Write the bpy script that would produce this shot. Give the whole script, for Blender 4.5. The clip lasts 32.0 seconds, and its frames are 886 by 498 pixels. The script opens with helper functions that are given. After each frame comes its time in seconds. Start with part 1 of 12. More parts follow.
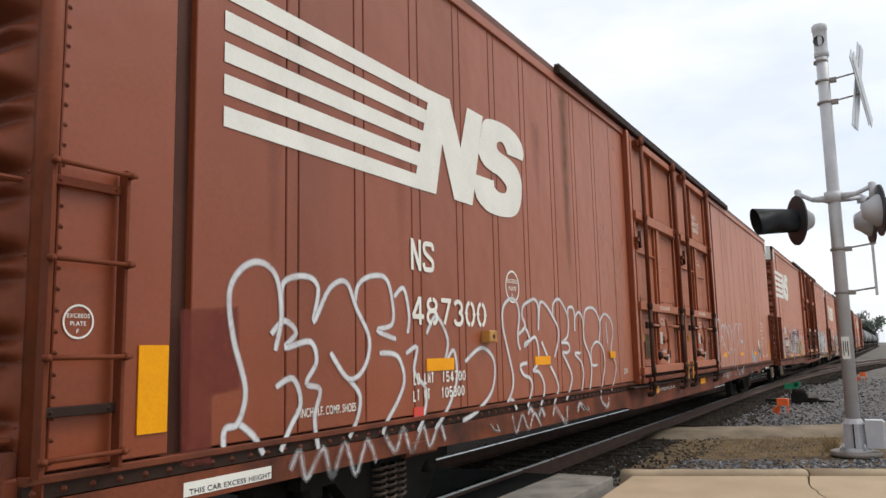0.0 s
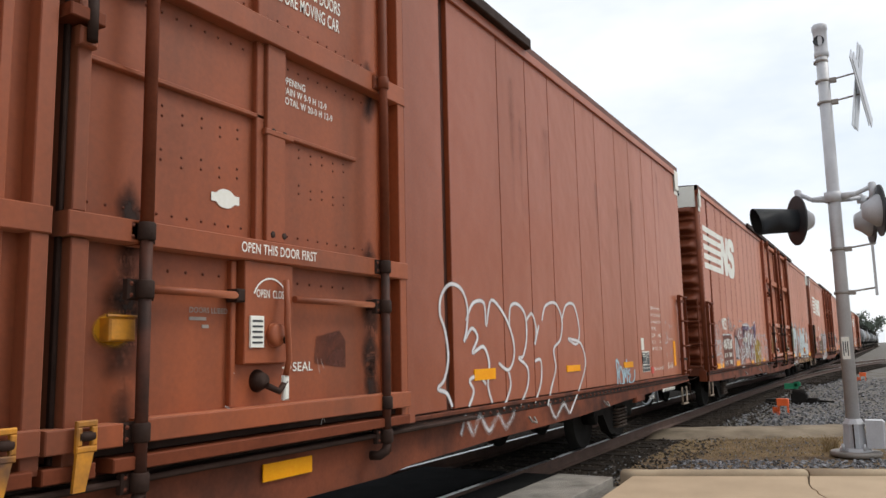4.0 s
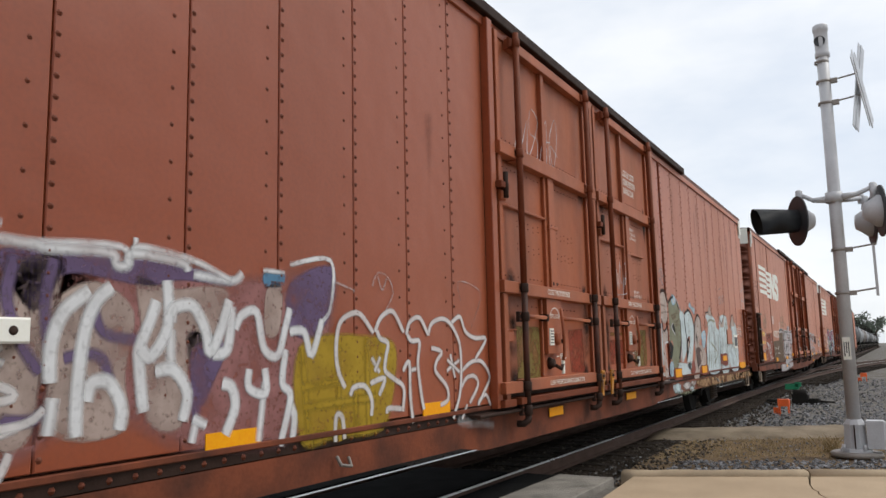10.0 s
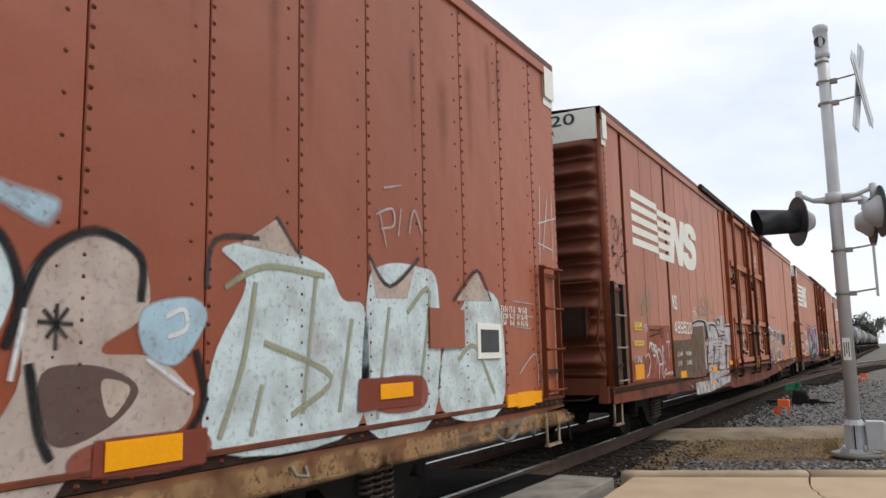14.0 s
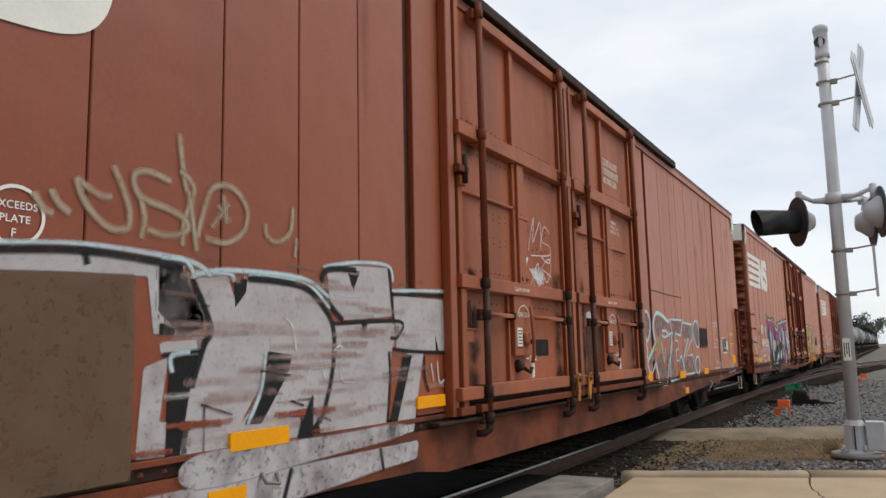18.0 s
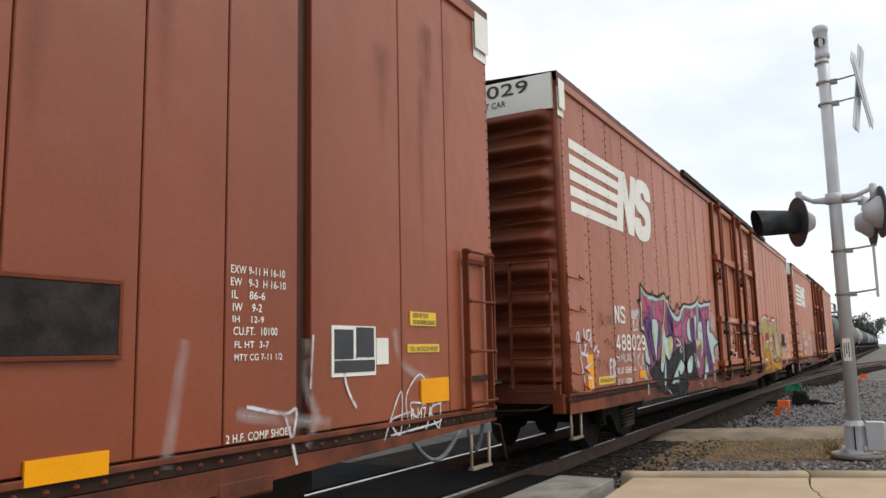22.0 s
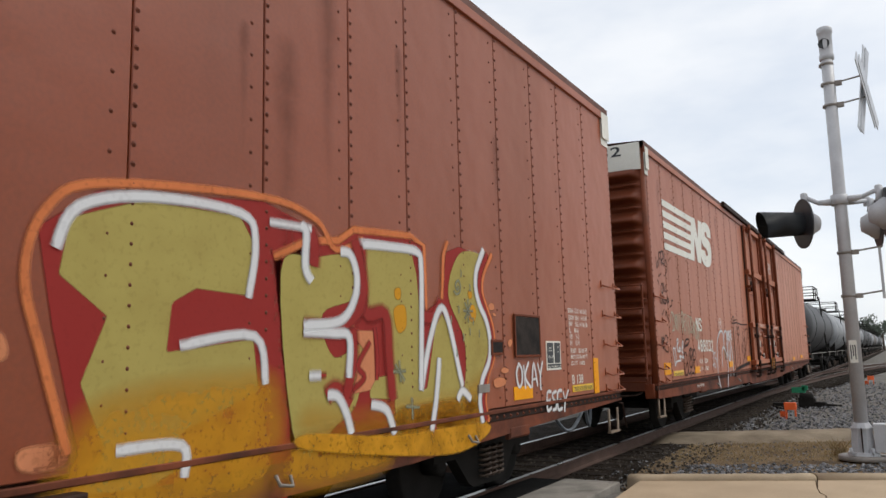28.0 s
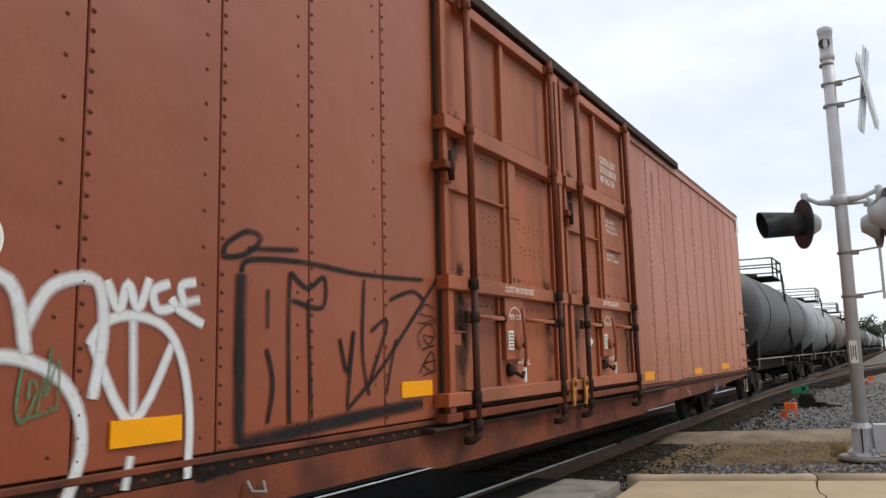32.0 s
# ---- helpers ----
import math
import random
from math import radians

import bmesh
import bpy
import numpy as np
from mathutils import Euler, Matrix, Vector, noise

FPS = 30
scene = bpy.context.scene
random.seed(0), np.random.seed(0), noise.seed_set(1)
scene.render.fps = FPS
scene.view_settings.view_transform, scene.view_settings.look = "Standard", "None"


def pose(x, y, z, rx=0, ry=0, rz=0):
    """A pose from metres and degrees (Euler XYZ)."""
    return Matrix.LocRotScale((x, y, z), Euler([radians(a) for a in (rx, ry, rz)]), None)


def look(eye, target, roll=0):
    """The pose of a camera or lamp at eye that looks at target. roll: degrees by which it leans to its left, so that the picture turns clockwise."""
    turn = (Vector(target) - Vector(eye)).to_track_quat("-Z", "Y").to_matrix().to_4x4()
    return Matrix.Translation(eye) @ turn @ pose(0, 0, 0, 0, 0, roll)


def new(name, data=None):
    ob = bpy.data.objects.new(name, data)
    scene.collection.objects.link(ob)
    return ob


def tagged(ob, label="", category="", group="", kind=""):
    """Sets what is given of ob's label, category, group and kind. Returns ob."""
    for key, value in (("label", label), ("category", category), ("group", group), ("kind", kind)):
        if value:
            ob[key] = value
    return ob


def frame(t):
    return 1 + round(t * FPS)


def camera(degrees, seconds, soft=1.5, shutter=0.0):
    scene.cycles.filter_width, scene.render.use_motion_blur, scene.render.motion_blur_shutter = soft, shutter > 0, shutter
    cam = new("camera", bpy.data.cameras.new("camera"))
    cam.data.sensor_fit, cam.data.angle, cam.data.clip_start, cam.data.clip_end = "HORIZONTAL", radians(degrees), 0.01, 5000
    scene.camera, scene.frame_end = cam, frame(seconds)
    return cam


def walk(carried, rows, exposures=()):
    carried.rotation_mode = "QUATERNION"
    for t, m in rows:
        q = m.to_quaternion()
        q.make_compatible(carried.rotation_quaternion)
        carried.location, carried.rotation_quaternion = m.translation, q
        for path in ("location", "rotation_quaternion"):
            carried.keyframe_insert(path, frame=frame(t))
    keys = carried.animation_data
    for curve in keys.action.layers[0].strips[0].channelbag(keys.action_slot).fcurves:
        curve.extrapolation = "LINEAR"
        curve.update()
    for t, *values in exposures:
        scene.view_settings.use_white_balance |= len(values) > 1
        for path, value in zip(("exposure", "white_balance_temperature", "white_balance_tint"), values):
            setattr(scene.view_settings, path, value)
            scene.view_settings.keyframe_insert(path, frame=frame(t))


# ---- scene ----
# World: x runs along the track (the train comes from +x), y across it away from the camera, z up from the rail head.
EYE = (0.0, 0.0, 1.53)
SIDE = 3.547          # the near side sheet of the boxcars
CENTRE = SIDE + 1.45  # the track's middle

# ---- camera ----
cam = camera(59.9, 32.0, shutter=0.0)


def aim(yaw, pitch, roll):
    a, b = radians(yaw), radians(pitch)
    way = Vector((-math.sin(a) * math.cos(b), math.cos(a) * math.cos(b), math.sin(b)))
    return look(EYE, Vector(EYE) + way, roll)


TURNS = [(0.0, -60.244, 7.591, -1.267), (4.0, -60.245, 7.596, -1.262), (7.0, -60.193, 7.617, -1.272),
         (10.0, -60.194, 7.626, -1.252), (13.0, -60.195, 7.647, -1.239), (16.0, -60.192, 7.677, -1.24),
         (19.0, -60.192, 7.684, -1.236), (22.0, -60.193, 7.699, -1.230), (24.0, -60.196, 7.722, -1.245),
         (25.0, -60.203, 7.730, -1.250), (25.6, -60.205, 7.730, -1.26), (26.0, -60.112, 7.785, -1.32), (26.5, -59.845, 7.95, -1.44),
         (27.0, -59.85, 7.962, -1.45), (28.5, -59.856, 7.962, -1.45), (30.0, -59.863, 7.957, -1.435), (31.0, -59.859, 7.96, -1.424),
         (32.0, -59.84, 7.959, -1.41)]
walk(cam, [(t, aim(a, b, c)) for t, a, b, c in TURNS], exposures=[
    (0.0, 0.10), (1.0, -0.10), (2.0, -0.10), (3.0, 0.10), (4.0, 0.14), (7.0, 0.14), (8.0, 0.14), (9.0, 0.05), (10.0, 0.0), (11.0, 0.0),
    (12.0, 0.10), (13.0, 0.10), (16.0, 0.0), (17.0, 0.0), (18.0, -0.07), (19.0, -0.07), (20.0, 0.10), (21.0, 0.14), (22.0, 0.14),
    (23.0, 0.14), (24.0, 0.08), (25.0, -0.05), (26.0, -0.05), (29.0, -0.05), (30.0, 0.0), (31.0, 0.08), (32.0, 0.06)])

# metres that the train has gone by each second
GONE = (-0.024, 3.242, 6.528, 9.849, 13.211, 16.618, 20.07, 23.565, 27.099, 30.667, 34.264, 37.884, 41.525, 45.181, 48.851, 52.535,
        56.233, 59.948, 63.683, 67.443, 71.235, 75.066, 78.941, 82.868, 86.853, 90.9, 95.009, 99.18, 103.407, 107.679, 111.977,
        116.276, 120.543)


def gone(t):
    """Distance run at t seconds, by a smooth curve through the whole seconds."""
    i = min(max(int(t), 0), 31)
    f = t - i
    p = [GONE[min(max(i + k, 0), 32)] for k in (-1, 0, 1, 2)]
    if i == 0:
        p[0] = 2 * p[1] - p[2]
    if i == 31:
        p[3] = 2 * p[2] - p[1]
    return p[1] + 0.5 * f * (p[2] - p[0] + f * (2 * p[0] - 5 * p[1] + 4 * p[2] - p[3] + f * (3 * (p[1] - p[2]) + p[3] - p[0])))


# ---- light: a bright overcast sky, the sun behind thin cloud ----
world = bpy.data.worlds.new("overcast_sky")
scene.world = world
world.use_nodes = True
wn, wl = world.node_tree.nodes, world.node_tree.links
wn.clear()
sky = wn.new("ShaderNodeTexSky")
sky.sky_type, sky.sun_disc, sky.sun_elevation, sky.sun_rotation = "NISHITA", False, radians(51), radians(142)
sky_bg = wn.new("ShaderNodeBackground")
sky_bg.inputs["Strength"].default_value = 0.12
wl.new(sky.outputs[0], sky_bg.inputs["Color"])
tc = wn.new("ShaderNodeTexCoord")
mp = wn.new("ShaderNodeMapping")
mp.inputs["Scale"].default_value = (1, 1, 2.6)
wl.new(tc.outputs["Generated"], mp.inputs[0])
cn = wn.new("ShaderNodeTexNoise")
cn.inputs["Scale"].default_value, cn.inputs["Detail"].default_value, cn.inputs["Roughness"].default_value = 2.6, 5, 0.55
wl.new(mp.outputs[0], cn.inputs["Vector"])
cr = wn.new("ShaderNodeValToRGB")
cr.color_ramp.elements[0].position, cr.color_ramp.elements[0].color = 0.30, (0.68, 0.745, 0.84, 1)
cr.color_ramp.elements[1].position, cr.color_ramp.elements[1].color = 0.62, (0.95, 0.965, 0.985, 1)
wl.new(cn.outputs["Fac"], cr.inputs[0])
cloud = wn.new("ShaderNodeBackground")
cloud.inputs["Strength"].default_value = 1.13
wl.new(cr.outputs[0], cloud.inputs["Color"])
wm = wn.new("ShaderNodeMixShader")
wm.inputs[0].default_value = 0.85
wl.new(sky_bg.outputs[0], wm.inputs[1])
wl.new(cloud.outputs[0], wm.inputs[2])
wo = wn.new("ShaderNodeOutputWorld")
wl.new(wm.outputs[0], wo.inputs["Surface"])
sun = new("sun", bpy.data.lights.new("sun", "SUN"))
sun.data.energy, sun.data.angle, sun.data.color = 1.6, radians(25), (1.0, 0.96, 0.9)
sun.matrix_world = look((11, -14, 22), (0, 0, 0))

# ---- materials ----
def material(name, colour, rough=0.6, metal=0.0, spots=0.25, scale=3.0, fine=60.0, bump=0.15, second=None, streak=False, coords="Object", depth=0.01, per_piece=0.0, spec=0.5, wave=0.0, islands=0.0, dust=0.0):
    """A painted or mineral surface: colour varied by broad stains and fine grain, with relief. second: the stain's colour."""
    m = bpy.data.materials.new(name)
    m.use_nodes = True
    n, l = m.node_tree.nodes, m.node_tree.links
    b = n["Principled BSDF"]
    b.inputs["Metallic"].default_value = metal
    b.inputs["Specular IOR Level"].default_value = spec
    b.inputs["Sheen Weight"].default_value, b.inputs["Sheen Roughness"].default_value = dust, 0.45
    b.inputs["Sheen Tint"].default_value = (1.0, 0.43, 0.25, 1)
    tc = n.new("ShaderNodeTexCoord")
    mp = n.new("ShaderNodeMapping")
    l.new(tc.outputs[coords], mp.inputs[0])
    if streak:
        mp.inputs["Scale"].default_value = (1, 1, 0.12)
    big = n.new("ShaderNodeTexNoise")
    big.inputs["Scale"].default_value, big.inputs["Detail"].default_value = scale, 6
    l.new(mp.outputs[0], big.inputs["Vector"])
    small = n.new("ShaderNodeTexNoise")
    small.inputs["Scale"].default_value, small.inputs["Detail"].default_value = fine, 4
    l.new(tc.outputs[coords], small.inputs["Vector"])
    ramp = n.new("ShaderNodeValToRGB")
    ramp.color_ramp.elements[0].position, ramp.color_ramp.elements[1].position = 0.38, 0.72
    l.new(big.outputs["Fac"], ramp.inputs[0])
    s = second or tuple(c * (1 - spots) for c in colour)
    mix = n.new("ShaderNodeMixRGB")
    mix.inputs[1].default_value, mix.inputs[2].default_value = (*colour, 1), (*s, 1)
    l.new(ramp.outputs[0], mix.inputs[0])
    grain = n.new("ShaderNodeMixRGB")
    grain.blend_type = "OVERLAY"
    grain.inputs[0].default_value = 0.22
    l.new(mix.outputs[0], grain.inputs[1])
    l.new(small.outputs["Fac"], grain.inputs[2])
    out = grain.outputs[0]
    if islands:
        ge = n.new("ShaderNodeNewGeometry")
        hv = n.new("ShaderNodeHueSaturation")
        mv = n.new("ShaderNodeMapRange")
        mv.inputs[3].default_value, mv.inputs[4].default_value = 1 - islands, 1 + islands
        l.new(ge.outputs["Random Per Island"], mv.inputs[0])
        l.new(mv.outputs[0], hv.inputs["Value"])
        l.new(out, hv.inputs["Color"])
        out = hv.outputs[0]
    if per_piece:
        oi = n.new("ShaderNodeObjectInfo")
        hs = n.new("ShaderNodeHueSaturation")
        ma = n.new("ShaderNodeMapRange")
        ma.inputs[3].default_value, ma.inputs[4].default_value = 1 - per_piece, 1 + per_piece
        l.new(oi.outputs["Random"], ma.inputs[0])
        l.new(ma.outputs[0], hs.inputs["Value"])
        l.new(out, hs.inputs["Color"])
        out = hs.outputs[0]
    l.new(out, b.inputs["Base Color"])
    rr = n.new("ShaderNodeMapRange")
    rr.inputs[3].default_value, rr.inputs[4].default_value = max(0.05, rough - 0.12), min(1, rough + 0.12)
    l.new(big.outputs["Fac"], rr.inputs[0])
    l.new(rr.outputs[0], b.inputs["Roughness"])
    if bump:
        bp = n.new("ShaderNodeBump")
        bp.inputs["Strength"].default_value, bp.inputs["Distance"].default_value = bump, depth
        l.new(small.outputs["Fac"], bp.inputs["Height"])
        if wave:
            sheet = n.new("ShaderNodeTexNoise")
            sheet.inputs["Scale"].default_value, sheet.inputs["Detail"].default_value = 1.6, 2
            l.new(tc.outputs[coords], sheet.inputs["Vector"])
            dent = n.new("ShaderNodeBump")
            dent.inputs["Strength"].default_value, dent.inputs["Distance"].default_value = wave, 0.06
            l.new(sheet.outputs["Fac"], dent.inputs["Height"])
            l.new(dent.outputs[0], bp.inputs["Normal"])
        l.new(bp.outputs[0], b.inputs["Normal"])
    return m


BROWN = material("boxcar_brown_paint", (0.228, 0.0435, 0.0096), 0.44, spots=0.22, scale=0.8, fine=30, bump=0.03, streak=True, spec=0.5, per_piece=0.035, wave=0.35, dust=0.56)
BROWNRED = material("boxcar_red_brown_paint", (0.242, 0.0455, 0.0104), 0.44, spots=0.2, scale=0.8, fine=30, bump=0.03, streak=True, spec=0.5, per_piece=0.035, wave=0.35, dust=0.56)
DOORBROWN = material("grimy_door_paint", (0.280, 0.062, 0.0160), 0.55, second=(0.135, 0.036, 0.014), scale=1.7, fine=30, bump=0.05, streak=True, spec=0.4, wave=0.3, dust=0.50)
RIVET = material("grimy_rivet_paint", (0.155, 0.043, 0.021), 0.6, spots=0.3, scale=3, spec=0.25)
SEAM = material("dark_lap_joint", (0.075, 0.026, 0.016), 0.7, spots=0.3, scale=2, spec=0.25)
# rubber taken down to near black for the shade beneath the cars
RUBBER = material("black_rubber_crossing_panel", (0.008, 0.0075, 0.007), 0.95, spots=0.4, scale=3, fine=60, bump=0.3, spec=0.05)
# ballast colour holds oil and the shade under the train
OILSHADE = material("oil_soaked_ballast", (0.030, 0.022, 0.016), 0.95, spec=0.05, spots=0.5, scale=3, fine=30, bump=1.0, depth=0.03)
DARK = material("undercarriage_grime", (0.02, 0.018, 0.016), 0.85, scale=4, fine=40, spec=0.1)
STEEL = material("worn_rail_steel", (0.40, 0.39, 0.38), 0.30, 0.85, scale=2, fine=30, bump=0.03)
RUST = material("rusty_rail_web", (0.070, 0.034, 0.021), 0.85, scale=5, fine=50)
WHITE = material("white_stencil_paint", (0.78, 0.76, 0.68), 0.6, spots=0.12, scale=2, fine=40, bump=0.02)
ORANGE = material("orange_reflector_tape", (0.86, 0.35, 0.004), 0.5, spec=0.15, spots=0.10, scale=3, bump=0.02)
GALV = material("galvanised_grey_mast", (0.50, 0.50, 0.51), 0.5, 0.05, spots=0.12, scale=4, fine=60, bump=0.04)
GRAVEL = material("gravel_ground", (0.19, 0.18, 0.165), 0.95, spots=0.5, scale=1.2, fine=45, bump=1.0, depth=0.03, second=(0.12, 0.105, 0.085), spec=0.1)
ASPHALT = material("old_asphalt", (0.28, 0.255, 0.22), 0.9, spots=0.45, scale=3.0, fine=70, bump=1.0, depth=0.015, spec=0.1)
CONCRETE = material("tan_concrete", (0.44, 0.335, 0.225), 0.85, spots=0.15, scale=1.5, fine=80, bump=0.3, depth=0.004, spec=0.1)
TANKBLACK = material("weathered_black_tank", (0.025, 0.025, 0.027), 0.55, spots=-0.8, scale=1.0, fine=30, bump=0.05)
TANKGREY = material("grey_tank_paint", (0.28, 0.29, 0.30), 0.5, spots=0.35, scale=1.2, fine=30, bump=0.05)
BLACK = material("black_signal_paint", (0.03, 0.032, 0.035), 0.5, scale=4, bump=0.03)

# end colours: side paint darkened for soot and the shade between cars
ENDDARK = material("soot_black_end", (0.185, 0.056, 0.030), 0.55, second=(0.060, 0.022, 0.015), scale=0.9, fine=30, bump=0.05, spec=0.25, streak=True)
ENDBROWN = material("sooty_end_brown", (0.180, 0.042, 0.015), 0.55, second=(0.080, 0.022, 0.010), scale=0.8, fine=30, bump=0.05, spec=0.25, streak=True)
SILL = material("weathered_sill", (0.185, 0.050, 0.022), 0.75, spec=0.2, second=(0.038, 0.018, 0.013), scale=2.0, fine=35, bump=0.2)
ROOF = material("grimy_roof_paint", (0.13, 0.045, 0.026), 0.7, spots=0.3, scale=2, fine=30)
BARBROWN = material("lock_rod_brown", (0.160, 0.040, 0.016), 0.6, spec=0.15, spots=0.3, scale=3, fine=40, bump=0.05)
CORNER = material("rubbed_corner_paint", (0.200, 0.046, 0.015), 0.6, second=(0.125, 0.036, 0.016), scale=2.2, fine=30, bump=0.1, spec=0.25)
RODGRIME = material("grease_stained_rod", (0.085, 0.028, 0.016), 0.6, second=(0.022, 0.014, 0.011), scale=4, fine=40, bump=0.1, spec=0.2)
# for greasy steel, and for dark strips and discs in gaps and holes
GREASEGAP = material("greasy_dark_steel", (0.038, 0.020, 0.014), 0.7, spec=0.15, spots=0.4, scale=5, fine=50, bump=0.2)
SPRING = material("rusty_spring_steel", (0.11, 0.075, 0.055), 0.7, scale=8, fine=60)
GRATE = material("galvanised_grating", (0.33, 0.33, 0.33), 0.5, 0.5, scale=5, fine=60)
GALVOLD = material("old_bare_rod", (0.27, 0.24, 0.21), 0.6, 0.2, scale=5, fine=60)
HOSE = material("chalky_rubber_hose", (0.17, 0.19, 0.21), 0.7, spots=0.5, scale=8, fine=60)
BRACKET = material("orange_bracket_paint", (0.50, 0.24, 0.05), 0.6, spots=0.5, scale=9, fine=60)
STEPTAN = material("worn_step_steel", (0.33, 0.24, 0.17), 0.6, spots=0.5, scale=6, fine=60)
RED = material("red_notice_paint", (0.62, 0.05, 0.03), 0.5, spots=0.1, scale=3, bump=0.02)
TAPEYELLOW = material("yellow_notice_tape", (0.80, 0.52, 0.03), 0.45, spots=0.1, scale=3, bump=0.02)
YELLOW = material("yellow_hook_paint", (0.55, 0.22, 0.010), 0.55, second=(0.10, 0.042, 0.018), scale=6, fine=50, bump=0.1)
SOIL = material("dry_soil", (0.215, 0.150, 0.085), 0.95, second=(0.095, 0.068, 0.046), scale=2.2, fine=45, bump=1.0, depth=0.03, spec=0.05)
# stones beside the rails: oily, with the train's shade in the colour
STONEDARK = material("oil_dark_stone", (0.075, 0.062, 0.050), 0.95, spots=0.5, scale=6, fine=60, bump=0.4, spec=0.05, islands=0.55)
STONE = material("ballast_stone", (0.195, 0.195, 0.20), 0.9, spots=0.35, scale=6, fine=60, bump=0.4, spec=0.1, islands=0.72)
CURB = material("weathered_curb", (0.40, 0.315, 0.215), 0.9, spots=0.3, scale=2.0, fine=70, bump=0.4, depth=0.004, spec=0.1)
OLDCURB = material("stained_old_concrete", (0.26, 0.21, 0.15), 0.9, second=(0.125, 0.098, 0.07), scale=1.5, fine=50, bump=0.6, depth=0.01, spec=0.08)
# creosote brown, deepened for the shade under the train
TIE = material("creosoted_tie", (0.030, 0.022, 0.016), 0.9, spots=0.5, scale=4, fine=40, bump=0.6, depth=0.01, spec=0.1)
STRAW = material("dry_grass", (0.36, 0.26, 0.12), 0.9, spots=0.4, scale=5)
WEED = material("green_weed", (0.16, 0.20, 0.05), 0.8, spots=0.4, scale=5)
HI_ORANGE = material("orange_plastic", (0.85, 0.13, 0.02), 0.45, spots=0.1, scale=6)
GREENPAINT = material("green_target_paint", (0.01, 0.22, 0.10), 0.5, spots=0.2, scale=6)
LENS = material("red_lens", (0.35, 0.01, 0.01), 0.2, spots=0.1)
BARK = material("bark", (0.10, 0.075, 0.055), 0.9, spots=0.4, scale=3, fine=20, bump=0.6)
# green paled and greyed, so distance haze sits in the colour
LEAF = material("leaves", (0.105, 0.13, 0.095), 0.7, spots=0.4, scale=0.5, fine=3)
TANKBROWN = material("dusty_brown_tank", (0.17, 0.14, 0.12), 0.6, spots=0.4, scale=1.2, fine=30, bump=0.05)
ALU = material("bare_aluminium_sign", (0.55, 0.56, 0.58), 0.4, 0.5, spots=0.15, scale=4)

SPRAY_WHITE, SPRAY_BLUE, SPRAY_PALE = (0.78, 0.78, 0.78), (0.50, 0.68, 0.76), (0.62, 0.73, 0.75)
SPRAY_BLACK = (0.012, 0.012, 0.013)
SPRAY_OLIVE, SPRAY_PINKTAN, SPRAY_GREENGREY = (0.42, 0.27, 0.02), (0.55, 0.43, 0.36), (0.26, 0.27, 0.18)
SPRAY_CREAM, SPRAY_CREAMDIM, SPRAY_SILVER = (0.60, 0.54, 0.40), (0.46, 0.36, 0.25), (0.56, 0.52, 0.52)
SPRAY_RUST, SPRAY_DUSK = (0.34, 0.09, 0.05), (0.13, 0.08, 0.07)
SPRAY_RED = (0.33, 0.025, 0.02)
SPRAY_MUSTARD, SPRAY_AMBER, SPRAY_ORANGE = (0.46, 0.37, 0.10), (0.68, 0.31, 0.01), (0.75, 0.22, 0.07)
SPRAY_DARKOLIVE, SPRAY_DARKPATCH, SPRAY_DOOROLIVE = (0.105, 0.046, 0.026), (0.11, 0.035, 0.022), (0.20, 0.14, 0.035)
SPRAY_DARKGREY, SPRAY_OLIVEPALE = (0.045, 0.045, 0.048), (0.36, 0.36, 0.24)
SPRAY_HOTPINK = (0.52, 0.11, 0.22)
SPRAY_PRIMER = (0.215, 0.046, 0.034)
SPRAY_CRACK, SPRAY_OCHRE = (0.05, 0.02, 0.014), (0.36, 0.21, 0.10)
SPRAY_STREAK = (0.30, 0.19, 0.16)
SPRAY_DOORRED, SPRAY_DOORGOLD = (0.30, 0.055, 0.025), (0.38, 0.20, 0.05)
SPRAY_ORANGEPINK, SPRAY_GREEN = (0.70, 0.26, 0.12), (0.10, 0.22, 0.11)
SPRAY_DUSTPINK, SPRAY_CHALK, SPRAY_CHALKFILL, SPRAY_HAZE = (0.50, 0.38, 0.36), (0.70, 0.66, 0.64), (0.58, 0.55, 0.55), (0.34, 0.15, 0.14)
SPRAY_SMOKE, SPRAY_LILAC, SPRAY_BONE, SPRAY_TEALBLUE = (0.48, 0.32, 0.28), (0.15, 0.10, 0.19), (0.46, 0.35, 0.30), (0.10, 0.24, 0.38)
SPRAY_BRICK, SPRAY_ICE, SPRAY_SLATE, SPRAY_STRAWPAINT = (0.30, 0.085, 0.06), (0.60, 0.74, 0.77), (0.27, 0.22, 0.225), (0.42, 0.33, 0.08)
SPRAY_MINT, SPRAY_PLUM, SPRAY_VIOLETDEEP, SPRAY_LEMON = (0.54, 0.67, 0.67), (0.30, 0.085, 0.16), (0.105, 0.055, 0.20), (0.60, 0.55, 0.20)
SPRAY_SKY, SPRAY_AQUA, SPRAY_SALMON, SPRAY_STONE = (0.46, 0.64, 0.74), (0.66, 0.76, 0.77), (0.60, 0.30, 0.22), (0.56, 0.46, 0.40)
PATCHBROWN, PATCHGREY, BROWNPATCH = (0.15, 0.055, 0.036), (0.15, 0.095, 0.058), (0.22, 0.05, 0.03)


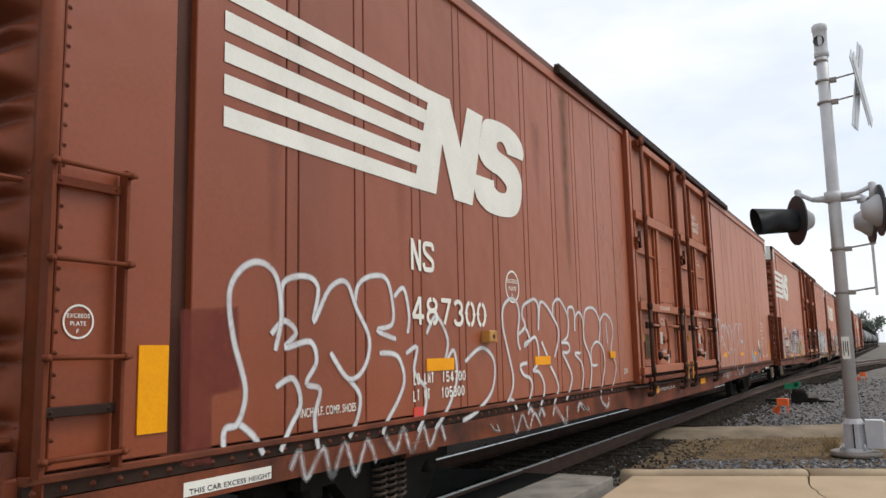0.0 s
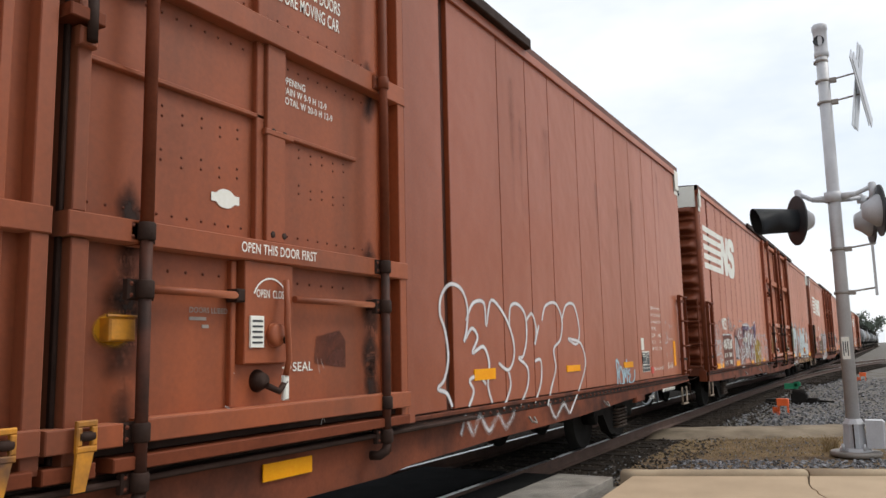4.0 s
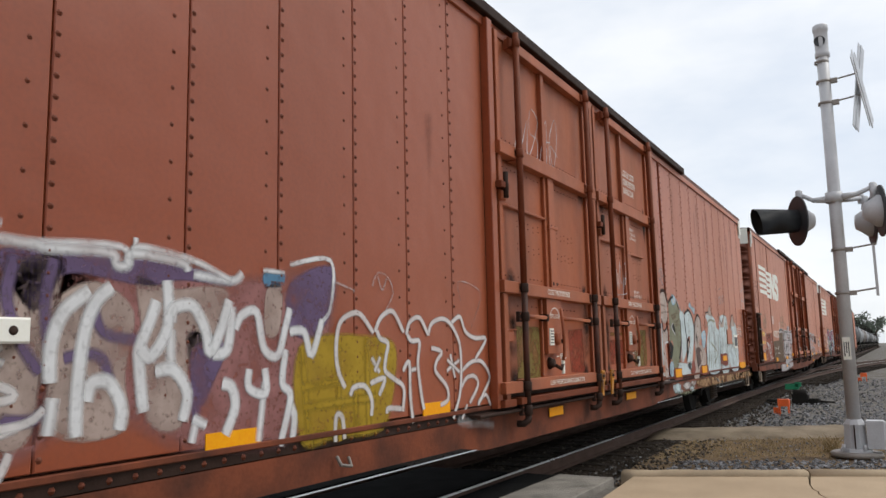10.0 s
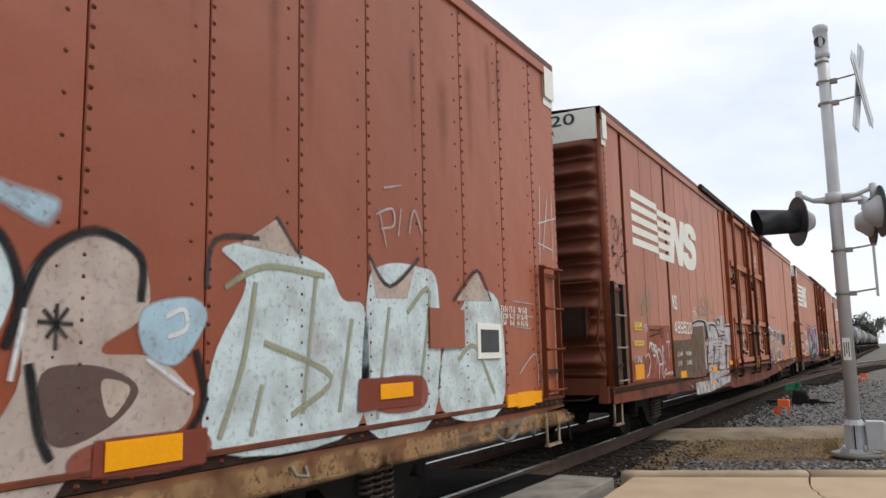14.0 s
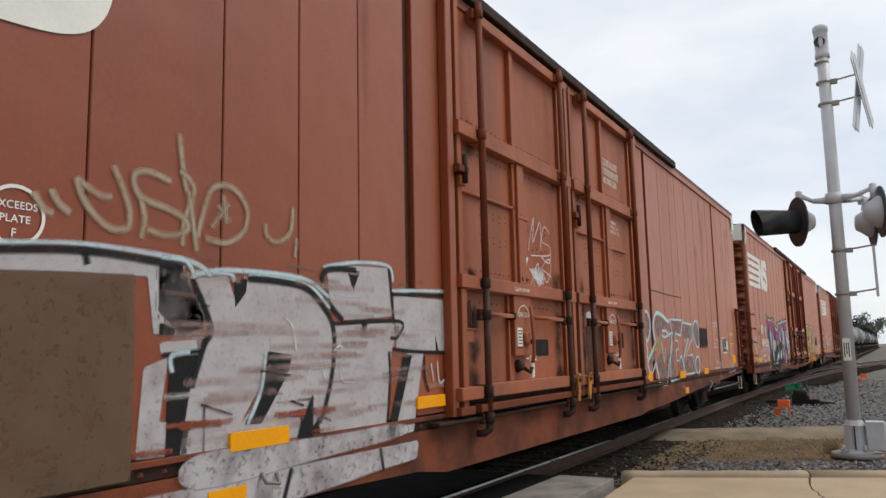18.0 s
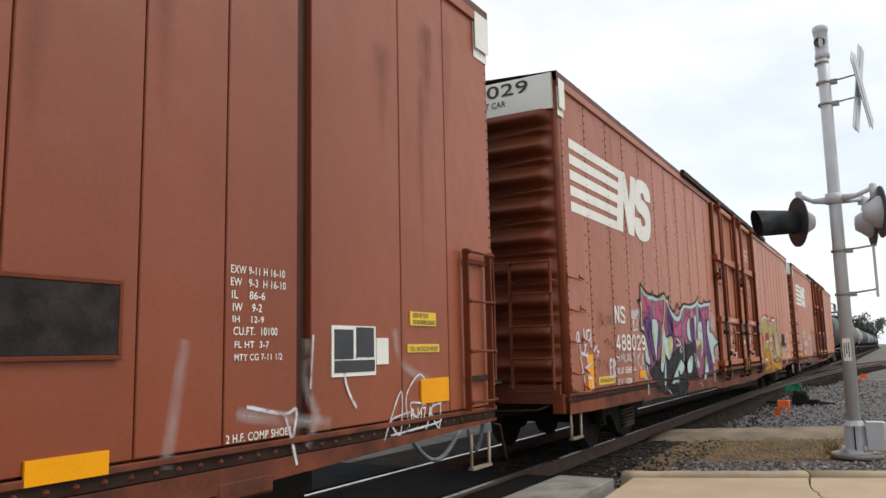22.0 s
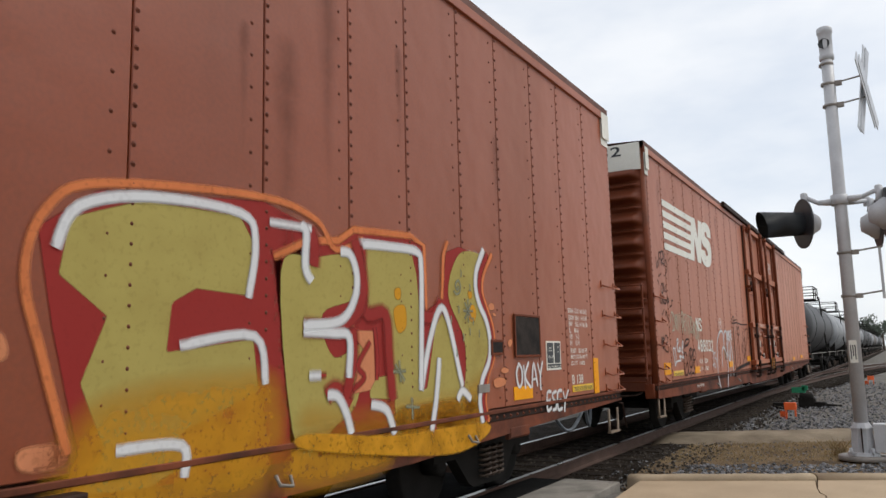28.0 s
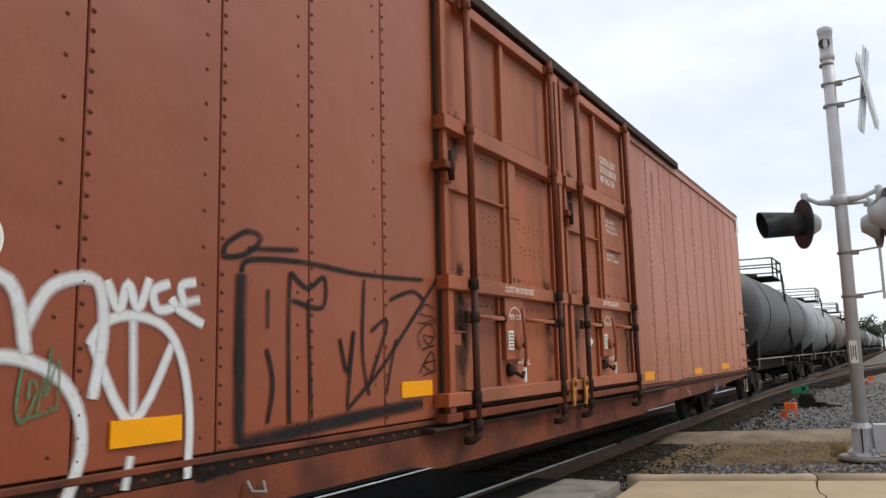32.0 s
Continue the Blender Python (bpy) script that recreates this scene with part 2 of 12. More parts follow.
# ---- mesh helpers ----
def box(bm, x0, y0, z0, x1, y1, z1, m=None):
    vs = [bm.verts.new((m @ Vector(p)) if m else p) for p in ((x0, y0, z0), (x1, y0, z0), (x1, y1, z0), (x0, y1, z0), (x0, y0, z1), (x1, y0, z1), (x1, y1, z1), (x0, y1, z1))]
    for f in ((0, 3, 2, 1), (4, 5, 6, 7), (0, 1, 5, 4), (1, 2, 6, 5), (2, 3, 7, 6), (3, 0, 4, 7)):
        bm.faces.new([vs[i] for i in f])
    return bm


def rod(bm, a, b, r, n=8, r2=None):
    """A round bar from a to b."""
    a, b = Vector(a), Vector(b)
    d = (b - a).normalized()
    u = d.cross(Vector((0, 0, 1)) if abs(d.z) < 0.9 else Vector((1, 0, 0))).normalized()
    v = d.cross(u)
    rings = []
    for p, q in ((a, r), (b, r if r2 is None else r2)):
        rings.append([bm.verts.new(p + q * (math.cos(2 * math.pi * i / n) * u + math.sin(2 * math.pi * i / n) * v)) for i in range(n)])
    for i in range(n):
        f = bm.faces.new([rings[0][i], rings[1][i], rings[1][(i + 1) % n], rings[0][(i + 1) % n]])
        f.smooth = n > 7
    bm.faces.new(rings[0])
    bm.faces.new(rings[1][::-1])
    return bm


def pipe(bm, pts, r, n=6):
    """A bent round bar through the points, one skin."""
    p = [Vector(q) for q in pts]
    u = None
    rings = []
    for i, q in enumerate(p):
        d = ((p[min(i + 1, len(p) - 1)] - q).normalized() + (q - p[max(i - 1, 0)]).normalized()).normalized()
        if u is None:
            u = d.cross(Vector((0, 0, 1)) if abs(d.z) < 0.9 else Vector((1, 0, 0)))
        u = (u - d * u.dot(d)).normalized()
        v = d.cross(u)
        rings.append([bm.verts.new(q + r * (math.cos(2 * math.pi * k / n) * u + math.sin(2 * math.pi * k / n) * v)) for k in range(n)])
    for a, b in zip(rings, rings[1:]):
        for k in range(n):
            bm.faces.new([a[k], b[k], b[(k + 1) % n], a[(k + 1) % n]]).smooth = True
    bm.faces.new(rings[0])
    bm.faces.new(rings[-1][::-1])
    return bm


def lathe(bm, rings, axis="x", n=32, centre=(0, 0, 0), caps=True):
    """A turned body: rings of (along, radius)."""
    c = Vector(centre)
    rows = []
    for s, r in rings:
        row = []
        for i in range(n):
            p, q = r * math.cos(2 * math.pi * i / n), r * math.sin(2 * math.pi * i / n)
            row.append(bm.verts.new(c + Vector({"x": (s, p, q), "y": (p, s, q), "z": (p, q, s)}[axis])))
        rows.append(row)
    for a, b in zip(rows, rows[1:]):
        for i in range(n):
            f = bm.faces.new([a[i], a[(i + 1) % n], b[(i + 1) % n], b[i]])
            f.smooth = True
    if caps:
        bm.faces.new(rows[0])
        bm.faces.new(rows[-1][::-1])
    return bm


def mesh(name, bm, *mats):
    bmesh.ops.recalc_face_normals(bm, faces=bm.faces)
    me = bpy.data.meshes.new(name)
    bm.to_mesh(me)
    bm.free()
    for m in mats:
        me.materials.append(m)
    return me


def part(name, bm, mat, parent, label=""):
    ob = new(name, mesh(name, bm, mat))
    ob.parent = parent
    return tagged(ob, label) if label else ob


def thing(name, bm, mat, label, category, group="", kind=""):
    return tagged(new(name, mesh(name, bm, mat) if bm else None), label, category, group, kind)



# ---- the train ----
# Car space: x from the leading end back, y inward from the near side sheet, z up from the rail head.
WIDE = 3.3
LENGTHS = {}
FLOOR, EAVE = 0.98, 5.12
CARS = []
ROLLING = []


def lift(bm, name, mat, parent, label="", kind=""):
    ob = part(name, bm, mat, parent, label)
    if kind:
        ob["kind"] = kind
    return ob


def chamfered(bm, x0, y0, z0, x1, y1, z1, c):
    """A block whose outer (low y) edges are chamfered by c."""
    a = [(x0, y1, z0), (x1, y1, z0), (x1, y1, z1), (x0, y1, z1)]
    b = [(x0, y0 + c, z0), (x1, y0 + c, z0), (x1, y0 + c, z1), (x0, y0 + c, z1)]
    f = [(x0 + c, y0, z0 + c), (x1 - c, y0, z0 + c), (x1 - c, y0, z1 - c), (x0 + c, y0, z1 - c)]
    A, B, F = ([bm.verts.new(p) for p in q] for q in (a, b, f))
    bm.faces.new(F)
    bm.faces.new(A[::-1])
    for i in range(4):
        j = (i + 1) % 4
        bm.faces.new([A[i], A[j], B[j], B[i]])
        bm.faces.new([B[i], B[j], F[j], F[i]])
    return bm


def stud(bm, x, y, z, r=0.019, h=0.015, n=6):
    """A low rivet head on a face that looks towards -y."""
    ring = [bm.verts.new((x + r * math.cos(2 * math.pi * i / n), y, z + r * math.sin(2 * math.pi * i / n))) for i in range(n)]
    top = bm.verts.new((x, y - h, z))
    for i in range(n):
        bm.faces.new([ring[i], ring[(i + 1) % n], top])


def end_stud(bm, x, y, z, r=0.02, h=0.014, n=6):
    ring = [bm.verts.new((x, y + r * math.cos(2 * math.pi * i / n), z + r * math.sin(2 * math.pi * i / n))) for i in range(n)]
    top = bm.verts.new((x - h, y, z))
    for i in range(n):
        bm.faces.new([ring[i], ring[(i + 1) % n], top])


SPRAYS = {}


def spray(colour, worn=0.25, soft=0.62):
    """Sprayed paint: cover fades at the edge of the line and where it has worn off."""
    key = (colour, worn, soft)
    if key in SPRAYS:
        return SPRAYS[key]
    m = bpy.data.materials.new("spray_paint")
    m.use_nodes = True
    n, l = m.node_tree.nodes, m.node_tree.links
    b = n["Principled BSDF"]
    b.inputs["Roughness"].default_value = 0.68
    b.inputs["Specular IOR Level"].default_value = 0.22
    at = n.new("ShaderNodeAttribute")
    at.attribute_name = "cover"
    tc = n.new("ShaderNodeTexCoord")
    no = n.new("ShaderNodeTexNoise")
    no.inputs["Scale"].default_value, no.inputs["Detail"].default_value = 3.5, 8
    l.new(tc.outputs["Object"], no.inputs["Vector"])
    fine = n.new("ShaderNodeTexNoise")
    fine.inputs["Scale"].default_value, fine.inputs["Detail"].default_value = 26, 5
    l.new(tc.outputs["Object"], fine.inputs["Vector"])
    mix = n.new("ShaderNodeMixRGB")
    mix.inputs[1].default_value = (*colour, 1)
    mix.inputs[2].default_value = (*(c * 0.72 for c in colour), 1)
    l.new(no.outputs["Fac"], mix.inputs[0])
    l.new(mix.outputs[0], b.inputs["Base Color"])
    edge = n.new("ShaderNodeMapRange")
    edge.inputs[1].default_value, edge.inputs[2].default_value = 0.0, soft
    l.new(at.outputs["Fac"], edge.inputs[0])
    wear = n.new("ShaderNodeMapRange")
    wear.inputs[1].default_value, wear.inputs[2].default_value = 0.30, 0.30 + 0.3
    wear.inputs[3].default_value, wear.inputs[4].default_value = 1 - worn * 1.6, 1.0
    l.new(no.outputs["Fac"], wear.inputs[0])
    w2 = n.new("ShaderNodeMapRange")
    w2.inputs[1].default_value, w2.inputs[2].default_value = 0.32, 0.46
    w2.inputs[3].default_value, w2.inputs[4].default_value = 1 - worn, 1.0
    l.new(fine.outputs["Fac"], w2.inputs[0])
    m1, m2 = n.new("ShaderNodeMath"), n.new("ShaderNodeMath")
    m1.operation = m2.operation = "MULTIPLY"
    l.new(edge.outputs[0], m1.inputs[0])
    l.new(wear.outputs[0], m1.inputs[1])
    l.new(m1.outputs[0], m2.inputs[0])
    l.new(w2.outputs[0], m2.inputs[1])
    l.new(m2.outputs[0], b.inputs["Alpha"])
    SPRAYS[key] = m
    return m


def smooth(pts, closed=False, steps=5):
    """A smooth run of points through the given ones."""
    P = [Vector((a, b)) for a, b in pts]
    n = len(P)
    if n < 3:
        return P
    out = []
    for i in range(n if closed else n - 1):
        p0, p1, p2, p3 = (P[(i + k) % n] if closed else P[min(max(i + k, 0), n - 1)] for k in (-1, 0, 1, 2))
        for s in range(steps):
            f = s / steps
            out.append(p1 + 0.5 * f * (p2 - p0 + f * (2 * p0 - 5 * p1 + 4 * p2 - p3 + f * (3 * (p1 - p2) + p3 - p0))))
    if not closed:
        out.append(P[-1])
    return out


def ribbon(bm, cover, run, width, y, dense=1.0):
    last = None
    n = len(run)
    for i, p in enumerate(run):
        d = run[min(i + 1, n - 1)] - run[max(i - 1, 0)]
        if d.length < 1e-6:
            continue
        d.normalize()
        s = Vector((-d.y, d.x)) * width / 2
        row = [bm.verts.new((q.x, y - 2e-5 * i, q.y)) for q in (p - s, p, p + s)]
        for v, c in zip(row, (0.0, dense, 0.0)):
            v[cover] = c if 0 < i < n - 1 else c * 0.7
        if last:
            bm.faces.new([last[0], row[0], row[1], last[1]])
            bm.faces.new([last[1], row[1], row[2], last[2]])
        last = row


def strokes(car, colour, width, *lines, layer=1, worn=0.25, closed=False, name="graffiti_line", label="", corners=False, dense=1.0):
    """Sprayed lines on the near side, each a part."""
    for k, pts in enumerate(lines):
        bm = bmesh.new()
        cover = bm.verts.layers.float.new("cover")
        run = [Vector(p) for p in pts] if corners else smooth(pts, closed)
        if closed:
            run = run + [run[0]]
        ribbon(bm, cover, run, width * 1.2, -0.0045 - 0.0016 * layer - 0.00003 * k, dense)
        lift(bm, name, spray(colour, worn), car, label)


def fill(car, colour, pts, layer=0, worn=0.3, name="graffiti_fill", label="", corners=False, rim=0.03, y=0.0, dense=1.0):
    """A sprayed area with a soft rim: a fine sheet whose cover is the depth inside the outline."""
    run = np.array([tuple(p) for p in (pts if corners else smooth(pts, True, 5))])
    nxt = np.roll(run, -1, axis=0)
    lo, hi = run.min(0) - 0.03, run.max(0) + 0.03
    size = max(0.022, 0.022 * max(hi - lo) / 1.6)
    nx, nz = (int((hi[0] - lo[0]) / size) + 2, int((hi[1] - lo[1]) / size) + 2)
    gx, gz = np.meshgrid(lo[0] + size * np.arange(nx), lo[1] + size * np.arange(nz), indexing="ij")
    P = np.stack([gx.ravel(), gz.ravel()], 1)
    d = np.full(len(P), 1e9)
    inside = np.zeros(len(P), bool)
    for a, b in zip(run, nxt):
        e = b - a
        t = np.clip(((P - a) @ e) / max(e @ e, 1e-9), 0, 1)
        d = np.minimum(d, np.hypot(*(P - a - t[:, None] * e).T))
        cross = (a[1] > P[:, 1]) != (b[1] > P[:, 1])
        if cross.any():
            inside ^= cross & (P[:, 0] < (b[0] - a[0]) * (P[:, 1] - a[1]) / (b[1] - a[1] + 1e-12) + a[0])
    depth = np.where(inside, d, -d) / rim
    ok = depth.reshape(nx, nz) > -0.02
    keep = ok[:-1, :-1] | ok[1:, :-1] | ok[:-1, 1:] | ok[1:, 1:]
    used = np.full(nx * nz, -1)
    verts, cov, faces = [], [], []
    plane = y - 0.0035 - 0.0016 * layer
    for i, k in zip(*np.nonzero(keep)):
        q = []
        for v in (i * nz + k, (i + 1) * nz + k, (i + 1) * nz + k + 1, i * nz + k + 1):
            if used[v] < 0:
                used[v] = len(verts)
                verts.append((float(P[v, 0]), plane, float(P[v, 1])))
                cov.append(float(min(1.0, depth[v])) * dense)
            q.append(int(used[v]))
        faces.append(q)
    me = bpy.data.meshes.new(name)
    me.from_pydata(verts, [], faces)
    at = me.attributes.new("cover", "FLOAT", "POINT")
    at.data.foreach_set("value", cov)
    me.materials.append(spray(colour, worn, 0.45))
    ob = new(name, me)
    ob.parent = car
    return ob


def letters(car, words, x, z, height, mat, length=0.0, name="lettering", layer=1, m=None, depth=0.0):
    """Stencilled words on the near side, from x to the right; z is their foot. length: fitted width."""
    cu = bpy.data.curves.new("words", "FONT")
    cu.body = words
    cu.offset = 0.012
    cu.space_character = 1.06
    ob = bpy.data.objects.new("words", cu)
    me = bpy.data.meshes.new_from_object(ob)
    bpy.data.objects.remove(ob)
    bpy.data.curves.remove(cu)
    xs = [v.co.x for v in me.vertices]
    ys = [v.co.y for v in me.vertices]
    lines = words.count("\n") + 1
    full = 0.69 + (lines - 1) * 1.0
    k = height / 0.69
    kx = (length / (max(xs) - min(xs))) if length else k
    x_min, y_min = min(xs), (0.0 if lines == 1 else -(lines - 1) * 1.0)
    y = depth - 0.0045 - 0.0016 * layer
    for v in me.vertices:
        p = Vector(((v.co.x - x_min) * kx + x, y, (v.co.y - y_min) * k + z))
        v.co = (m @ p) if m else p
    me.materials.clear()
    me.materials.append(mat)
    ob = new(name, me)
    ob.parent = car
    return ob


def bend(cx, cy, rx, ry, a0, a1, n=9):
    return [(cx + rx * math.cos(radians(a0 + (a1 - a0) * k / n)), cy + ry * math.sin(radians(a0 + (a1 - a0) * k / n))) for k in range(n + 1)]


def oval(x0, y0, x1, y1, gap):
    """An upright oval with straight flanks, in two halves with stencil bridges at top and foot (gap in degrees)."""
    r = min((x1 - x0) / 2, (y1 - y0) / 2)
    cx = (x0 + x1) / 2
    right = bend(cx, y1 - r, (x1 - x0) / 2, r, 90 - gap, 0) + bend(cx, y0 + r, (x1 - x0) / 2, r, 0, -90 + gap)
    left = bend(cx, y0 + r, (x1 - x0) / 2, r, 270 - gap, 180) + bend(cx, y1 - r, (x1 - x0) / 2, r, 180, 90 + gap)
    return [right, left]


def ring(x0, y0, x1, y1, at, gap):
    """A closed oval with one bridge at the angle at."""
    return bend((x0 + x1) / 2, (y0 + y1) / 2, (x1 - x0) / 2, (y1 - y0) / 2, at + gap, at + 360 - gap, 22)


def glyph(c, gap):
    """Centre lines of a block numeral or letter in a unit box."""
    lines = {"0": oval(0, 0, 1, 1, gap), "8": [ring(0.04, 0.53, 0.96, 1, 90, gap), ring(0, 0, 1, 0.53, -90, gap)], "1": [[(0.25, 0.82), (0.55, 1), (0.55, 0)]],
             "2": [bend(0.5, 0.68, 0.5, 0.32, 170, -25) + [(0.05, 0.0), (1.0, 0.0)]],
             "3": [bend(0.5, 0.75, 0.46, 0.25, 160, -80), bend(0.5, 0.27, 0.5, 0.27, 85, -165)],
             "4": [[(0.72, -0.06), (0.72, 1.06)], [(0.66, 1.02), (0.0, 0.28)], [(-0.06, 0.26), (1.08, 0.26)]],
             "5": [[(0.92, 1.0), (0.12, 1.0), (0.06, 0.52)] + bend(0.48, 0.31, 0.52, 0.31, 130, -160)],
             "6": [bend(0.5, 0.7, 0.5, 0.3, 30, 180) + [(0.0, 0.3)], ring(0, 0, 1, 0.58, -90, gap)],
             "7": [[(0.0, 1.0), (1.0, 1.0), (0.35, 0.0)]],
             "9": [ring(0, 0.42, 1, 1, 90, gap), bend(0.5, 0.3, 0.5, 0.3, -150, 0) + [(1.0, 0.7)]],
             "L": [[(0.0, 1.0), (0.0, 0.0), (1.0, 0.0)]], "T": [[(0.0, 1.0), (1.0, 1.0)], [(0.5, 1.0), (0.5, 0.0)]],
             "D": [[(0.0, 0.0), (0.0, 1.0)], [(0.05, 1.0), (0.45, 1.0)] + bend(0.45, 0.5, 0.55, 0.5, 85, -85) + [(0.45, 0.0), (0.05, 0.0)]],
             "M": [[(0.0, 0.0), (0.0, 1.0), (0.5, 0.25), (1.0, 1.0), (1.0, 0.0)]], "W": [[(0.0, 1.0), (0.25, 0.0), (0.5, 0.8), (0.75, 0.0), (1.0, 1.0)]]}
    return lines[c]


def numerals(car, words, x, z, height, length, weight=0.17, gap=0.0, layer=3, mat=None, name="numeral"):
    """Painted block characters on the near side, each a part; weight: line width as a share of the height."""
    w = height * weight
    pitch = length / len(words)
    for k, c in enumerate(words):
        if c == " ":
            continue
        wide = pitch * 0.84 - w
        x0 = x + pitch * k + w / 2
        bm = bmesh.new()
        for q, line in enumerate(glyph(c, gap)):
            run = [Vector((x0 + a * wide, z + w / 2 + b * (height - w))) for a, b in line]
            last = None
            for i, p in enumerate(run):
                d0 = (p - run[i - 1]).normalized() if i else (run[1] - p).normalized()
                d1 = (run[i + 1] - p).normalized() if i < len(run) - 1 else d0
                t = (d0 + d1).normalized() if (d0 + d1).length > 1e-4 else d0
                side = Vector((-t.y, t.x)) * (w / 2) / max(0.45, t.dot(d0))
                row = [bm.verts.new((v.x, -0.0045 - 0.0016 * layer - 0.0003 * q, v.y)) for v in (p - side, p + side)]
                if last:
                    bm.faces.new([last[0], row[0], row[1], last[1]])
                last = row
        lift(bm, name, mat or WHITE, car)


def plate(car, name, mat, x0, z0, x1, z1, layer=1, thick=0.004, label="", y=0.0):
    bm = bmesh.new()
    box(bm, x0, y - 0.003 - 0.002 * layer - thick, z0, x1, y, z1)
    return lift(bm, name, mat, car, label)


def shape(car, mat, *rings, layer=1, name="emblem_shape", label=""):
    """Flat painted shapes, each a closed outline."""
    bm = bmesh.new()
    for pts in rings:
        f = bm.faces.new([bm.verts.new((a, -0.0045 - 0.0016 * layer, b)) for a, b in pts])
        bm.normal_update()
        bmesh.ops.triangulate(bm, faces=[f], ngon_method="EAR_CLIP")
    return lift(bm, name, mat, car, label)


def ribbed_end(bm, z0=1.10, z1=4.72):
    """The pressed end wall: full-width ribs with blunt ends, and short wedges between them that fade towards the middle."""
    ny, nz = 44, 190
    bell = lambda d, w: 0.5 + 0.5 * math.cos(math.pi * d / w) if abs(d) < w else 0.0
    grid = []
    for j in range(nz + 1):
        z = z0 + (z1 - z0) * j / nz
        main = max(bell(z - 1.335 - 0.41 * k, 0.21 if z > 1.335 + 0.41 * k else 0.095) for k in range(9)) ** 0.9
        wedge = max(bell(z - 1.165 - 0.41 * k, 0.075) for k in range(10))
        row = []
        for i in range(ny + 1):
            f = i / ny
            y = 0.06 + (WIDE - 0.12) * (f - 0.055 * math.sin(4 * math.pi * f))
            side = min(y, WIDE - y)
            e = min(1.0, max(0.0, (side - 0.07) / 0.15))
            e = e * e * (3 - 2 * e)
            fade = max(0.0, 1.0 - side / 1.15)
            row.append(bm.verts.new((0.02 - e * max(0.185 * main, (0.05 + 0.085 * wedge) * fade * wedge), y, z)))
        grid.append(row)
    for a, b in zip(grid, grid[1:]):
        for i in range(ny):
            f = bm.faces.new([a[i], b[i], b[i + 1], a[i + 1]])
            f.smooth = True
    return bm


def round_corner(bm, r=0.085):
    """The end sheet wrapped round the near corner."""
    prof = [(0.10, 0.004), (0.09, 0.004)] + [(0.07 - r * math.sin(a) * 0.65, 0.004 + r * (1 - math.cos(a))) for a in [math.pi / 2 * k / 6 for k in range(1, 7)]] + [(0.06, 0.09), (0.10, 0.06)]
    a, b = ([bm.verts.new((x, y, z)) for x, y in prof] for z in (0.74, EAVE - 0.004))
    k = len(prof)
    for i in range(k):
        f = bm.faces.new([a[i], a[(i + 1) % k], b[(i + 1) % k], b[i]])
        f.smooth = 0 < i < 8
    bm.faces.new(a)
    bm.faces.new(b[::-1])
    return bm


def ladder_side(car, x0, x1, loose=False):
    """Ladder on the near side, or separate bent grab irons."""
    if loose:
        for z in (2.45, 2.03, 1.62, 1.22, 0.98 + 0.02):
            bm = bmesh.new()
            pipe(bm, [(x0, -0.004, z + 0.03), (x0, -0.09, z), (x1, -0.09, z - 0.005), (x1, -0.004, z + 0.06)], 0.013, 6)
            for x in (x0, x1):
                box(bm, x - 0.03, -0.014, z + 0.0, x + 0.03, 0, z + 0.09)
            lift(bm, "grab_iron", BROWN, car)
        return
    lad = lift(chamfered(bmesh.new(), x0 - 0.005, -0.085, 0.98, x0 + 0.018, -0.02, 2.53, 0.003), "ladder", BARBROWN, car)
    lift(chamfered(bmesh.new(), x1 - 0.018, -0.085, 0.98, x1 + 0.005, -0.02, 2.53, 0.003), "stile", BARBROWN, lad)
    for z in (2.50, 2.02, 1.54, 1.06):
        bm = rod(bmesh.new(), (x0 - 0.03, -0.10, z), (x1 + 0.03, -0.10, z), 0.013, 8)
        for x in (x0, x1):
            lathe(bm, [(-0.125, 0.0), (-0.12, 0.018), (-0.085, 0.022)], "y", 8, (x, 0, z))
        lift(bm, "rung", BARBROWN, lad)
    for z in (2.42, 1.28):
        bm = chamfered(bmesh.new(), x0 + 0.018, -0.05, z - 0.025, x1 - 0.018, -0.025, z + 0.025, 0.004)
        for x in (x0 + 0.06, x1 - 0.06):
            box(bm, x - 0.02, -0.03, z - 0.02, x + 0.02, 0.0, z + 0.02)
            stud(bm, x, -0.05, z, 0.014, 0.012)
        lift(bm, "brace", GREASEGAP if z < 2 else BARBROWN, lad)


def wheelset(car, x):
    ws = lift(rod(bmesh.new(), (0, -0.95, 0), (0, 0.95, 0), 0.08, 14), "wheelset", DARK, car)
    for s in (-1, 1):
        bm = bmesh.new()
        y = 0.715 * s
        lathe(bm, [(y + 0.07 * s, 0.20), (y + 0.055 * s, 0.40), (y + 0.07 * s, 0.43), (y + 0.065 * s, 0.455), (y - 0.03 * s, 0.462), (y - 0.055 * s, 0.487), (y - 0.07 * s, 0.48), (y - 0.068 * s, 0.40), (y - 0.03 * s, 0.2)], "y", 36)
        lift(bm, "wheel", DARK, ws)
        lift(lathe(bmesh.new(), [(0.80 * s, 0.10), (0.99 * s, 0.10), (1.0 * s, 0.06)], "y", 16), "axle_box", DARK, ws)
    ws.location = (x, 1.44, 0.46)
    ROLLING.append((ws, x))
    return ws


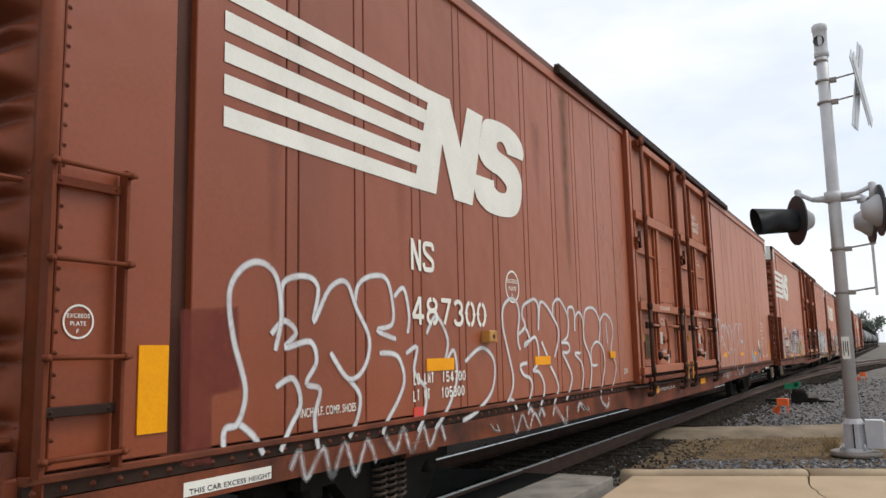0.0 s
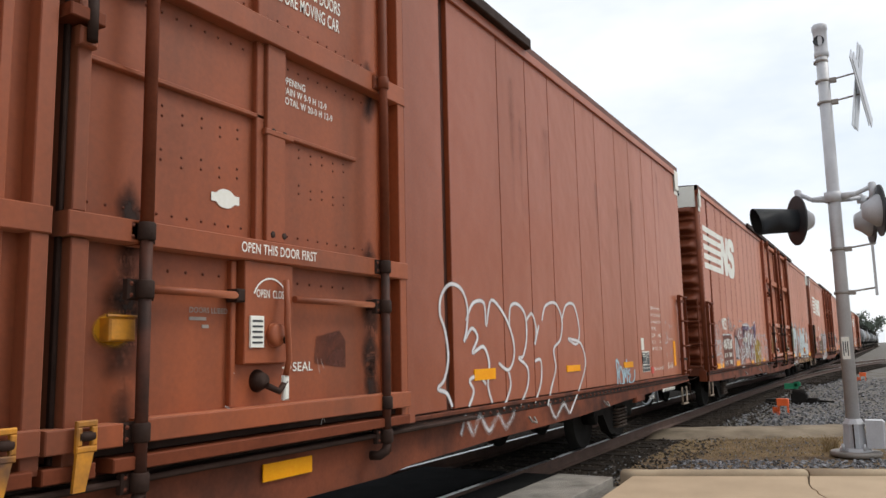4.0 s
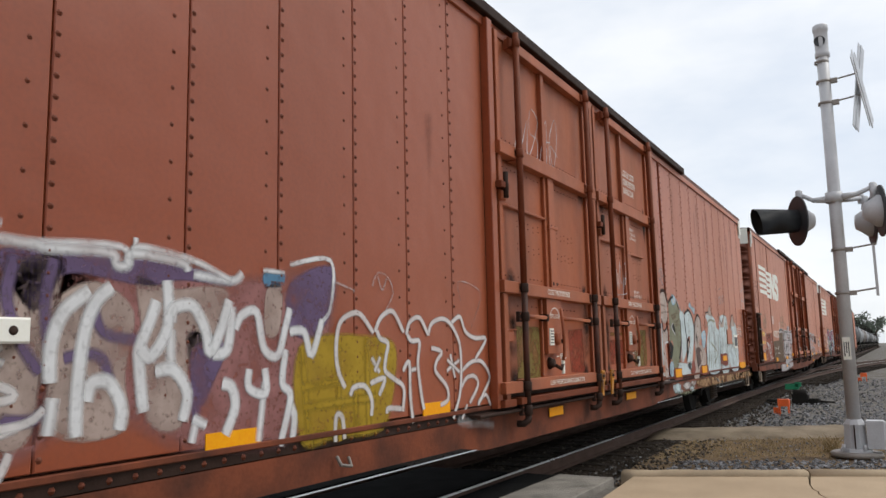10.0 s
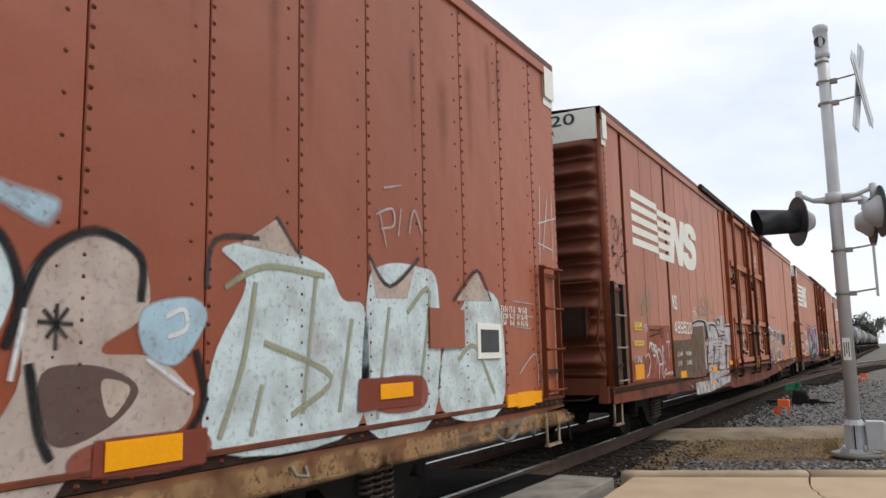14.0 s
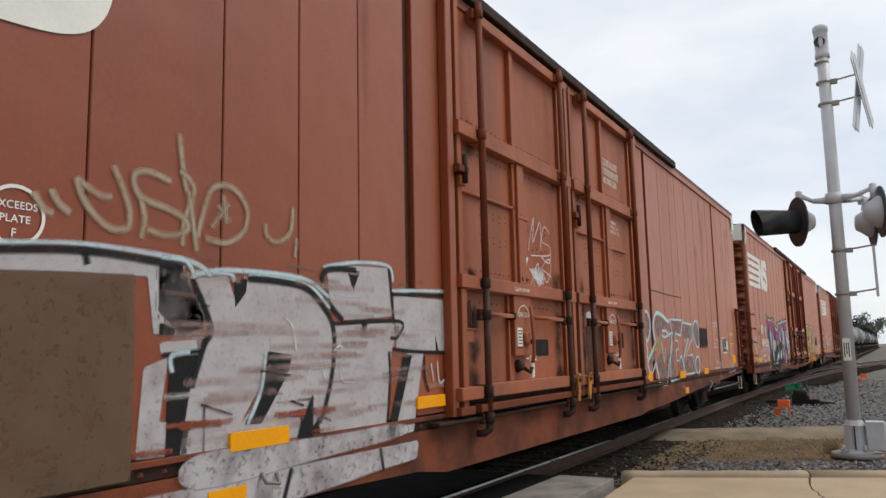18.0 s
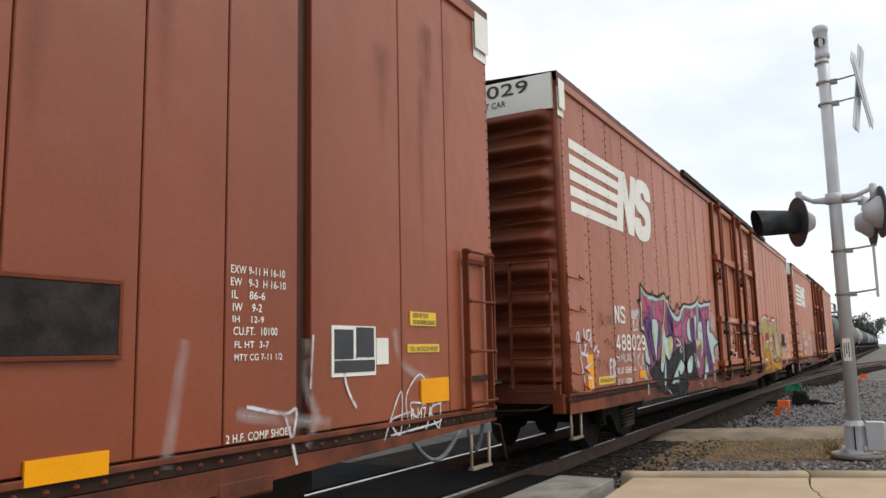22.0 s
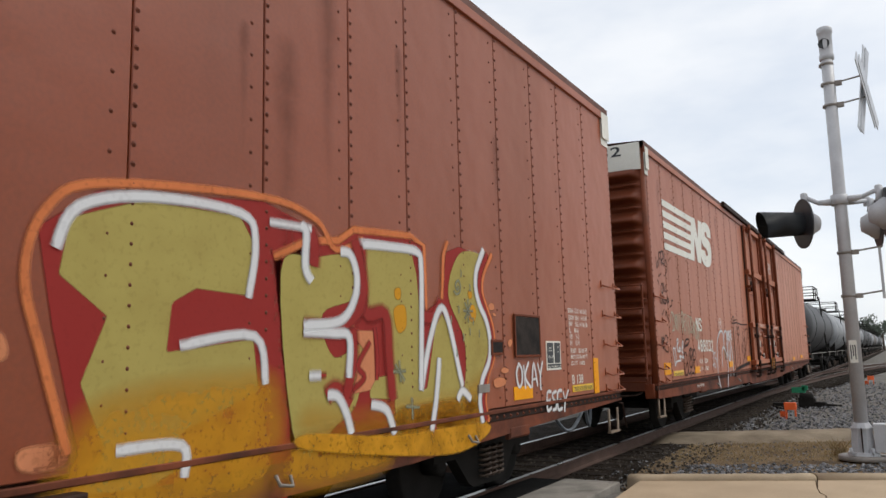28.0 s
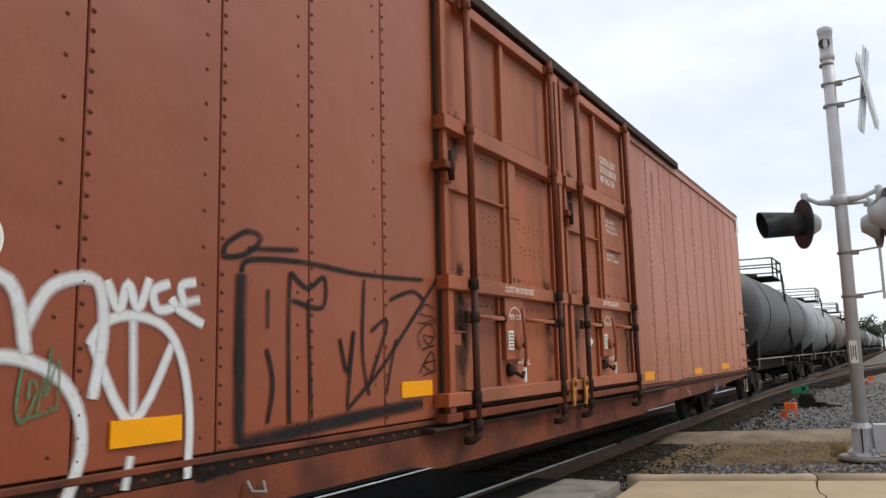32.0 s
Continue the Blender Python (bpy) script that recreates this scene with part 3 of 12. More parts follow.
def truck(car, x):
    """A three-piece truck: near and far side frames, springs, bolster, two wheelsets."""
    for y in (0.40, 2.36):
        bm = bmesh.new()
        outline = [(-1.12, 0.50), (-1.12, 0.64), (-0.92, 0.72), (-0.50, 0.76), (0.50, 0.76), (0.92, 0.72), (1.12, 0.64), (1.12, 0.50), (0.70, 0.50), (0.42, 0.22), (0.30, 0.17), (-0.30, 0.17), (-0.42, 0.22), (-0.70, 0.50)]
        a = [bm.verts.new((x + p, y, q)) for p, q in outline]
        b = [bm.verts.new((x + p, y + 0.13, q)) for p, q in outline]
        bm.faces.new(a)
        bm.faces.new(b[::-1])
        for i in range(len(a)):
            j = (i + 1) % len(a)
            bm.faces.new([a[i], b[i], b[j], a[j]])
        frame_part = lift(bm, "side_frame", DARK, car)
        for dx in (-0.15, 0.0, 0.15):
            bm = bmesh.new()
            turns = 6
            run = []
            for k in range(turns * 8 + 1):
                a_ = 2 * math.pi * k / 8
                run.append((x + dx + 0.062 * math.cos(a_), y - 0.05 + 0.062 * math.sin(a_), 0.25 + 0.32 * k / (turns * 8)))
            pipe(bm, run, 0.014, 5)
            lift(bm, "coil_spring", SPRING, frame_part)
    lift(box(bmesh.new(), x - 0.2, 0.36, 0.56, x + 0.2, 2.52, 0.74), "bolster", DARK, car)
    for dx in (-0.89, 0.89):
        wheelset(car, x + dx)


def door(car, x, first, DOOR_WIDE):
    """One plug door: a recessed riveted sheet in a frame of stiles and rails, lock rods in keepers, link rods, handle plate."""
    W = DOOR_WIDE
    d = lift(chamfered(bmesh.new(), x + 0.034, -0.012, 1.04, x + W - 0.02, 0.045, 5.04, 0.006), "door", DOORBROWN, car, "closed brown plug door with lock rods")
    P = lambda name, mat, x0, z0, x1, z1, y0, y1=-0.008: lift(chamfered(bmesh.new(), x + x0, y0, z0, x + x1, y1, z1, 0.006), name, mat, d)
    # upright edges: a stout lower stile, a slimmer channel above, a folded strip beside the far edge
    P("stile", DOORBROWN, 0.06, 0.99, 0.16, 2.13, -0.105)
    P("stile", DOORBROWN, 0.07, 2.27, 0.15, 5.04, -0.085)
    P("stile", DOORBROWN, W - 0.13, 1.0, W - 0.035, 5.04, -0.105)
    P("stile", DOORBROWN, W - 0.29, 1.21, W - 0.23, 5.0, -0.055)
    # dark strips put the shade of the door's edge gaps into colour
    P("gasket", GREASEGAP, W - 0.032, 1.0, W - 0.002, 5.04, -0.05)
    P("gasket", GREASEGAP, 0.032, 1.0, 0.058, 5.04, -0.04)
    for z, h, g in ((3.62, 0.16, 0.115), (2.13, 0.135, 0.12), (4.93, 0.12, 0.11)):
        P("rail", DOORBROWN, 0.44, z, W - 0.03, z + h, -g)
    for z, h in ((3.63, 0.13), (2.135, 0.125)):
        P("keeper_arm", DOORBROWN, 0.02, z, 0.44, z + h, -0.135)
    P("rail", DOORBROWN, 0.50, 1.095, W - 0.06, 1.215, -0.15)
    P("keeper_arm", DOORBROWN, -0.06, 1.09, 0.36, 1.205, -0.155)
    P("kick_bar", BARBROWN, 0.30, 0.965, W - 0.10, 1.035, -0.165)
    P("kick_bar", BARBROWN, -0.06, 0.955, 0.22, 1.03, -0.14)
    # dark strip for the soot and shade below the lower rail
    P("shadow_gap", GREASEGAP, 0.10, 1.04, W - 0.05, 1.09, -0.04)
    P("post", DOORBROWN, 1.39, 2.27, 1.46, 3.62, -0.055)
    P("post", DOORBROWN, 1.46, 2.27, 1.64, 3.62, -0.085)
    P("post", DOORBROWN, 1.38, 3.78, 1.47, 4.93, -0.07)
    P("post", DOORBROWN, 1.19, 1.22, 1.23, 2.12, -0.05)
    P("cleat", DOORBROWN, 1.44, 2.99, 1.72, 3.03, -0.092)
    P("stiffener", DOORBROWN, 0.16, 3.09, 1.46, 3.12, -0.055)
    if not first:
        P("stiffener", DOORBROWN, 1.64, 3.02, 2.50, 3.05, -0.05)
    latch = P("latch", BARBROWN, -0.03, 3.24, 0.17, 3.31, -0.16)
    lift(rod(bmesh.new(), (x + 0.10, -0.15, 3.14), (x + 0.10, -0.15, 3.42), 0.028, 10), "latch_pin", GREASEGAP, latch)
    lift(chamfered(bmesh.new(), x + 0.05, -0.13, 3.12, x + 0.15, -0.08, 3.22, 0.01), "latch_plate", DOORBROWN, latch)
    # flat dark discs stand in for the holes
    for z in (2.32, 3.02):
        for a in (1.52, 1.63):
            lift(lathe(bmesh.new(), [(-0.0875, 0.0), (-0.0875, 0.022), (-0.084, 0.024)], "y", 10, (x + a, 0, z)), "hole", GREASEGAP, d)
    for rx in (0.46, W - 0.43):
        lift(rod(bmesh.new(), (x + rx, -0.16, 2.18), (x + rx, -0.16, 5.10), 0.036, 12), "lock_rod", BARBROWN, d)
        low = lift(rod(bmesh.new(), (x + rx, -0.16, 0.78), (x + rx, -0.16, 2.18), 0.034, 12), "lock_rod", RODGRIME, d, "grease-stained lower lock rod")
        lift(pipe(bmesh.new(), [(x + rx, -0.16, 0.84), (x + rx - 0.02, -0.16, 0.79), (x + rx - 0.06, -0.13, 0.76), (x + rx - 0.08, -0.06, 0.76)], 0.036, 8), "cam_foot", GREASEGAP, low)
        for z in (0.90, 1.15, 1.89, 2.20, 3.70, 4.98):
            grim = GREASEGAP if z < 2.5 else BARBROWN
            keeper = lift(lathe(bmesh.new(), [(z - 0.05, 0.040), (z - 0.042, 0.048), (z + 0.042, 0.048), (z + 0.05, 0.040)], "z", 12, (x + rx, -0.16, 0)), "rod_keeper", grim, d)
            lift(chamfered(bmesh.new(), x + rx - 0.085, -0.135, z - 0.055, x + rx + 0.085, -0.09, z + 0.055, 0.01), "keeper_plate", grim, keeper)
            bm = bmesh.new()
            for a in (-0.065, 0.065):
                stud(bm, x + rx + a, -0.135, z - 0.03, 0.013, 0.012)
                stud(bm, x + rx + a, -0.135, z + 0.03, 0.013, 0.012)
            lift(bm, "keeper_bolts", RIVET, keeper, kind="stuff")
    for a, b in ((0.50, 1.22), (1.72, W - 0.46)):
        link = lift(rod(bmesh.new(), (x + a, -0.10, 1.90), (x + b, -0.10, 1.90), 0.024, 10), "link_rod", DOORBROWN, d)
        lift(chamfered(bmesh.new(), x + b - 0.05, -0.125, 1.86, x + b + 0.02, -0.03, 1.94, 0.01), "clevis", GREASEGAP, link)
    plate_ = P("handle_plate", DOORBROWN, 1.27, 1.48, 1.72, 2.13, -0.085)
    bm = bmesh.new()
    pipe(bm, [(x + 1.60, -0.13, 2.02), (x + 1.59, -0.15, 1.86), (x + 1.57, -0.165, 1.74), (x + 1.59, -0.16, 1.62), (x + 1.61, -0.15, 1.50), (x + 1.59, -0.14, 1.40)], 0.020, 8)
    lift(bm, "handle", DOORBROWN, d)
    hub = lift(lathe(bmesh.new(), [(-0.13, 0.0), (-0.13, 0.06), (-0.12, 0.075), (-0.08, 0.08)], "y", 18, (x + 1.54, 0, 1.66)), "handle_hub", DOORBROWN, d)
    lift(lathe(bmesh.new(), [(-0.15, 0.0), (-0.15, 0.025), (-0.125, 0.028)], "y", 10, (x + 1.60, 0, 1.63)), "pivot_bolt", GREASEGAP, hub)
    bm = lathe(bmesh.new(), [(-0.08, 0.0), (-0.08, 0.045), (-0.01, 0.075)], "y", 16, (x + 1.46, 0, 1.37))
    pipe(bm, [(x + 1.46, -0.10, 1.34), (x + 1.54, -0.13, 1.30), (x + 1.60, -0.13, 1.36)], 0.022, 8)
    lift(bm, "lock", GREASEGAP, d)
    lift(chamfered(bmesh.new(), x + 1.57, -0.15, 1.24, x + 1.62, -0.12, 1.40, 0.01), "seal_strap", WHITE, d, "white seal strap")
    lift(chamfered(bmesh.new(), x + 1.31, -0.10, 1.58, x + 1.43, -0.085, 1.78, 0.002), "placard", WHITE, d, "white warning placard")
    bm = bmesh.new()
    for i in range(5):
        box(bm, x + 1.325, -0.1025, 1.605 + 0.034 * i, x + 1.415, -0.1, 1.618 + 0.034 * i)
    lift(bm, "print_bar", BLACK, d)
    # arch with the words over the handle
    bm = bmesh.new()
    run = [(x + 1.50 + 0.16 * math.cos(a), -0.090, 1.86 + 0.16 * math.sin(a)) for a in [math.pi * (0.12 + 0.76 * k / 12) for k in range(13)]]
    for a, b in zip(run, run[1:]):
        f = bm.faces.new([bm.verts.new(q) for q in (a, b, (b[0] + (b[0] - x - 1.5) * 0.07, b[1], b[2] + (b[2] - 1.86) * 0.07), (a[0] + (a[0] - x - 1.5) * 0.07, a[1], a[2] + (a[2] - 1.86) * 0.07))])
    lift(bm, "arc", WHITE, d)
    letters(d, "OPEN", x + 1.37, 1.90, 0.05, WHITE, 0.12, depth=-0.082)
    letters(d, "CLOSE", x + 1.52, 1.90, 0.05, WHITE, 0.13, depth=-0.082)
    letters(d, "CLOSE THIS DOOR FIRST" if first else "OPEN THIS DOOR FIRST", x + 1.18, 2.17, 0.062 if car.name != "boxcar.002" else 0.035, WHITE, 0.72 if car.name != "boxcar.002" else 0.40, depth=-0.137)
    letters(d, "SEAL", x + 1.80, 1.42, 0.06, WHITE, 0.21, depth=-0.010)
    plate(d, "arrow_bar", WHITE, x + 1.70, 1.44, x + 1.79, 1.452, layer=0, y=-0.008, thick=0.002)
    letters(d, "R" if first else "L", x + 1.22, 1.42, 0.06, WHITE, 0.04, depth=-0.010)
    bm = bmesh.new()
    n = int((W - 0.6) / 0.11)
    for i in range(n):
        for z in (2.34, 3.54, 3.86):
            stud(bm, x + 0.2 + 0.11 * i, -0.012, z, 0.011, 0.011)
    for z in (2.92, 2.98, 2.66, 2.72):
        for i in range(5):
            stud(bm, x + 0.66 + 0.15 * i, -0.012, z - 0.02 * (i % 2), 0.011, 0.010)
            stud(bm, x + 1.86 + 0.13 * i, -0.012, z - 0.02 * (i % 2), 0.011, 0.010)
    for i in range(5):
        stud(bm, x + 0.60 + 0.13 * i, -0.012, 2.02, 0.012, 0.011)
        stud(bm, x + 1.85 + 0.13 * i, -0.012, 2.02, 0.012, 0.011)
    for i in range(int(W / 0.16)):
        stud(bm, x + 0.1 + 0.16 * i, -0.02, 0.90, 0.017, 0.016)
    lift(bm, "riveting", RIVET, d, kind="stuff")
    # grease thrown from the rod keepers, rubbed paint round the handle
    rnd = random.Random(int(x * 100) + ord(car.name[-1]))
    for rx in (0.46, W - 0.43):
        for z in (1.22, 1.60, 1.88, 2.30, 3.72):
            w, h = rnd.uniform(0.10, 0.20), rnd.uniform(0.14, 0.34)
            q = [(x + rx + w * math.cos(a) * rnd.uniform(0.6, 1.2), z + h * math.sin(a) * rnd.uniform(0.6, 1.2) - 0.05) for a in [math.pi * k / 4 for k in range(8)]]
            fill(d, (0.035, 0.017, 0.012), q, worn=0.35, rim=w * 0.8, dense=rnd.uniform(0.3, 0.6), y=-0.010, name="grease_stain")
    for _ in range(5):
        a, z = x + rnd.uniform(1.0, 2.3), rnd.uniform(1.15, 1.6)
        strokes(d, (0.55, 0.50, 0.46), 0.012, [(a, z), (a + rnd.uniform(-0.05, 0.1), z - rnd.uniform(0.04, 0.15))], layer=26, worn=0.6, name="scratch")
    return d


def boxcar(label, front, seams, channels, loose_irons, riveted, LONG, DOOR_AT, DOOR_WIDE):
    car = thing("boxcar", None, None, label, "boxcar", "boxcars of the freight train")
    # shell behind the panels, with the floor, far side and rear end
    bm = bmesh.new()
    box(bm, 0.06, 0.055, FLOOR, LONG, WIDE, EAVE)
    lift(bm, "body", SEAM, car)
    # roof with a shallow ridge and cross ribs
    bm = bmesh.new()
    n = 30
    prev = None
    for i in range(n + 1):
        x = -0.03 + (LONG + 0.06) * i / n
        row = [bm.verts.new((x, y, z)) for y, z in ((-0.02, EAVE + 0.005), (-0.02, EAVE + 0.10), (WIDE / 2, EAVE + 0.20), (WIDE + 0.02, EAVE + 0.10), (WIDE + 0.02, EAVE + 0.005))]
        if prev:
            for k in range(4):
                bm.faces.new([prev[k], row[k], row[k + 1], prev[k + 1]])
        prev = row
    lift(bm, "roof", ROOF, car)
    # near side panels between the seams
    flush = DOOR_AT + 0.03 if loose_irons else DOOR_AT - 0.12
    edges = [0.102] + [s for s in seams if s < DOOR_AT - 0.1] + [flush]
    back = [DOOR_AT + 2 * DOOR_WIDE + 0.12] + [s for s in seams if s > DOOR_AT + 6] + [LONG]
    for run in (edges, back):
        for a, b in zip(run, run[1:]):
            a2 = a + (0.075 if a in channels else 0.006)
            b2 = b - (0.075 if b in channels else 0.006)
            lift(chamfered(bmesh.new(), a2, 0.0, FLOOR + 0.02, b2, 0.055, EAVE - 0.005, 0.006), "side_panel", BROWN, car)
    # rivets in rows beside the seams
    bm = bmesh.new()
    if riveted:
        for s in edges[1:-1] + back[1:-1]:
            o = 0.105 if s in channels else 0.03
            z = 1.06
            while z < EAVE - 0.05:
                stud(bm, s + o, 0.0, z)
                z += 0.112
            z = 1.1
            while z < EAVE - 0.05:
                stud(bm, s - 0.12 - (0.05 if s in channels else 0), 0.0, z, 0.016, 0.012)
                z += 0.224
        for i in range(int(LONG / 0.1)):
            x = 0.06 + 0.1 * i
            if not DOOR_AT - 0.1 < x < DOOR_AT + 2 * DOOR_WIDE + 0.1:
                stud(bm, x, 0.0, EAVE - 0.05, 0.011)
    for x in (0.125, LONG - 0.04):
        z = 1.04
        while z < EAVE:
            stud(bm, x, 0.0, z, 0.015)
            z += 0.105
    for i in range(int(LONG / 0.16)):
        if not DOOR_AT < 0.05 + 0.16 * i < DOOR_AT + 2 * DOOR_WIDE:
            stud(bm, 0.05 + 0.16 * i, 0.012, 0.905, 0.021, 0.022)
    lift(bm, "riveting", RIVET, car, kind="stuff")
    # sills
    bm = bmesh.new()
    mid = 0.47 if car.name == "boxcar.002" else 0.56
    pr = [(0.0, 0.73), (1.25, 0.71), (3.4, 0.70), (5.6, 0.65), (9.4, mid + 0.07), (9.9, mid), (16.2, mid), (16.6, mid + 0.04), (18.2, mid + 0.08), (20.7, 0.66), (22.75, 0.73), (LONG, 0.84)]
    top = [bm.verts.new((a, y, 0.868)) for y in (-0.006, 0.06) for a, _ in pr]
    bot = [bm.verts.new((a, y, b)) for y in (-0.006, 0.06) for a, b in pr]
    k = len(pr)
    for i in range(k - 1):
        bm.faces.new([top[i], top[i + 1], bot[i + 1], bot[i]])
        bm.faces.new([top[k + i], bot[k + i], bot[k + i + 1], top[k + i + 1]])
        bm.faces.new([bot[i], bot[i + 1], bot[k + i + 1], bot[k + i]])
    lift(bm, "side_sill", SILL, car)
    # recessed strip, darker than the sill and the sheet edge
    lift(chamfered(bmesh.new(), 0.0, 0.012, 0.868, LONG, 0.06, 0.945, 0.004), "sill_angle", GREASEGAP, car)
    lift(chamfered(bmesh.new(), 0.0, -0.016, 0.945, LONG, 0.06, 0.985, 0.006), "sheet_edge", SILL, car)
    lift(chamfered(bmesh.new(), 0.0, -0.03, EAVE - 0.10, LONG, 0.0, EAVE + 0.01, 0.005), "top_chord", BROWN, car)
    # door rails above and below the opening
    lift(chamfered(bmesh.new(), 7.0, -0.10, EAVE + 0.015, 19.3, -0.022, EAVE + 0.14, 0.01), "upper_door_track", GREASEGAP, car)
    lift(chamfered(bmesh.new(), 9.6, -0.12, 0.888, 17.6, -0.004, 0.922, 0.01), "lower_door_track", GREASEGAP, car)
    for x in ((DOOR_AT - 0.12, DOOR_AT + 2 * DOOR_WIDE) if not loose_irons else (DOOR_AT + 2 * DOOR_WIDE,)):
        lift(chamfered(bmesh.new(), x, -0.09, 0.95, x + 0.12, 0.0, EAVE - 0.02, 0.008), "door_post", BROWN, car)
    door(car, DOOR_AT, True, DOOR_WIDE)
    door(car, DOOR_AT + DOOR_WIDE + 0.02, False, DOOR_WIDE)
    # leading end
    # the end's colour includes the shade of the gap between cars
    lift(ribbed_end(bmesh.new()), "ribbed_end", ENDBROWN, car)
    lift(round_corner(bmesh.new()), "corner_post", CORNER, car)
    lift(box(bmesh.new(), -0.03, WIDE - 0.06, 0.72, 0.02, WIDE, EAVE), "corner_post", BROWN, car)
    lift(box(bmesh.new(), -0.035, 0.06, 4.72, 0.02, WIDE - 0.06, EAVE + 0.09), "top_band", WHITE, car, "white band across the top of the end")
    lift(box(bmesh.new(), -0.05, 0.10, 0.86, 0.02, WIDE, 1.10), "end_sill", ENDDARK, car)
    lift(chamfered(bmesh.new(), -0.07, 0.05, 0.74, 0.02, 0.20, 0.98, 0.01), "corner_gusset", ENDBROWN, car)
    bm = bmesh.new()
    z = 1.0
    while z < EAVE:
        end_stud(bm, 0.02, 0.115, z, 0.014)
        z += 0.105
    lift(bm, "end_riveting", RIVET, car, kind="stuff")
    for x0, x1 in ((-0.005, 0.20), (LONG - 0.30, LONG + 0.005)):
        lift(chamfered(bmesh.new(), x0, -0.036, 4.72, x1, -0.0305, EAVE, 0.001), "corner_mark", WHITE, car, "white painted corner")
        lift(chamfered(bmesh.new(), x0, -0.009, 4.62, x1, -0.0045, EAVE - 0.105, 0.001), "corner_mark", WHITE, car)
    # ladders, irons, steps
    ladder_side(car, 0.02 if not loose_irons else 0.12, 0.46 if not loose_irons else 0.58, loose_irons)
    ladder_side(car, LONG - 0.68 if not loose_irons else LONG - 0.62, LONG - 0.19 if not loose_irons else LONG - 0.08, loose_irons)
    rungs = {"boxcar": (2.57, 2.08, 1.57, 1.06), "boxcar.001": (2.57, 2.08, 1.57, 1.06), "boxcar.002": ()}.get(car.name, (2.66, 2.26, 1.84, 1.43, 1.02))
    if rungs:
        lad = lift(chamfered(bmesh.new(), -0.24, 0.10, 1.04, -0.18, 0.125, rungs[0] + 0.03, 0.004), "end_ladder", BARBROWN, car)
        lift(chamfered(bmesh.new(), -0.24, 0.665, 1.04, -0.18, 0.69, rungs[0] + 0.03, 0.004), "stile", BARBROWN, lad)
        for z in rungs:
            run = [(-0.235, 0.08, z), (-0.235, 0.71, z)] if z > 1.04 else [(-0.21, 0.11, z + 0.12), (-0.22, 0.13, z), (-0.22, 0.66, z), (-0.21, 0.68, z + 0.12)]
            lift(pipe(bmesh.new(), run, 0.014, 8), "rung", BARBROWN, lad)
            for y in (0.112, 0.678):
                lift(lathe(bmesh.new(), [(-0.26, 0.0), (-0.255, 0.018), (-0.235, 0.022)], "x", 8, (0, y, max(z, 1.08))), "rung_bolt", RIVET, lad)
        for y in (0.112, 0.678):
            for z in (1.15, 2.42):
                lift(rod(bmesh.new(), (-0.19, y, z), (-0.02, y, z), 0.016, 6), "bracket", BARBROWN, lad)
        top = rungs[0]
        bm = pipe(bmesh.new(), [(-0.20, 0.69, top + 0.02), (-0.20, 1.8, top + 0.02), (-0.20, 2.95, top)], 0.014, 6)
        for y in (1.75, 2.9):
            pipe(bm, [(-0.20, y, top + 0.02), (-0.13, y + 0.02, top - 0.05), (-0.02, y + 0.02, top - 0.06)], 0.014, 6)
    else:
        bm = pipe(bmesh.new(), [(-0.19, 2.9, 2.42), (-0.19, 1.7, 2.49), (-0.19, 0.08, 2.52), (-0.20, 0.05, 2.48), (-0.20, 0.09, 2.1), (-0.20, 0.14, 1.64), (-0.19, 0.07, 1.36), (-0.03, 0.07, 1.34)], 0.014, 6)
        for y in (0.10, 1.6):
            rod(bm, (-0.19, y, 2.51), (-0.02, y, 2.51), 0.012, 6)
    lift(bm, "end_handrail", BARBROWN, car)
    # brake gear: box, spoked wheel, vertical staff
    dark_box = car.name != "boxcar.001"
    shift = 1.01 if car.name == "boxcar.002" else 0.0
    # the second car's box takes the end colour, darkened for shade
    gear = lift(chamfered(bmesh.new(), -0.20, 1.31 - shift, 1.71, -0.02, 2.08 - shift, 2.15, 0.015), "brake_gear_box", GREASEGAP if dark_box else ENDBROWN, car)
    if dark_box:
        for y in (1.30, 2.09):
            lift(chamfered(bmesh.new(), -0.225, y - shift - 0.012, 1.70, -0.02, y - shift + 0.012, 2.16, 0.005), "box_flange", RODGRIME, gear)
    wheel = lift(lathe(bmesh.new(), [(-0.27, 0.27), (-0.255, 0.285), (-0.24, 0.27), (-0.255, 0.255), (-0.27, 0.27)], "x", 28, (0, 2.42, 2.04), False), "brake_wheel", GREASEGAP, car)
    for k in range(5):
        a = 2 * math.pi * k / 5
        lift(rod(bmesh.new(), (-0.26, 2.42, 2.04), (-0.255, 2.42 + 0.27 * math.cos(a), 2.04 + 0.27 * math.sin(a)), 0.014, 6), "spoke", GREASEGAP, wheel)
    lift(lathe(bmesh.new(), [(-0.28, 0.0), (-0.28, 0.09), (-0.16, 0.16), (-0.02, 0.17)], "x", 18, (0, 2.30, 2.02)), "hub", ENDBROWN, wheel)
    lift(pipe(bmesh.new(), [(-0.27, 2.86, 2.75), (-0.29, 2.86, 1.6), (-0.27, 2.96, 1.06), (-0.05, 2.98, 1.05)], 0.016, 6), "brake_staff", BARBROWN, car)
    deck = lift(box(bmesh.new(), -0.40, 0.92, 1.115, -0.02, 3.06, 1.135), "crossover_platform", GRATE, car, "grey steel grating platform")
    lift(box(bmesh.new(), -0.415, 0.92, 1.08, -0.40, 3.06, 1.17), "platform_edge", GRATE, deck)
    bar = mesh("grating_bar", box(bmesh.new(), -0.40, 0.0, 1.135, -0.02, 0.015, 1.165), GRATE)
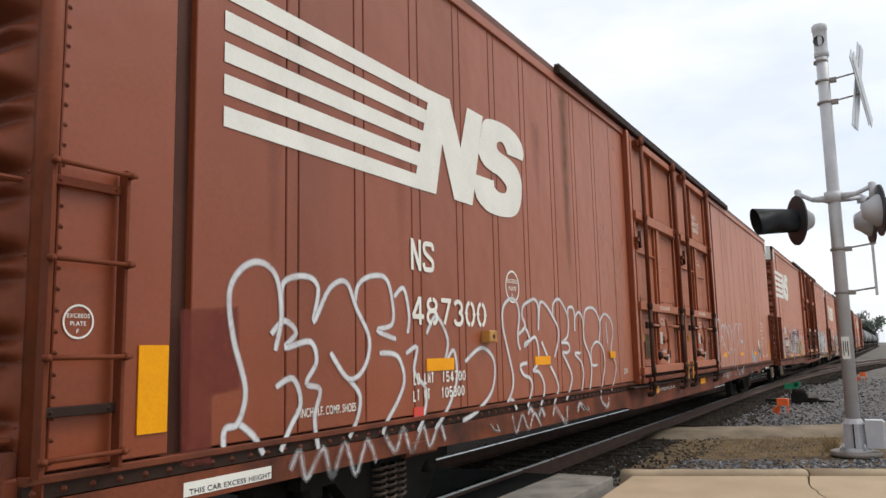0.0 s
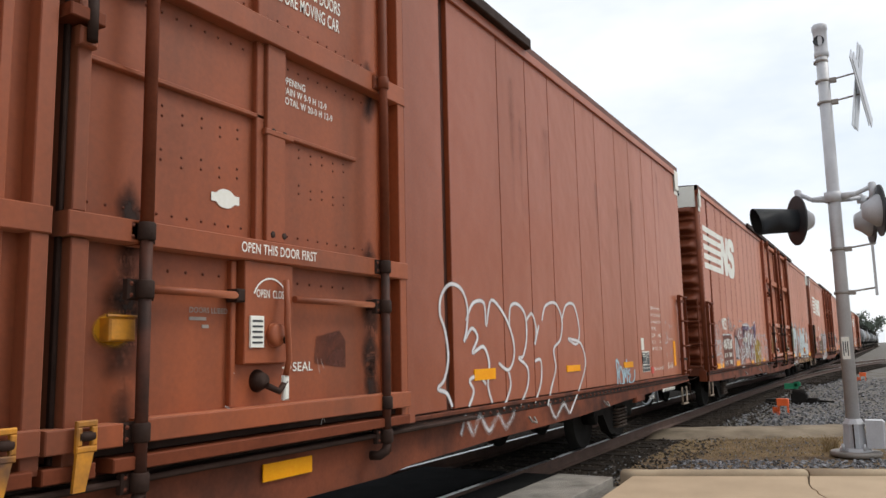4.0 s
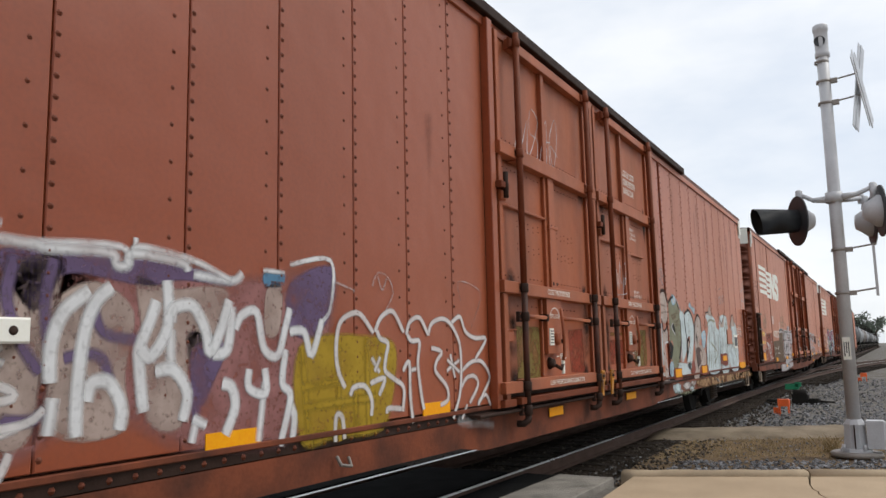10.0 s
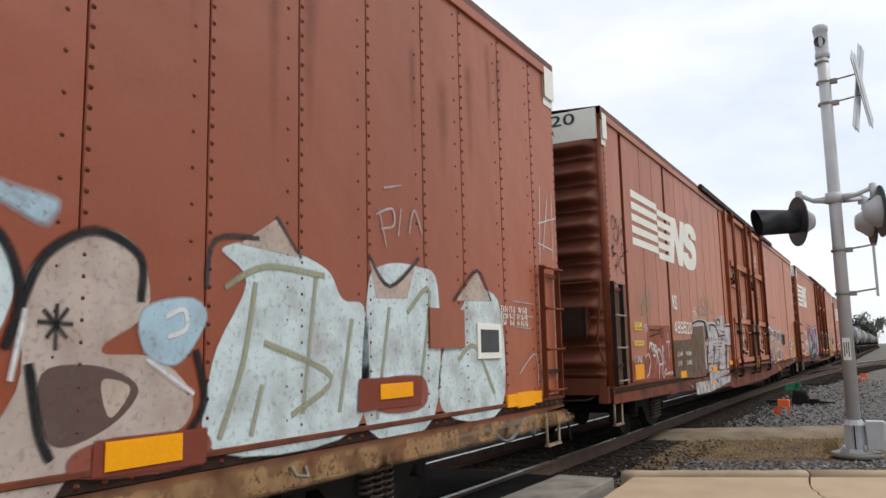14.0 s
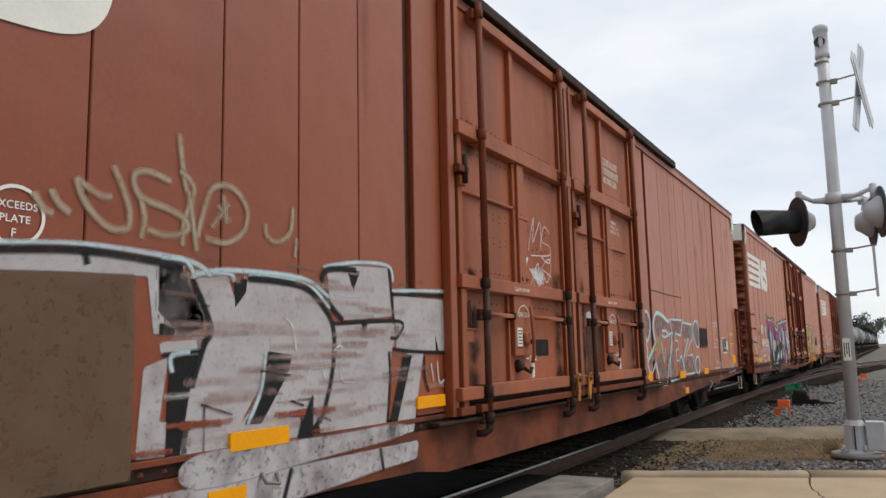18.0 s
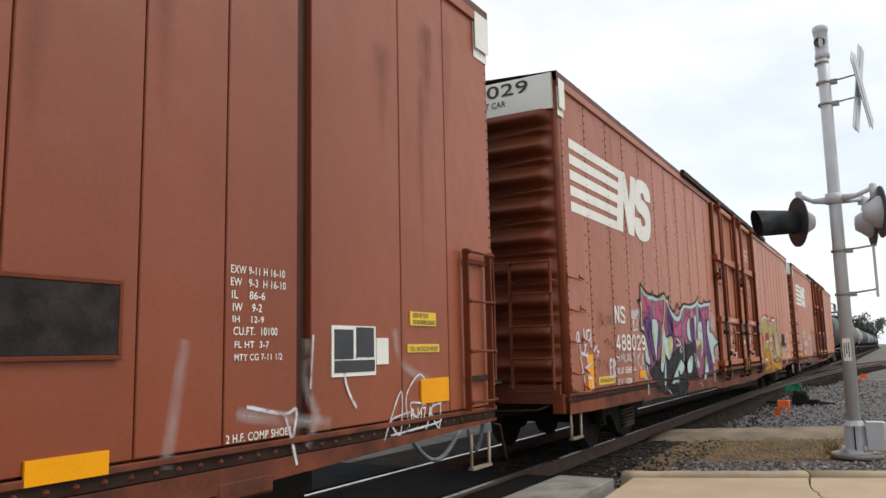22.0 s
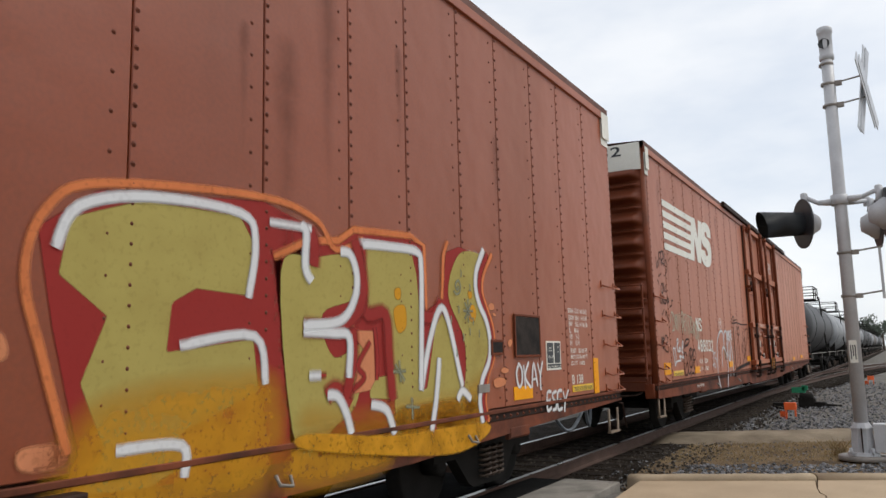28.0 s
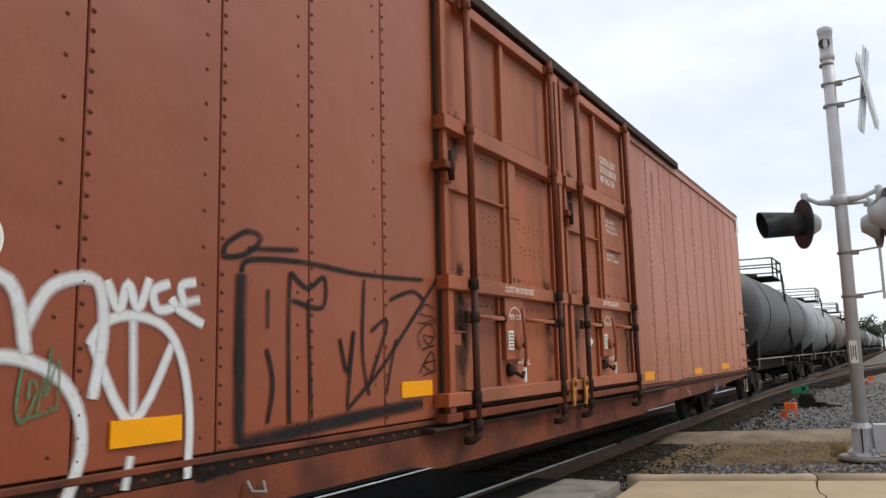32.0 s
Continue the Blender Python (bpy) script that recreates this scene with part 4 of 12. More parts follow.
    for i in range(28):
        ob = new("grating_bar", bar)
        ob.parent = deck
        ob.matrix_basis = pose(0, 0.93 + 0.076 * i, 0)
    for y in (1.0, 2.0, 2.95):
        lift(pipe(bmesh.new(), [(-0.38, y, 1.09), (-0.05, y, 0.86)], 0.018, 6), "platform_brace", DARK, deck)
    lift(pipe(bmesh.new(), [(-0.38, 1.25, 1.08), (-0.38, 1.25, 0.98), (-0.38, 1.75, 0.98), (-0.38, 1.75, 1.08)], 0.012, 6), "grab_iron", GALVOLD, car)
    lift(chamfered(bmesh.new(), -0.42, 1.05, 0.66, -0.02, 1.86, 1.02, 0.03), "draft_housing", DARK, car)
    for end, s in ((-1, 0.0), (1, LONG)):
        bm = bmesh.new()
        box(bm, s - 0.75 if end < 0 else s - 0.1, 1.30, 0.72, s + 0.1 if end < 0 else s + 0.75, 1.58, 0.98)
        x = s + 0.95 * end
        box(bm, min(x, x - 0.28 * end), 1.26, 0.70, max(x, x - 0.28 * end), 1.62, 1.02)
        lift(bm, "coupler", DARK, car)
        bm = bmesh.new()
        q = [(s + end * (0.15 + 0.08 * k), 1.15 - 0.02 * k, 0.62 - 0.30 * math.sin(math.pi * k / 10)) for k in range(11)]
        pipe(bm, q, 0.026, 8)
        lift(bm, "air_hose", HOSE, car, "pale worn rubber air hose")
        bm = bmesh.new()
        a, b = (0.10, 0.46) if end < 0 else (LONG - 0.50, LONG - 0.12)
        pipe(bm, [(a, 0.03, 0.74), (a, 0.03, 0.42), (b, 0.03, 0.42), (b, 0.03, 0.74)], 0.018, 6)
        box(bm, a - 0.01, 0.0, 0.405, b + 0.01, 0.06, 0.43)
        lift(bm, "stirrup_step", STEPTAN, car)
        bm = bmesh.new()
        e = s + end * 0.30
        pipe(bm, [(s + end * 0.05, 0.25, 0.84), (e, 0.30, 0.80), (e, 0.9, 0.78), (s + end * 0.6, 1.35, 0.9)], 0.013, 6)
        if end > 0:
            pipe(bm, [(s + 0.02, 0.05, 0.80), (s + 0.12, 0.02, 0.78), (s + 0.18, 0.02, 0.60), (s + 0.26, 0.02, 0.42)], 0.016, 6)
        lift(bm, "uncoupling_lever", GREASEGAP, car)
    lift(pipe(bmesh.new(), [(LONG + 0.01, 0.06, 2.60), (LONG + 0.10, 0.05, 2.58), (LONG + 0.13, 0.05, 2.2), (LONG + 0.12, 0.05, 1.25), (LONG + 0.01, 0.06, 1.22)], 0.017, 6), "rear_handrail", BARBROWN, car)
    # below the floor
    bm = bmesh.new()
    box(bm, 0.1, 1.24, 0.62, LONG - 0.1, 1.64, FLOOR)
    lift(bm, "centre_sill", DARK, car)
    bm = bmesh.new()
    for i in range(16):
        x = 1.2 + (LONG - 2.4) * i / 15
        box(bm, x - 0.05, 0.06, 0.80, x + 0.05, WIDE - 0.06, FLOOR)
    lift(bm, "floor_framing", DARK, car, kind="stuff")
    bm = bmesh.new()
    rod(bm, (4.9, 0.20, 0.72), (LONG - 5, 0.20, 0.72), 0.025, 8)
    rod(bm, (2.0, 0.35, 0.86), (LONG - 2, 0.35, 0.86), 0.018, 8)
    lift(bm, "brake_pipe", SILL, car)
    bm = bmesh.new()
    lathe(bm, [(11.2, 0.1), (11.25, 0.2), (12.1, 0.2), (12.15, 0.1)], "x", 18, (0, 0.75, 0.72))
    lift(bm, "air_tank", DARK, car)
    for x in (3.55, LONG - 3.55):
        truck(car, x)
    CARS.append((car, front))
    LENGTHS[car.name] = LONG, DOOR_AT
    return car


def cloud_mark(car, x, z):
    """A small white rounded mark with side ears on a door."""
    half = [(0.085 * math.sin(a), 0.062 * math.cos(a)) for a in [math.pi * k / 12 for k in range(1, 12)] if abs(math.cos(a)) > 0.45]
    half = [(p, q) for p, q in half if q > 0] + [(0.085, 0.028), (0.118, 0.028), (0.118, -0.028), (0.085, -0.028)] + [(p, q) for p, q in half if q < 0]
    pts = [(x + p, z + q) for p, q in half] + [(x - p, z + q) for p, q in half[::-1]]
    bm = bmesh.new()
    bm.faces.new([bm.verts.new((a, -0.018, b)) for a, b in pts])
    return lift(bm, "stencil_mark", WHITE, car)


def plate_ring(car, x, z, r):
    """The round clearance stencil: a thin ring with words."""
    bm = bmesh.new()
    n = 28
    inner, outer = ([bm.verts.new((x + q * math.cos(2 * math.pi * k / n), -0.0075, z + q * math.sin(2 * math.pi * k / n))) for k in range(n)] for q in (r * 0.88, r))
    for k in range(n):
        bm.faces.new([outer[k], outer[(k + 1) % n], inner[(k + 1) % n], inner[k]])
    lift(bm, "stencil_ring", WHITE, car)
    letters(car, "EXCEEDS", x - r * 0.72, z + r * 0.22, r * 0.24, WHITE, r * 1.44)
    letters(car, "PLATE", x - r * 0.50, z - r * 0.22, r * 0.24, WHITE, r * 1.0)
    letters(car, "F", x - r * 0.10, z - r * 0.68, r * 0.26, WHITE)


def tag(car, colour, x0, z0, x1, z1, count, width, seed, rows=1, layer=3, worn=0.3, y=0.0):
    """A quick illegible hand style: leaning loops and kicks, joined in one run, with a stray flick."""
    rnd = random.Random(seed)
    w, h = (x1 - x0) / count, (z1 - z0) / rows
    width *= 0.62
    forms = (((0.25, 0.05), (0.0, 0.6), (0.45, 1.0), (0.85, 0.7), (0.5, 0.2), (0.2, 0.5), (0.9, 0.4)),
             ((0.0, 0.0), (0.35, 1.05), (0.4, 0.25), (0.75, 0.95), (0.95, 0.05)),
             ((0.2, 0.95), (0.05, 0.2), (0.5, -0.05), (0.9, 0.45), (0.55, 0.7), (0.5, 0.3)),
             ((0.85, 0.8), (0.25, 1.0), (0.15, 0.55), (0.8, 0.4), (0.7, 0.0), (0.0, 0.15)),
             ((0.05, 0.05), (0.55, 1.0), (0.75, 0.0), (0.25, 0.4), (1.0, 0.6)),
             ((0.1, 0.7), (0.3, 0.1), (0.5, 0.65), (0.65, 0.05), (1.0, 1.0)))
    for r in range(rows):
        lines, run, before = [], [], None
        for k in range(count):
            form = rnd.choice([f for f in forms if f is not before])
            before = form
            grow, drop = rnd.uniform(0.75, 1.15), rnd.uniform(-0.12, 0.12)
            pts = [(min(x1, x0 + w * (k + p * 1.15 + 0.22 * q + rnd.uniform(-0.08, 0.08))), z0 + h * (r + drop + q * grow + rnd.uniform(-0.06, 0.06))) for p, q in form]
            if rnd.random() < 0.45:
                run += pts
            else:
                lines.append(run)
                run = pts
        lines += [run, [(x0 + w * 0.3, z0 + h * (r - 0.05)), (x1 - w * 0.4, z0 + h * (r + 0.04)), (x1, z0 + h * (r + 0.12))]]
        for k, pts in enumerate(q for q in lines if q):
            bm = bmesh.new()
            cover = bm.verts.layers.float.new("cover")
            ribbon(bm, cover, smooth(pts), width, y - 0.0045 - 0.0016 * layer - 0.0002 * k - 0.001 * r)
            lift(bm, "graffiti_tag", spray(colour, worn), car)


def emblem(car, x0, length, z0, height, cut=0.0, drop=0.0):
    """The railroad's white mark as plain shapes: five stripes that run into two slanted forms."""
    at = lambda pts: [(x0 + length * p, z0 + height * q) for p, q in pts]
    for k in range(5):
        a, e = 0.21 * k, 0.485 + 0.013 * k
        if cut:
            shape(car, WHITE, at([(0.0, a + drop), (cut, a + drop), (cut, a + drop + 0.13), (0.0, a + drop + 0.13)]), name="emblem_stripe")
            shape(car, WHITE, at([(cut + 0.003, a), (e, a), (e + 0.008, a + 0.13), (cut + 0.003, a + 0.13)]), name="emblem_stripe")
            continue
        shape(car, WHITE, at([(0.0, a), (e, a), (e + 0.008, a + 0.13), (0.0, a + 0.13)]), name="emblem_stripe")
    shape(car, WHITE, at([(0.475, 0.0), (0.557, 0.005), (0.585, 0.51), (0.63, 0.01), (0.709, 0.01), (0.770, 1.0), (0.696, 1.0), (0.662, 0.55), (0.619, 0.985),
                          (0.540, 0.97)]), layer=2)
    upper = smooth([(0.758, 0.80), (0.77, 0.94), (0.80, 1.01), (0.86, 1.04), (0.911, 1.035), (0.953, 0.99), (0.978, 0.92), (0.988, 0.82), (0.982, 0.729)])
    eye = smooth([(0.893, 0.719), (0.879, 0.80), (0.86, 0.823), (0.84, 0.79), (0.838, 0.73), (0.855, 0.698), (0.909, 0.667), (0.947, 0.604), (0.968, 0.49),
                  (0.97, 0.36), (0.96, 0.208), (0.939, 0.09), (0.901, 0.02), (0.838, -0.01), (0.785, 0.0), (0.751, 0.045), (0.729, 0.104), (0.718, 0.21)])
    hook = smooth([(0.816, 0.354), (0.82, 0.281), (0.848, 0.25), (0.874, 0.27), (0.883, 0.325), (0.874, 0.375), (0.84, 0.427), (0.785, 0.46), (0.759, 0.51),
                   (0.743, 0.58)])
    shape(car, WHITE, at([tuple(p) for p in upper + eye + [Vector((0.728, 0.345))] + hook]), layer=3)


def initials(car, x, z, wide, high):
    """Two small marks built of plain bars."""
    w, b = wide * 0.44, wide * 0.44 * 0.24
    at = lambda p, q: (x + p, z + q)
    shape(car, WHITE, [at(0, 0), at(b, 0), at(b, high * 0.62), at(w - b, 0), at(w, 0), at(w, high), at(w - b, high), at(w - b, high * 0.38), at(b, high), at(0, high)], layer=3, name="mark_bar")
    o, t = wide - w, high * 0.16
    run = [Vector(p) for p in (at(o + w, high * 0.72), at(o + w * 0.9, high * 0.9), at(o + w * 0.5, high - t / 2), at(o + w * 0.1, high * 0.88), at(o + w * 0.08, high * 0.66), at(o + w * 0.5, high * 0.5), at(o + w * 0.92, high * 0.36), at(o + w * 0.9, high * 0.12), at(o + w * 0.5, t / 2), at(o + w * 0.1, high * 0.1), at(o, high * 0.28))]
    bm = bmesh.new()
    last = None
    run = smooth([tuple(p) for p in run], steps=3)
    n = len(run)
    for i, p in enumerate(run):
        d = (run[min(i + 1, n - 1)] - run[max(i - 1, 0)]).normalized()
        s = Vector((-d.y, d.x)) * t * 0.5
        row = [bm.verts.new((q.x, -0.0093, q.y)) for q in (p - s, p + s)]
        if last:
            bm.faces.new([last[0], row[0], row[1], last[1]])
        last = row
    lift(bm, "mark_bar", WHITE, car)


A = boxcar("brown high-cube boxcar with white outline graffiti and closed double doors", 2.2,
           (0.90, 1.80, 1.93, 2.60, 2.73, 3.44, 3.58, 4.26, 4.39, 5.06, 5.19, 5.87, 6.00, 6.76, 6.89, 7.56, 7.69, 8.39, 8.52, 9.26, 17.30, 18.50, 19.28, 20.00, 21.00, 21.82, 22.79, 23.55, 24.35, 25.10), (0.90, 17.30), False, False, 27.06, 10.12, 3.15)
B = boxcar("brown riveted boxcar with pale blue, tan and white graffiti", 31.3,
           (0.93, 2.00, 2.78, 3.62, 4.39, 5.22, 6.10, 6.90, 7.76, 8.52, 9.31, 17.45, 18.33, 19.20, 20.00, 20.85, 21.70, 22.53, 23.40, 24.14, 25.04, 25.90), (0.93, 17.45), False, True, 26.66, 10.17, 3.21)
C = boxcar("brown boxcar with silver block graffiti, blue outlines and a grey-brown patch", 59.95,
           (0.95, 2.05, 2.85, 3.70, 4.60, 5.45, 6.21, 7.15, 7.88, 8.60, 9.35, 17.15, 18.10, 18.91, 19.43, 20.23, 21.04, 21.81, 22.45, 23.20, 24.45, 25.25), (0.95, 3.70, 9.35, 17.15, 23.20), False, False, 26.20, 10.02, 3.14)
D = boxcar("brown riveted boxcar with pink, violet, black and yellow graffiti", 88.25,
           (1.00, 1.97, 2.83, 3.77, 4.70, 5.55, 6.41, 7.35, 8.21, 9.17, 16.85, 17.85, 18.90, 19.84, 20.66, 21.61, 22.47, 23.41, 24.26, 25.21), (16.85,), True, True, 26.34, 9.93, 3.03)
E = boxcar("brown riveted boxcar with black scrawls and white bubble graffiti", 116.63,
           (1.02, 1.99, 2.84, 3.75, 4.62, 5.49, 6.33, 7.27, 8.12, 9.04, 17.17, 18.07, 18.92, 19.82, 20.67, 21.57, 22.47, 23.37, 24.27, 25.17), (), True, True, 26.32, 9.85, 3.03)

# rust drips on the first car beside its doors
bm = bmesh.new()
rnd = random.Random(3)
for _ in range(300):
    x, z = 8.55 + rnd.choice((0.25, 0.75, 1.05)) + rnd.gauss(0, 0.13), 3.3 + rnd.gauss(0, 0.75)
    if not 1.6 < z < 5.0 or x > 9.92 or 9.02 < x < 9.18:
        continue
    w, h = rnd.uniform(0.0025, 0.006), rnd.choice((0.012, 0.02, 0.03, 0.10)) * rnd.uniform(0.7, 1.4)
    bm.faces.new([bm.verts.new(q) for q in ((x - w, -0.003, z), (x - w * 0.3, -0.003, z - h), (x + w * 0.3, -0.003, z - h), (x + w, -0.003, z), (x, -0.003, z + w))])
lift(bm, "rust", RUST, A, kind="stuff")
# faint dirt that rain has washed down the sides
for car, seed in ((A, 1), (B, 2), (C, 3), (D, 4), (E, 5)):
    rnd = random.Random(seed)
    for _ in range(12):
        x = rnd.choice((rnd.uniform(0.8, 9.3), rnd.uniform(17.0, 25.6)))
        z, w, h = rnd.uniform(3.6, 4.95), rnd.uniform(0.05, 0.16), rnd.uniform(0.6, 2.0)
        fill(car, (0.10, 0.040, 0.026), [(x - w, z), (x + w, z), (x + w * 0.6, z - h * 0.6), (x, z - h), (x - w * 0.7, z - h * 0.5)], worn=0.4, rim=w, dense=0.13, name="dirt_streak")
# a soft dark run beside the first car's stripes
fill(A, (0.085, 0.050, 0.014), [(7.12, 5.05), (7.50, 5.05), (7.46, 3.2), (7.36, 2.2), (7.18, 3.0)], worn=0.3, rim=0.20, dense=0.24, name="dirt_streak")

# numbers on the white end bands, notes on the ribbed ends, hooks and tack boards
for car, number in ((B, "487588"), (C, "489520"), (D, "488029"), (E, "488032")):
    turn = Matrix(((0, 1, 0, -0.036), (-1, 0, 0, 2.35), (0, 0, 1, 0), (0, 0, 0, 1)))
    letters(car, number, 0.68, 5.00, 0.17, BLACK, 1.28, m=turn)
    letters(car, "EXCESS HEIGHT CAR", 0.60, 4.85, 0.085, BLACK, 1.02, m=turn)
ridge = Matrix(((0, 1, 0, -0.168), (-1, 0, 0, 2.35), (0, 0, 1, 0), (0, 0, 0, 1)))
FAINT = material("faded_stencil_paint", (0.34, 0.29, 0.25), 0.7, spots=0.4, scale=4, fine=50, bump=0.02)
for car, stencils in (
        (B, (("36 INCH WHEELS", 1.97, 1.32, 3.355), ("SPRING 7 OC D5 7 IC D5", 2.06, 1.21, 2.955), ("KEYSTONE HDF-GRC-B NEW 12-96", 2.02, 1.13, 2.40), ("DO NOT GROUND", 1.95, 1.40, 1.37))),
        (C, (("36 IN STL WHLS", 1.92, 1.31, 3.77), ("SPRG 7 OC D-5 6 IC D-5", 2.09, 1.21, 2.95), ("CUSH UNIT KEYSTONE HDF-15 GRC-B", 2.08, 0.79, 2.33), ("NEW 2-95 EBZ", 2.07, 1.53, 2.22), ("DO NOT GROUND TO CPLR.", 2.18, 1.21, 1.27))),
        (D, (("36 INCH WHEELS", 1.97, 1.32, 3.355), ("SPRING 7 OC D5 9 IC D5", 2.06, 1.21, 2.955), ("GRC-B NEW", 1.72, 1.34, 2.38))),
        (E, (("36 INCH WHEELS", 1.97, 1.32, 3.355), ("SPRING 7 OC D5 7 IC D5", 2.06, 1.21, 2.955), ("GRC-B NEW", 1.72, 1.34, 2.38)))):
    for words, y0, y1, z in stencils:
        letters(car, words, 2.35 - y0, z, 0.065, FAINT if z < 2.8 or car is C else WHITE, y0 - y1, m=ridge)
for car in (A, B, C, D, E):
    LONG, DOOR_AT = LENGTHS[car.name]
    for x, z in ((DOOR_AT + 2.86, 1.18), (DOOR_AT + 3.26, 1.18)):
        bm = bmesh.new()
        for x0, z0, x1, z1 in ((-0.02, 0.03, 0.09, 0.06), (-0.02, -0.06, 0.01, 0.03), (0.06, -0.06, 0.09, 0.03), (-0.02, -0.09, 0.09, -0.06)):
            chamfered(bm, x + x0, -0.20, z + z0, x + x1, -0.175, z + z1, 0.006)
        v = [bm.verts.new((x + a, y, z + b)) for y in (-0.195, -0.175) for a, b in ((-0.015, -0.09), (0.075, -0.09), (0.035, -0.27), (-0.03, -0.27))]
        for q in ((0, 1, 2, 3), (7, 6, 5, 4), (0, 4, 5, 1), (1, 5, 6, 2), (2, 6, 7, 3), (3, 7, 4, 0)):
            bm.faces.new([v[k] for k in q])
        bmesh.ops.recalc_face_normals(bm, faces=bm.faces)
        hook = lift(bm, "door_hook", YELLOW, car, "yellow door hook")
        lift(rod(bmesh.new(), (x - 0.005, -0.185, z - 0.015), (x + 0.075, -0.185, z - 0.015), 0.024, 10), "hook_pin", GREASEGAP, hook)
    bm = bmesh.new()
    chamfered(bm, DOOR_AT + 0.12, -0.10, 1.62, DOOR_AT + 0.30, -0.046, 1.74, 0.01)
    rod(bm, (DOOR_AT + 0.1, -0.10, 1.75), (DOOR_AT + 0.36, -0.10, 1.75), 0.008, 6)
    lift(bm, "door_stop", YELLOW if car is A else BROWN, car)
    if car is A:
        for o in (0.21, 3.55):
            fill(car, SPRAY_AMBER, [(DOOR_AT + o + 0.13 * math.cos(a), 1.68 + 0.10 * math.sin(a)) for a in [math.pi * k / 6 for k in range(12)]], layer=1, rim=0.06, worn=0.2, y=-0.012, name="overspray")
        bm = chamfered(bmesh.new(), DOOR_AT + 3.47, -0.10, 1.62, DOOR_AT + 3.63, -0.012, 1.74, 0.01)
        rod(bm, (DOOR_AT + 3.45, -0.10, 1.75), (DOOR_AT + 3.70, -0.10, 1.75), 0.008, 6)
        lift(bm, "door_stop", YELLOW, car)
    # jacking pads, bolster ties and a small bracket under the sill
    for x in (3.55, LONG - 3.55):
        lift(chamfered(bmesh.new(), x - 0.25, -0.012, 0.66, x + 0.25, 0.05, 0.79, 0.02), "bolster_pad", SILL, car)
    if car in (A, B):
        bm = bmesh.new()
        o = 4.72 if car is A else 4.95
        chamfered(bm, o, -0.10, 1.61, o + 0.17, -0.002, 1.73, 0.01)
        bracket = lift(bm, "pull_bracket", BRACKET if car is A else WHITE, car, "orange steel pull bracket" if car is A else "white steel pull bracket")
        lift(lathe(bmesh.new(), [(-0.102, 0.0), (-0.102, 0.022), (-0.099, 0.023)], "y", 12, (o + 0.085, 0, 1.67)), "pull_hole", GREASEGAP, bracket)
    bm = bmesh.new()
    for x in (4.8, 7.5, 19.0, 21.6):
        pipe(bm, [(x, -0.03, 0.80), (x, -0.07, 0.74), (x + 0.12, -0.07, 0.72), (x + 0.14, -0.03, 0.78)], 0.014, 5)
        lift(bm, "tie_down_hook", GALVOLD, car)
        bm = bmesh.new()
    bm.free()


# the second car was last painted in a redder batch
for ob in B.children_recursive:
    for slot in ob.material_slots:
        if slot.material is BROWN:
            slot.material = BROWNRED


# the third car's end takes the other soot-and-shade colour, its ladders dark with bare rungs
for ob in C.children_recursive:
    if ob.name.startswith(("ladder", "stile", "rung")) and ob.data.vertices[0].co.x < 5:
        ob.data.materials[0] = GALVOLD if ob.name.startswith("rung") else GREASEGAP
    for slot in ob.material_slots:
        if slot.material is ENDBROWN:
            slot.material = ENDDARK


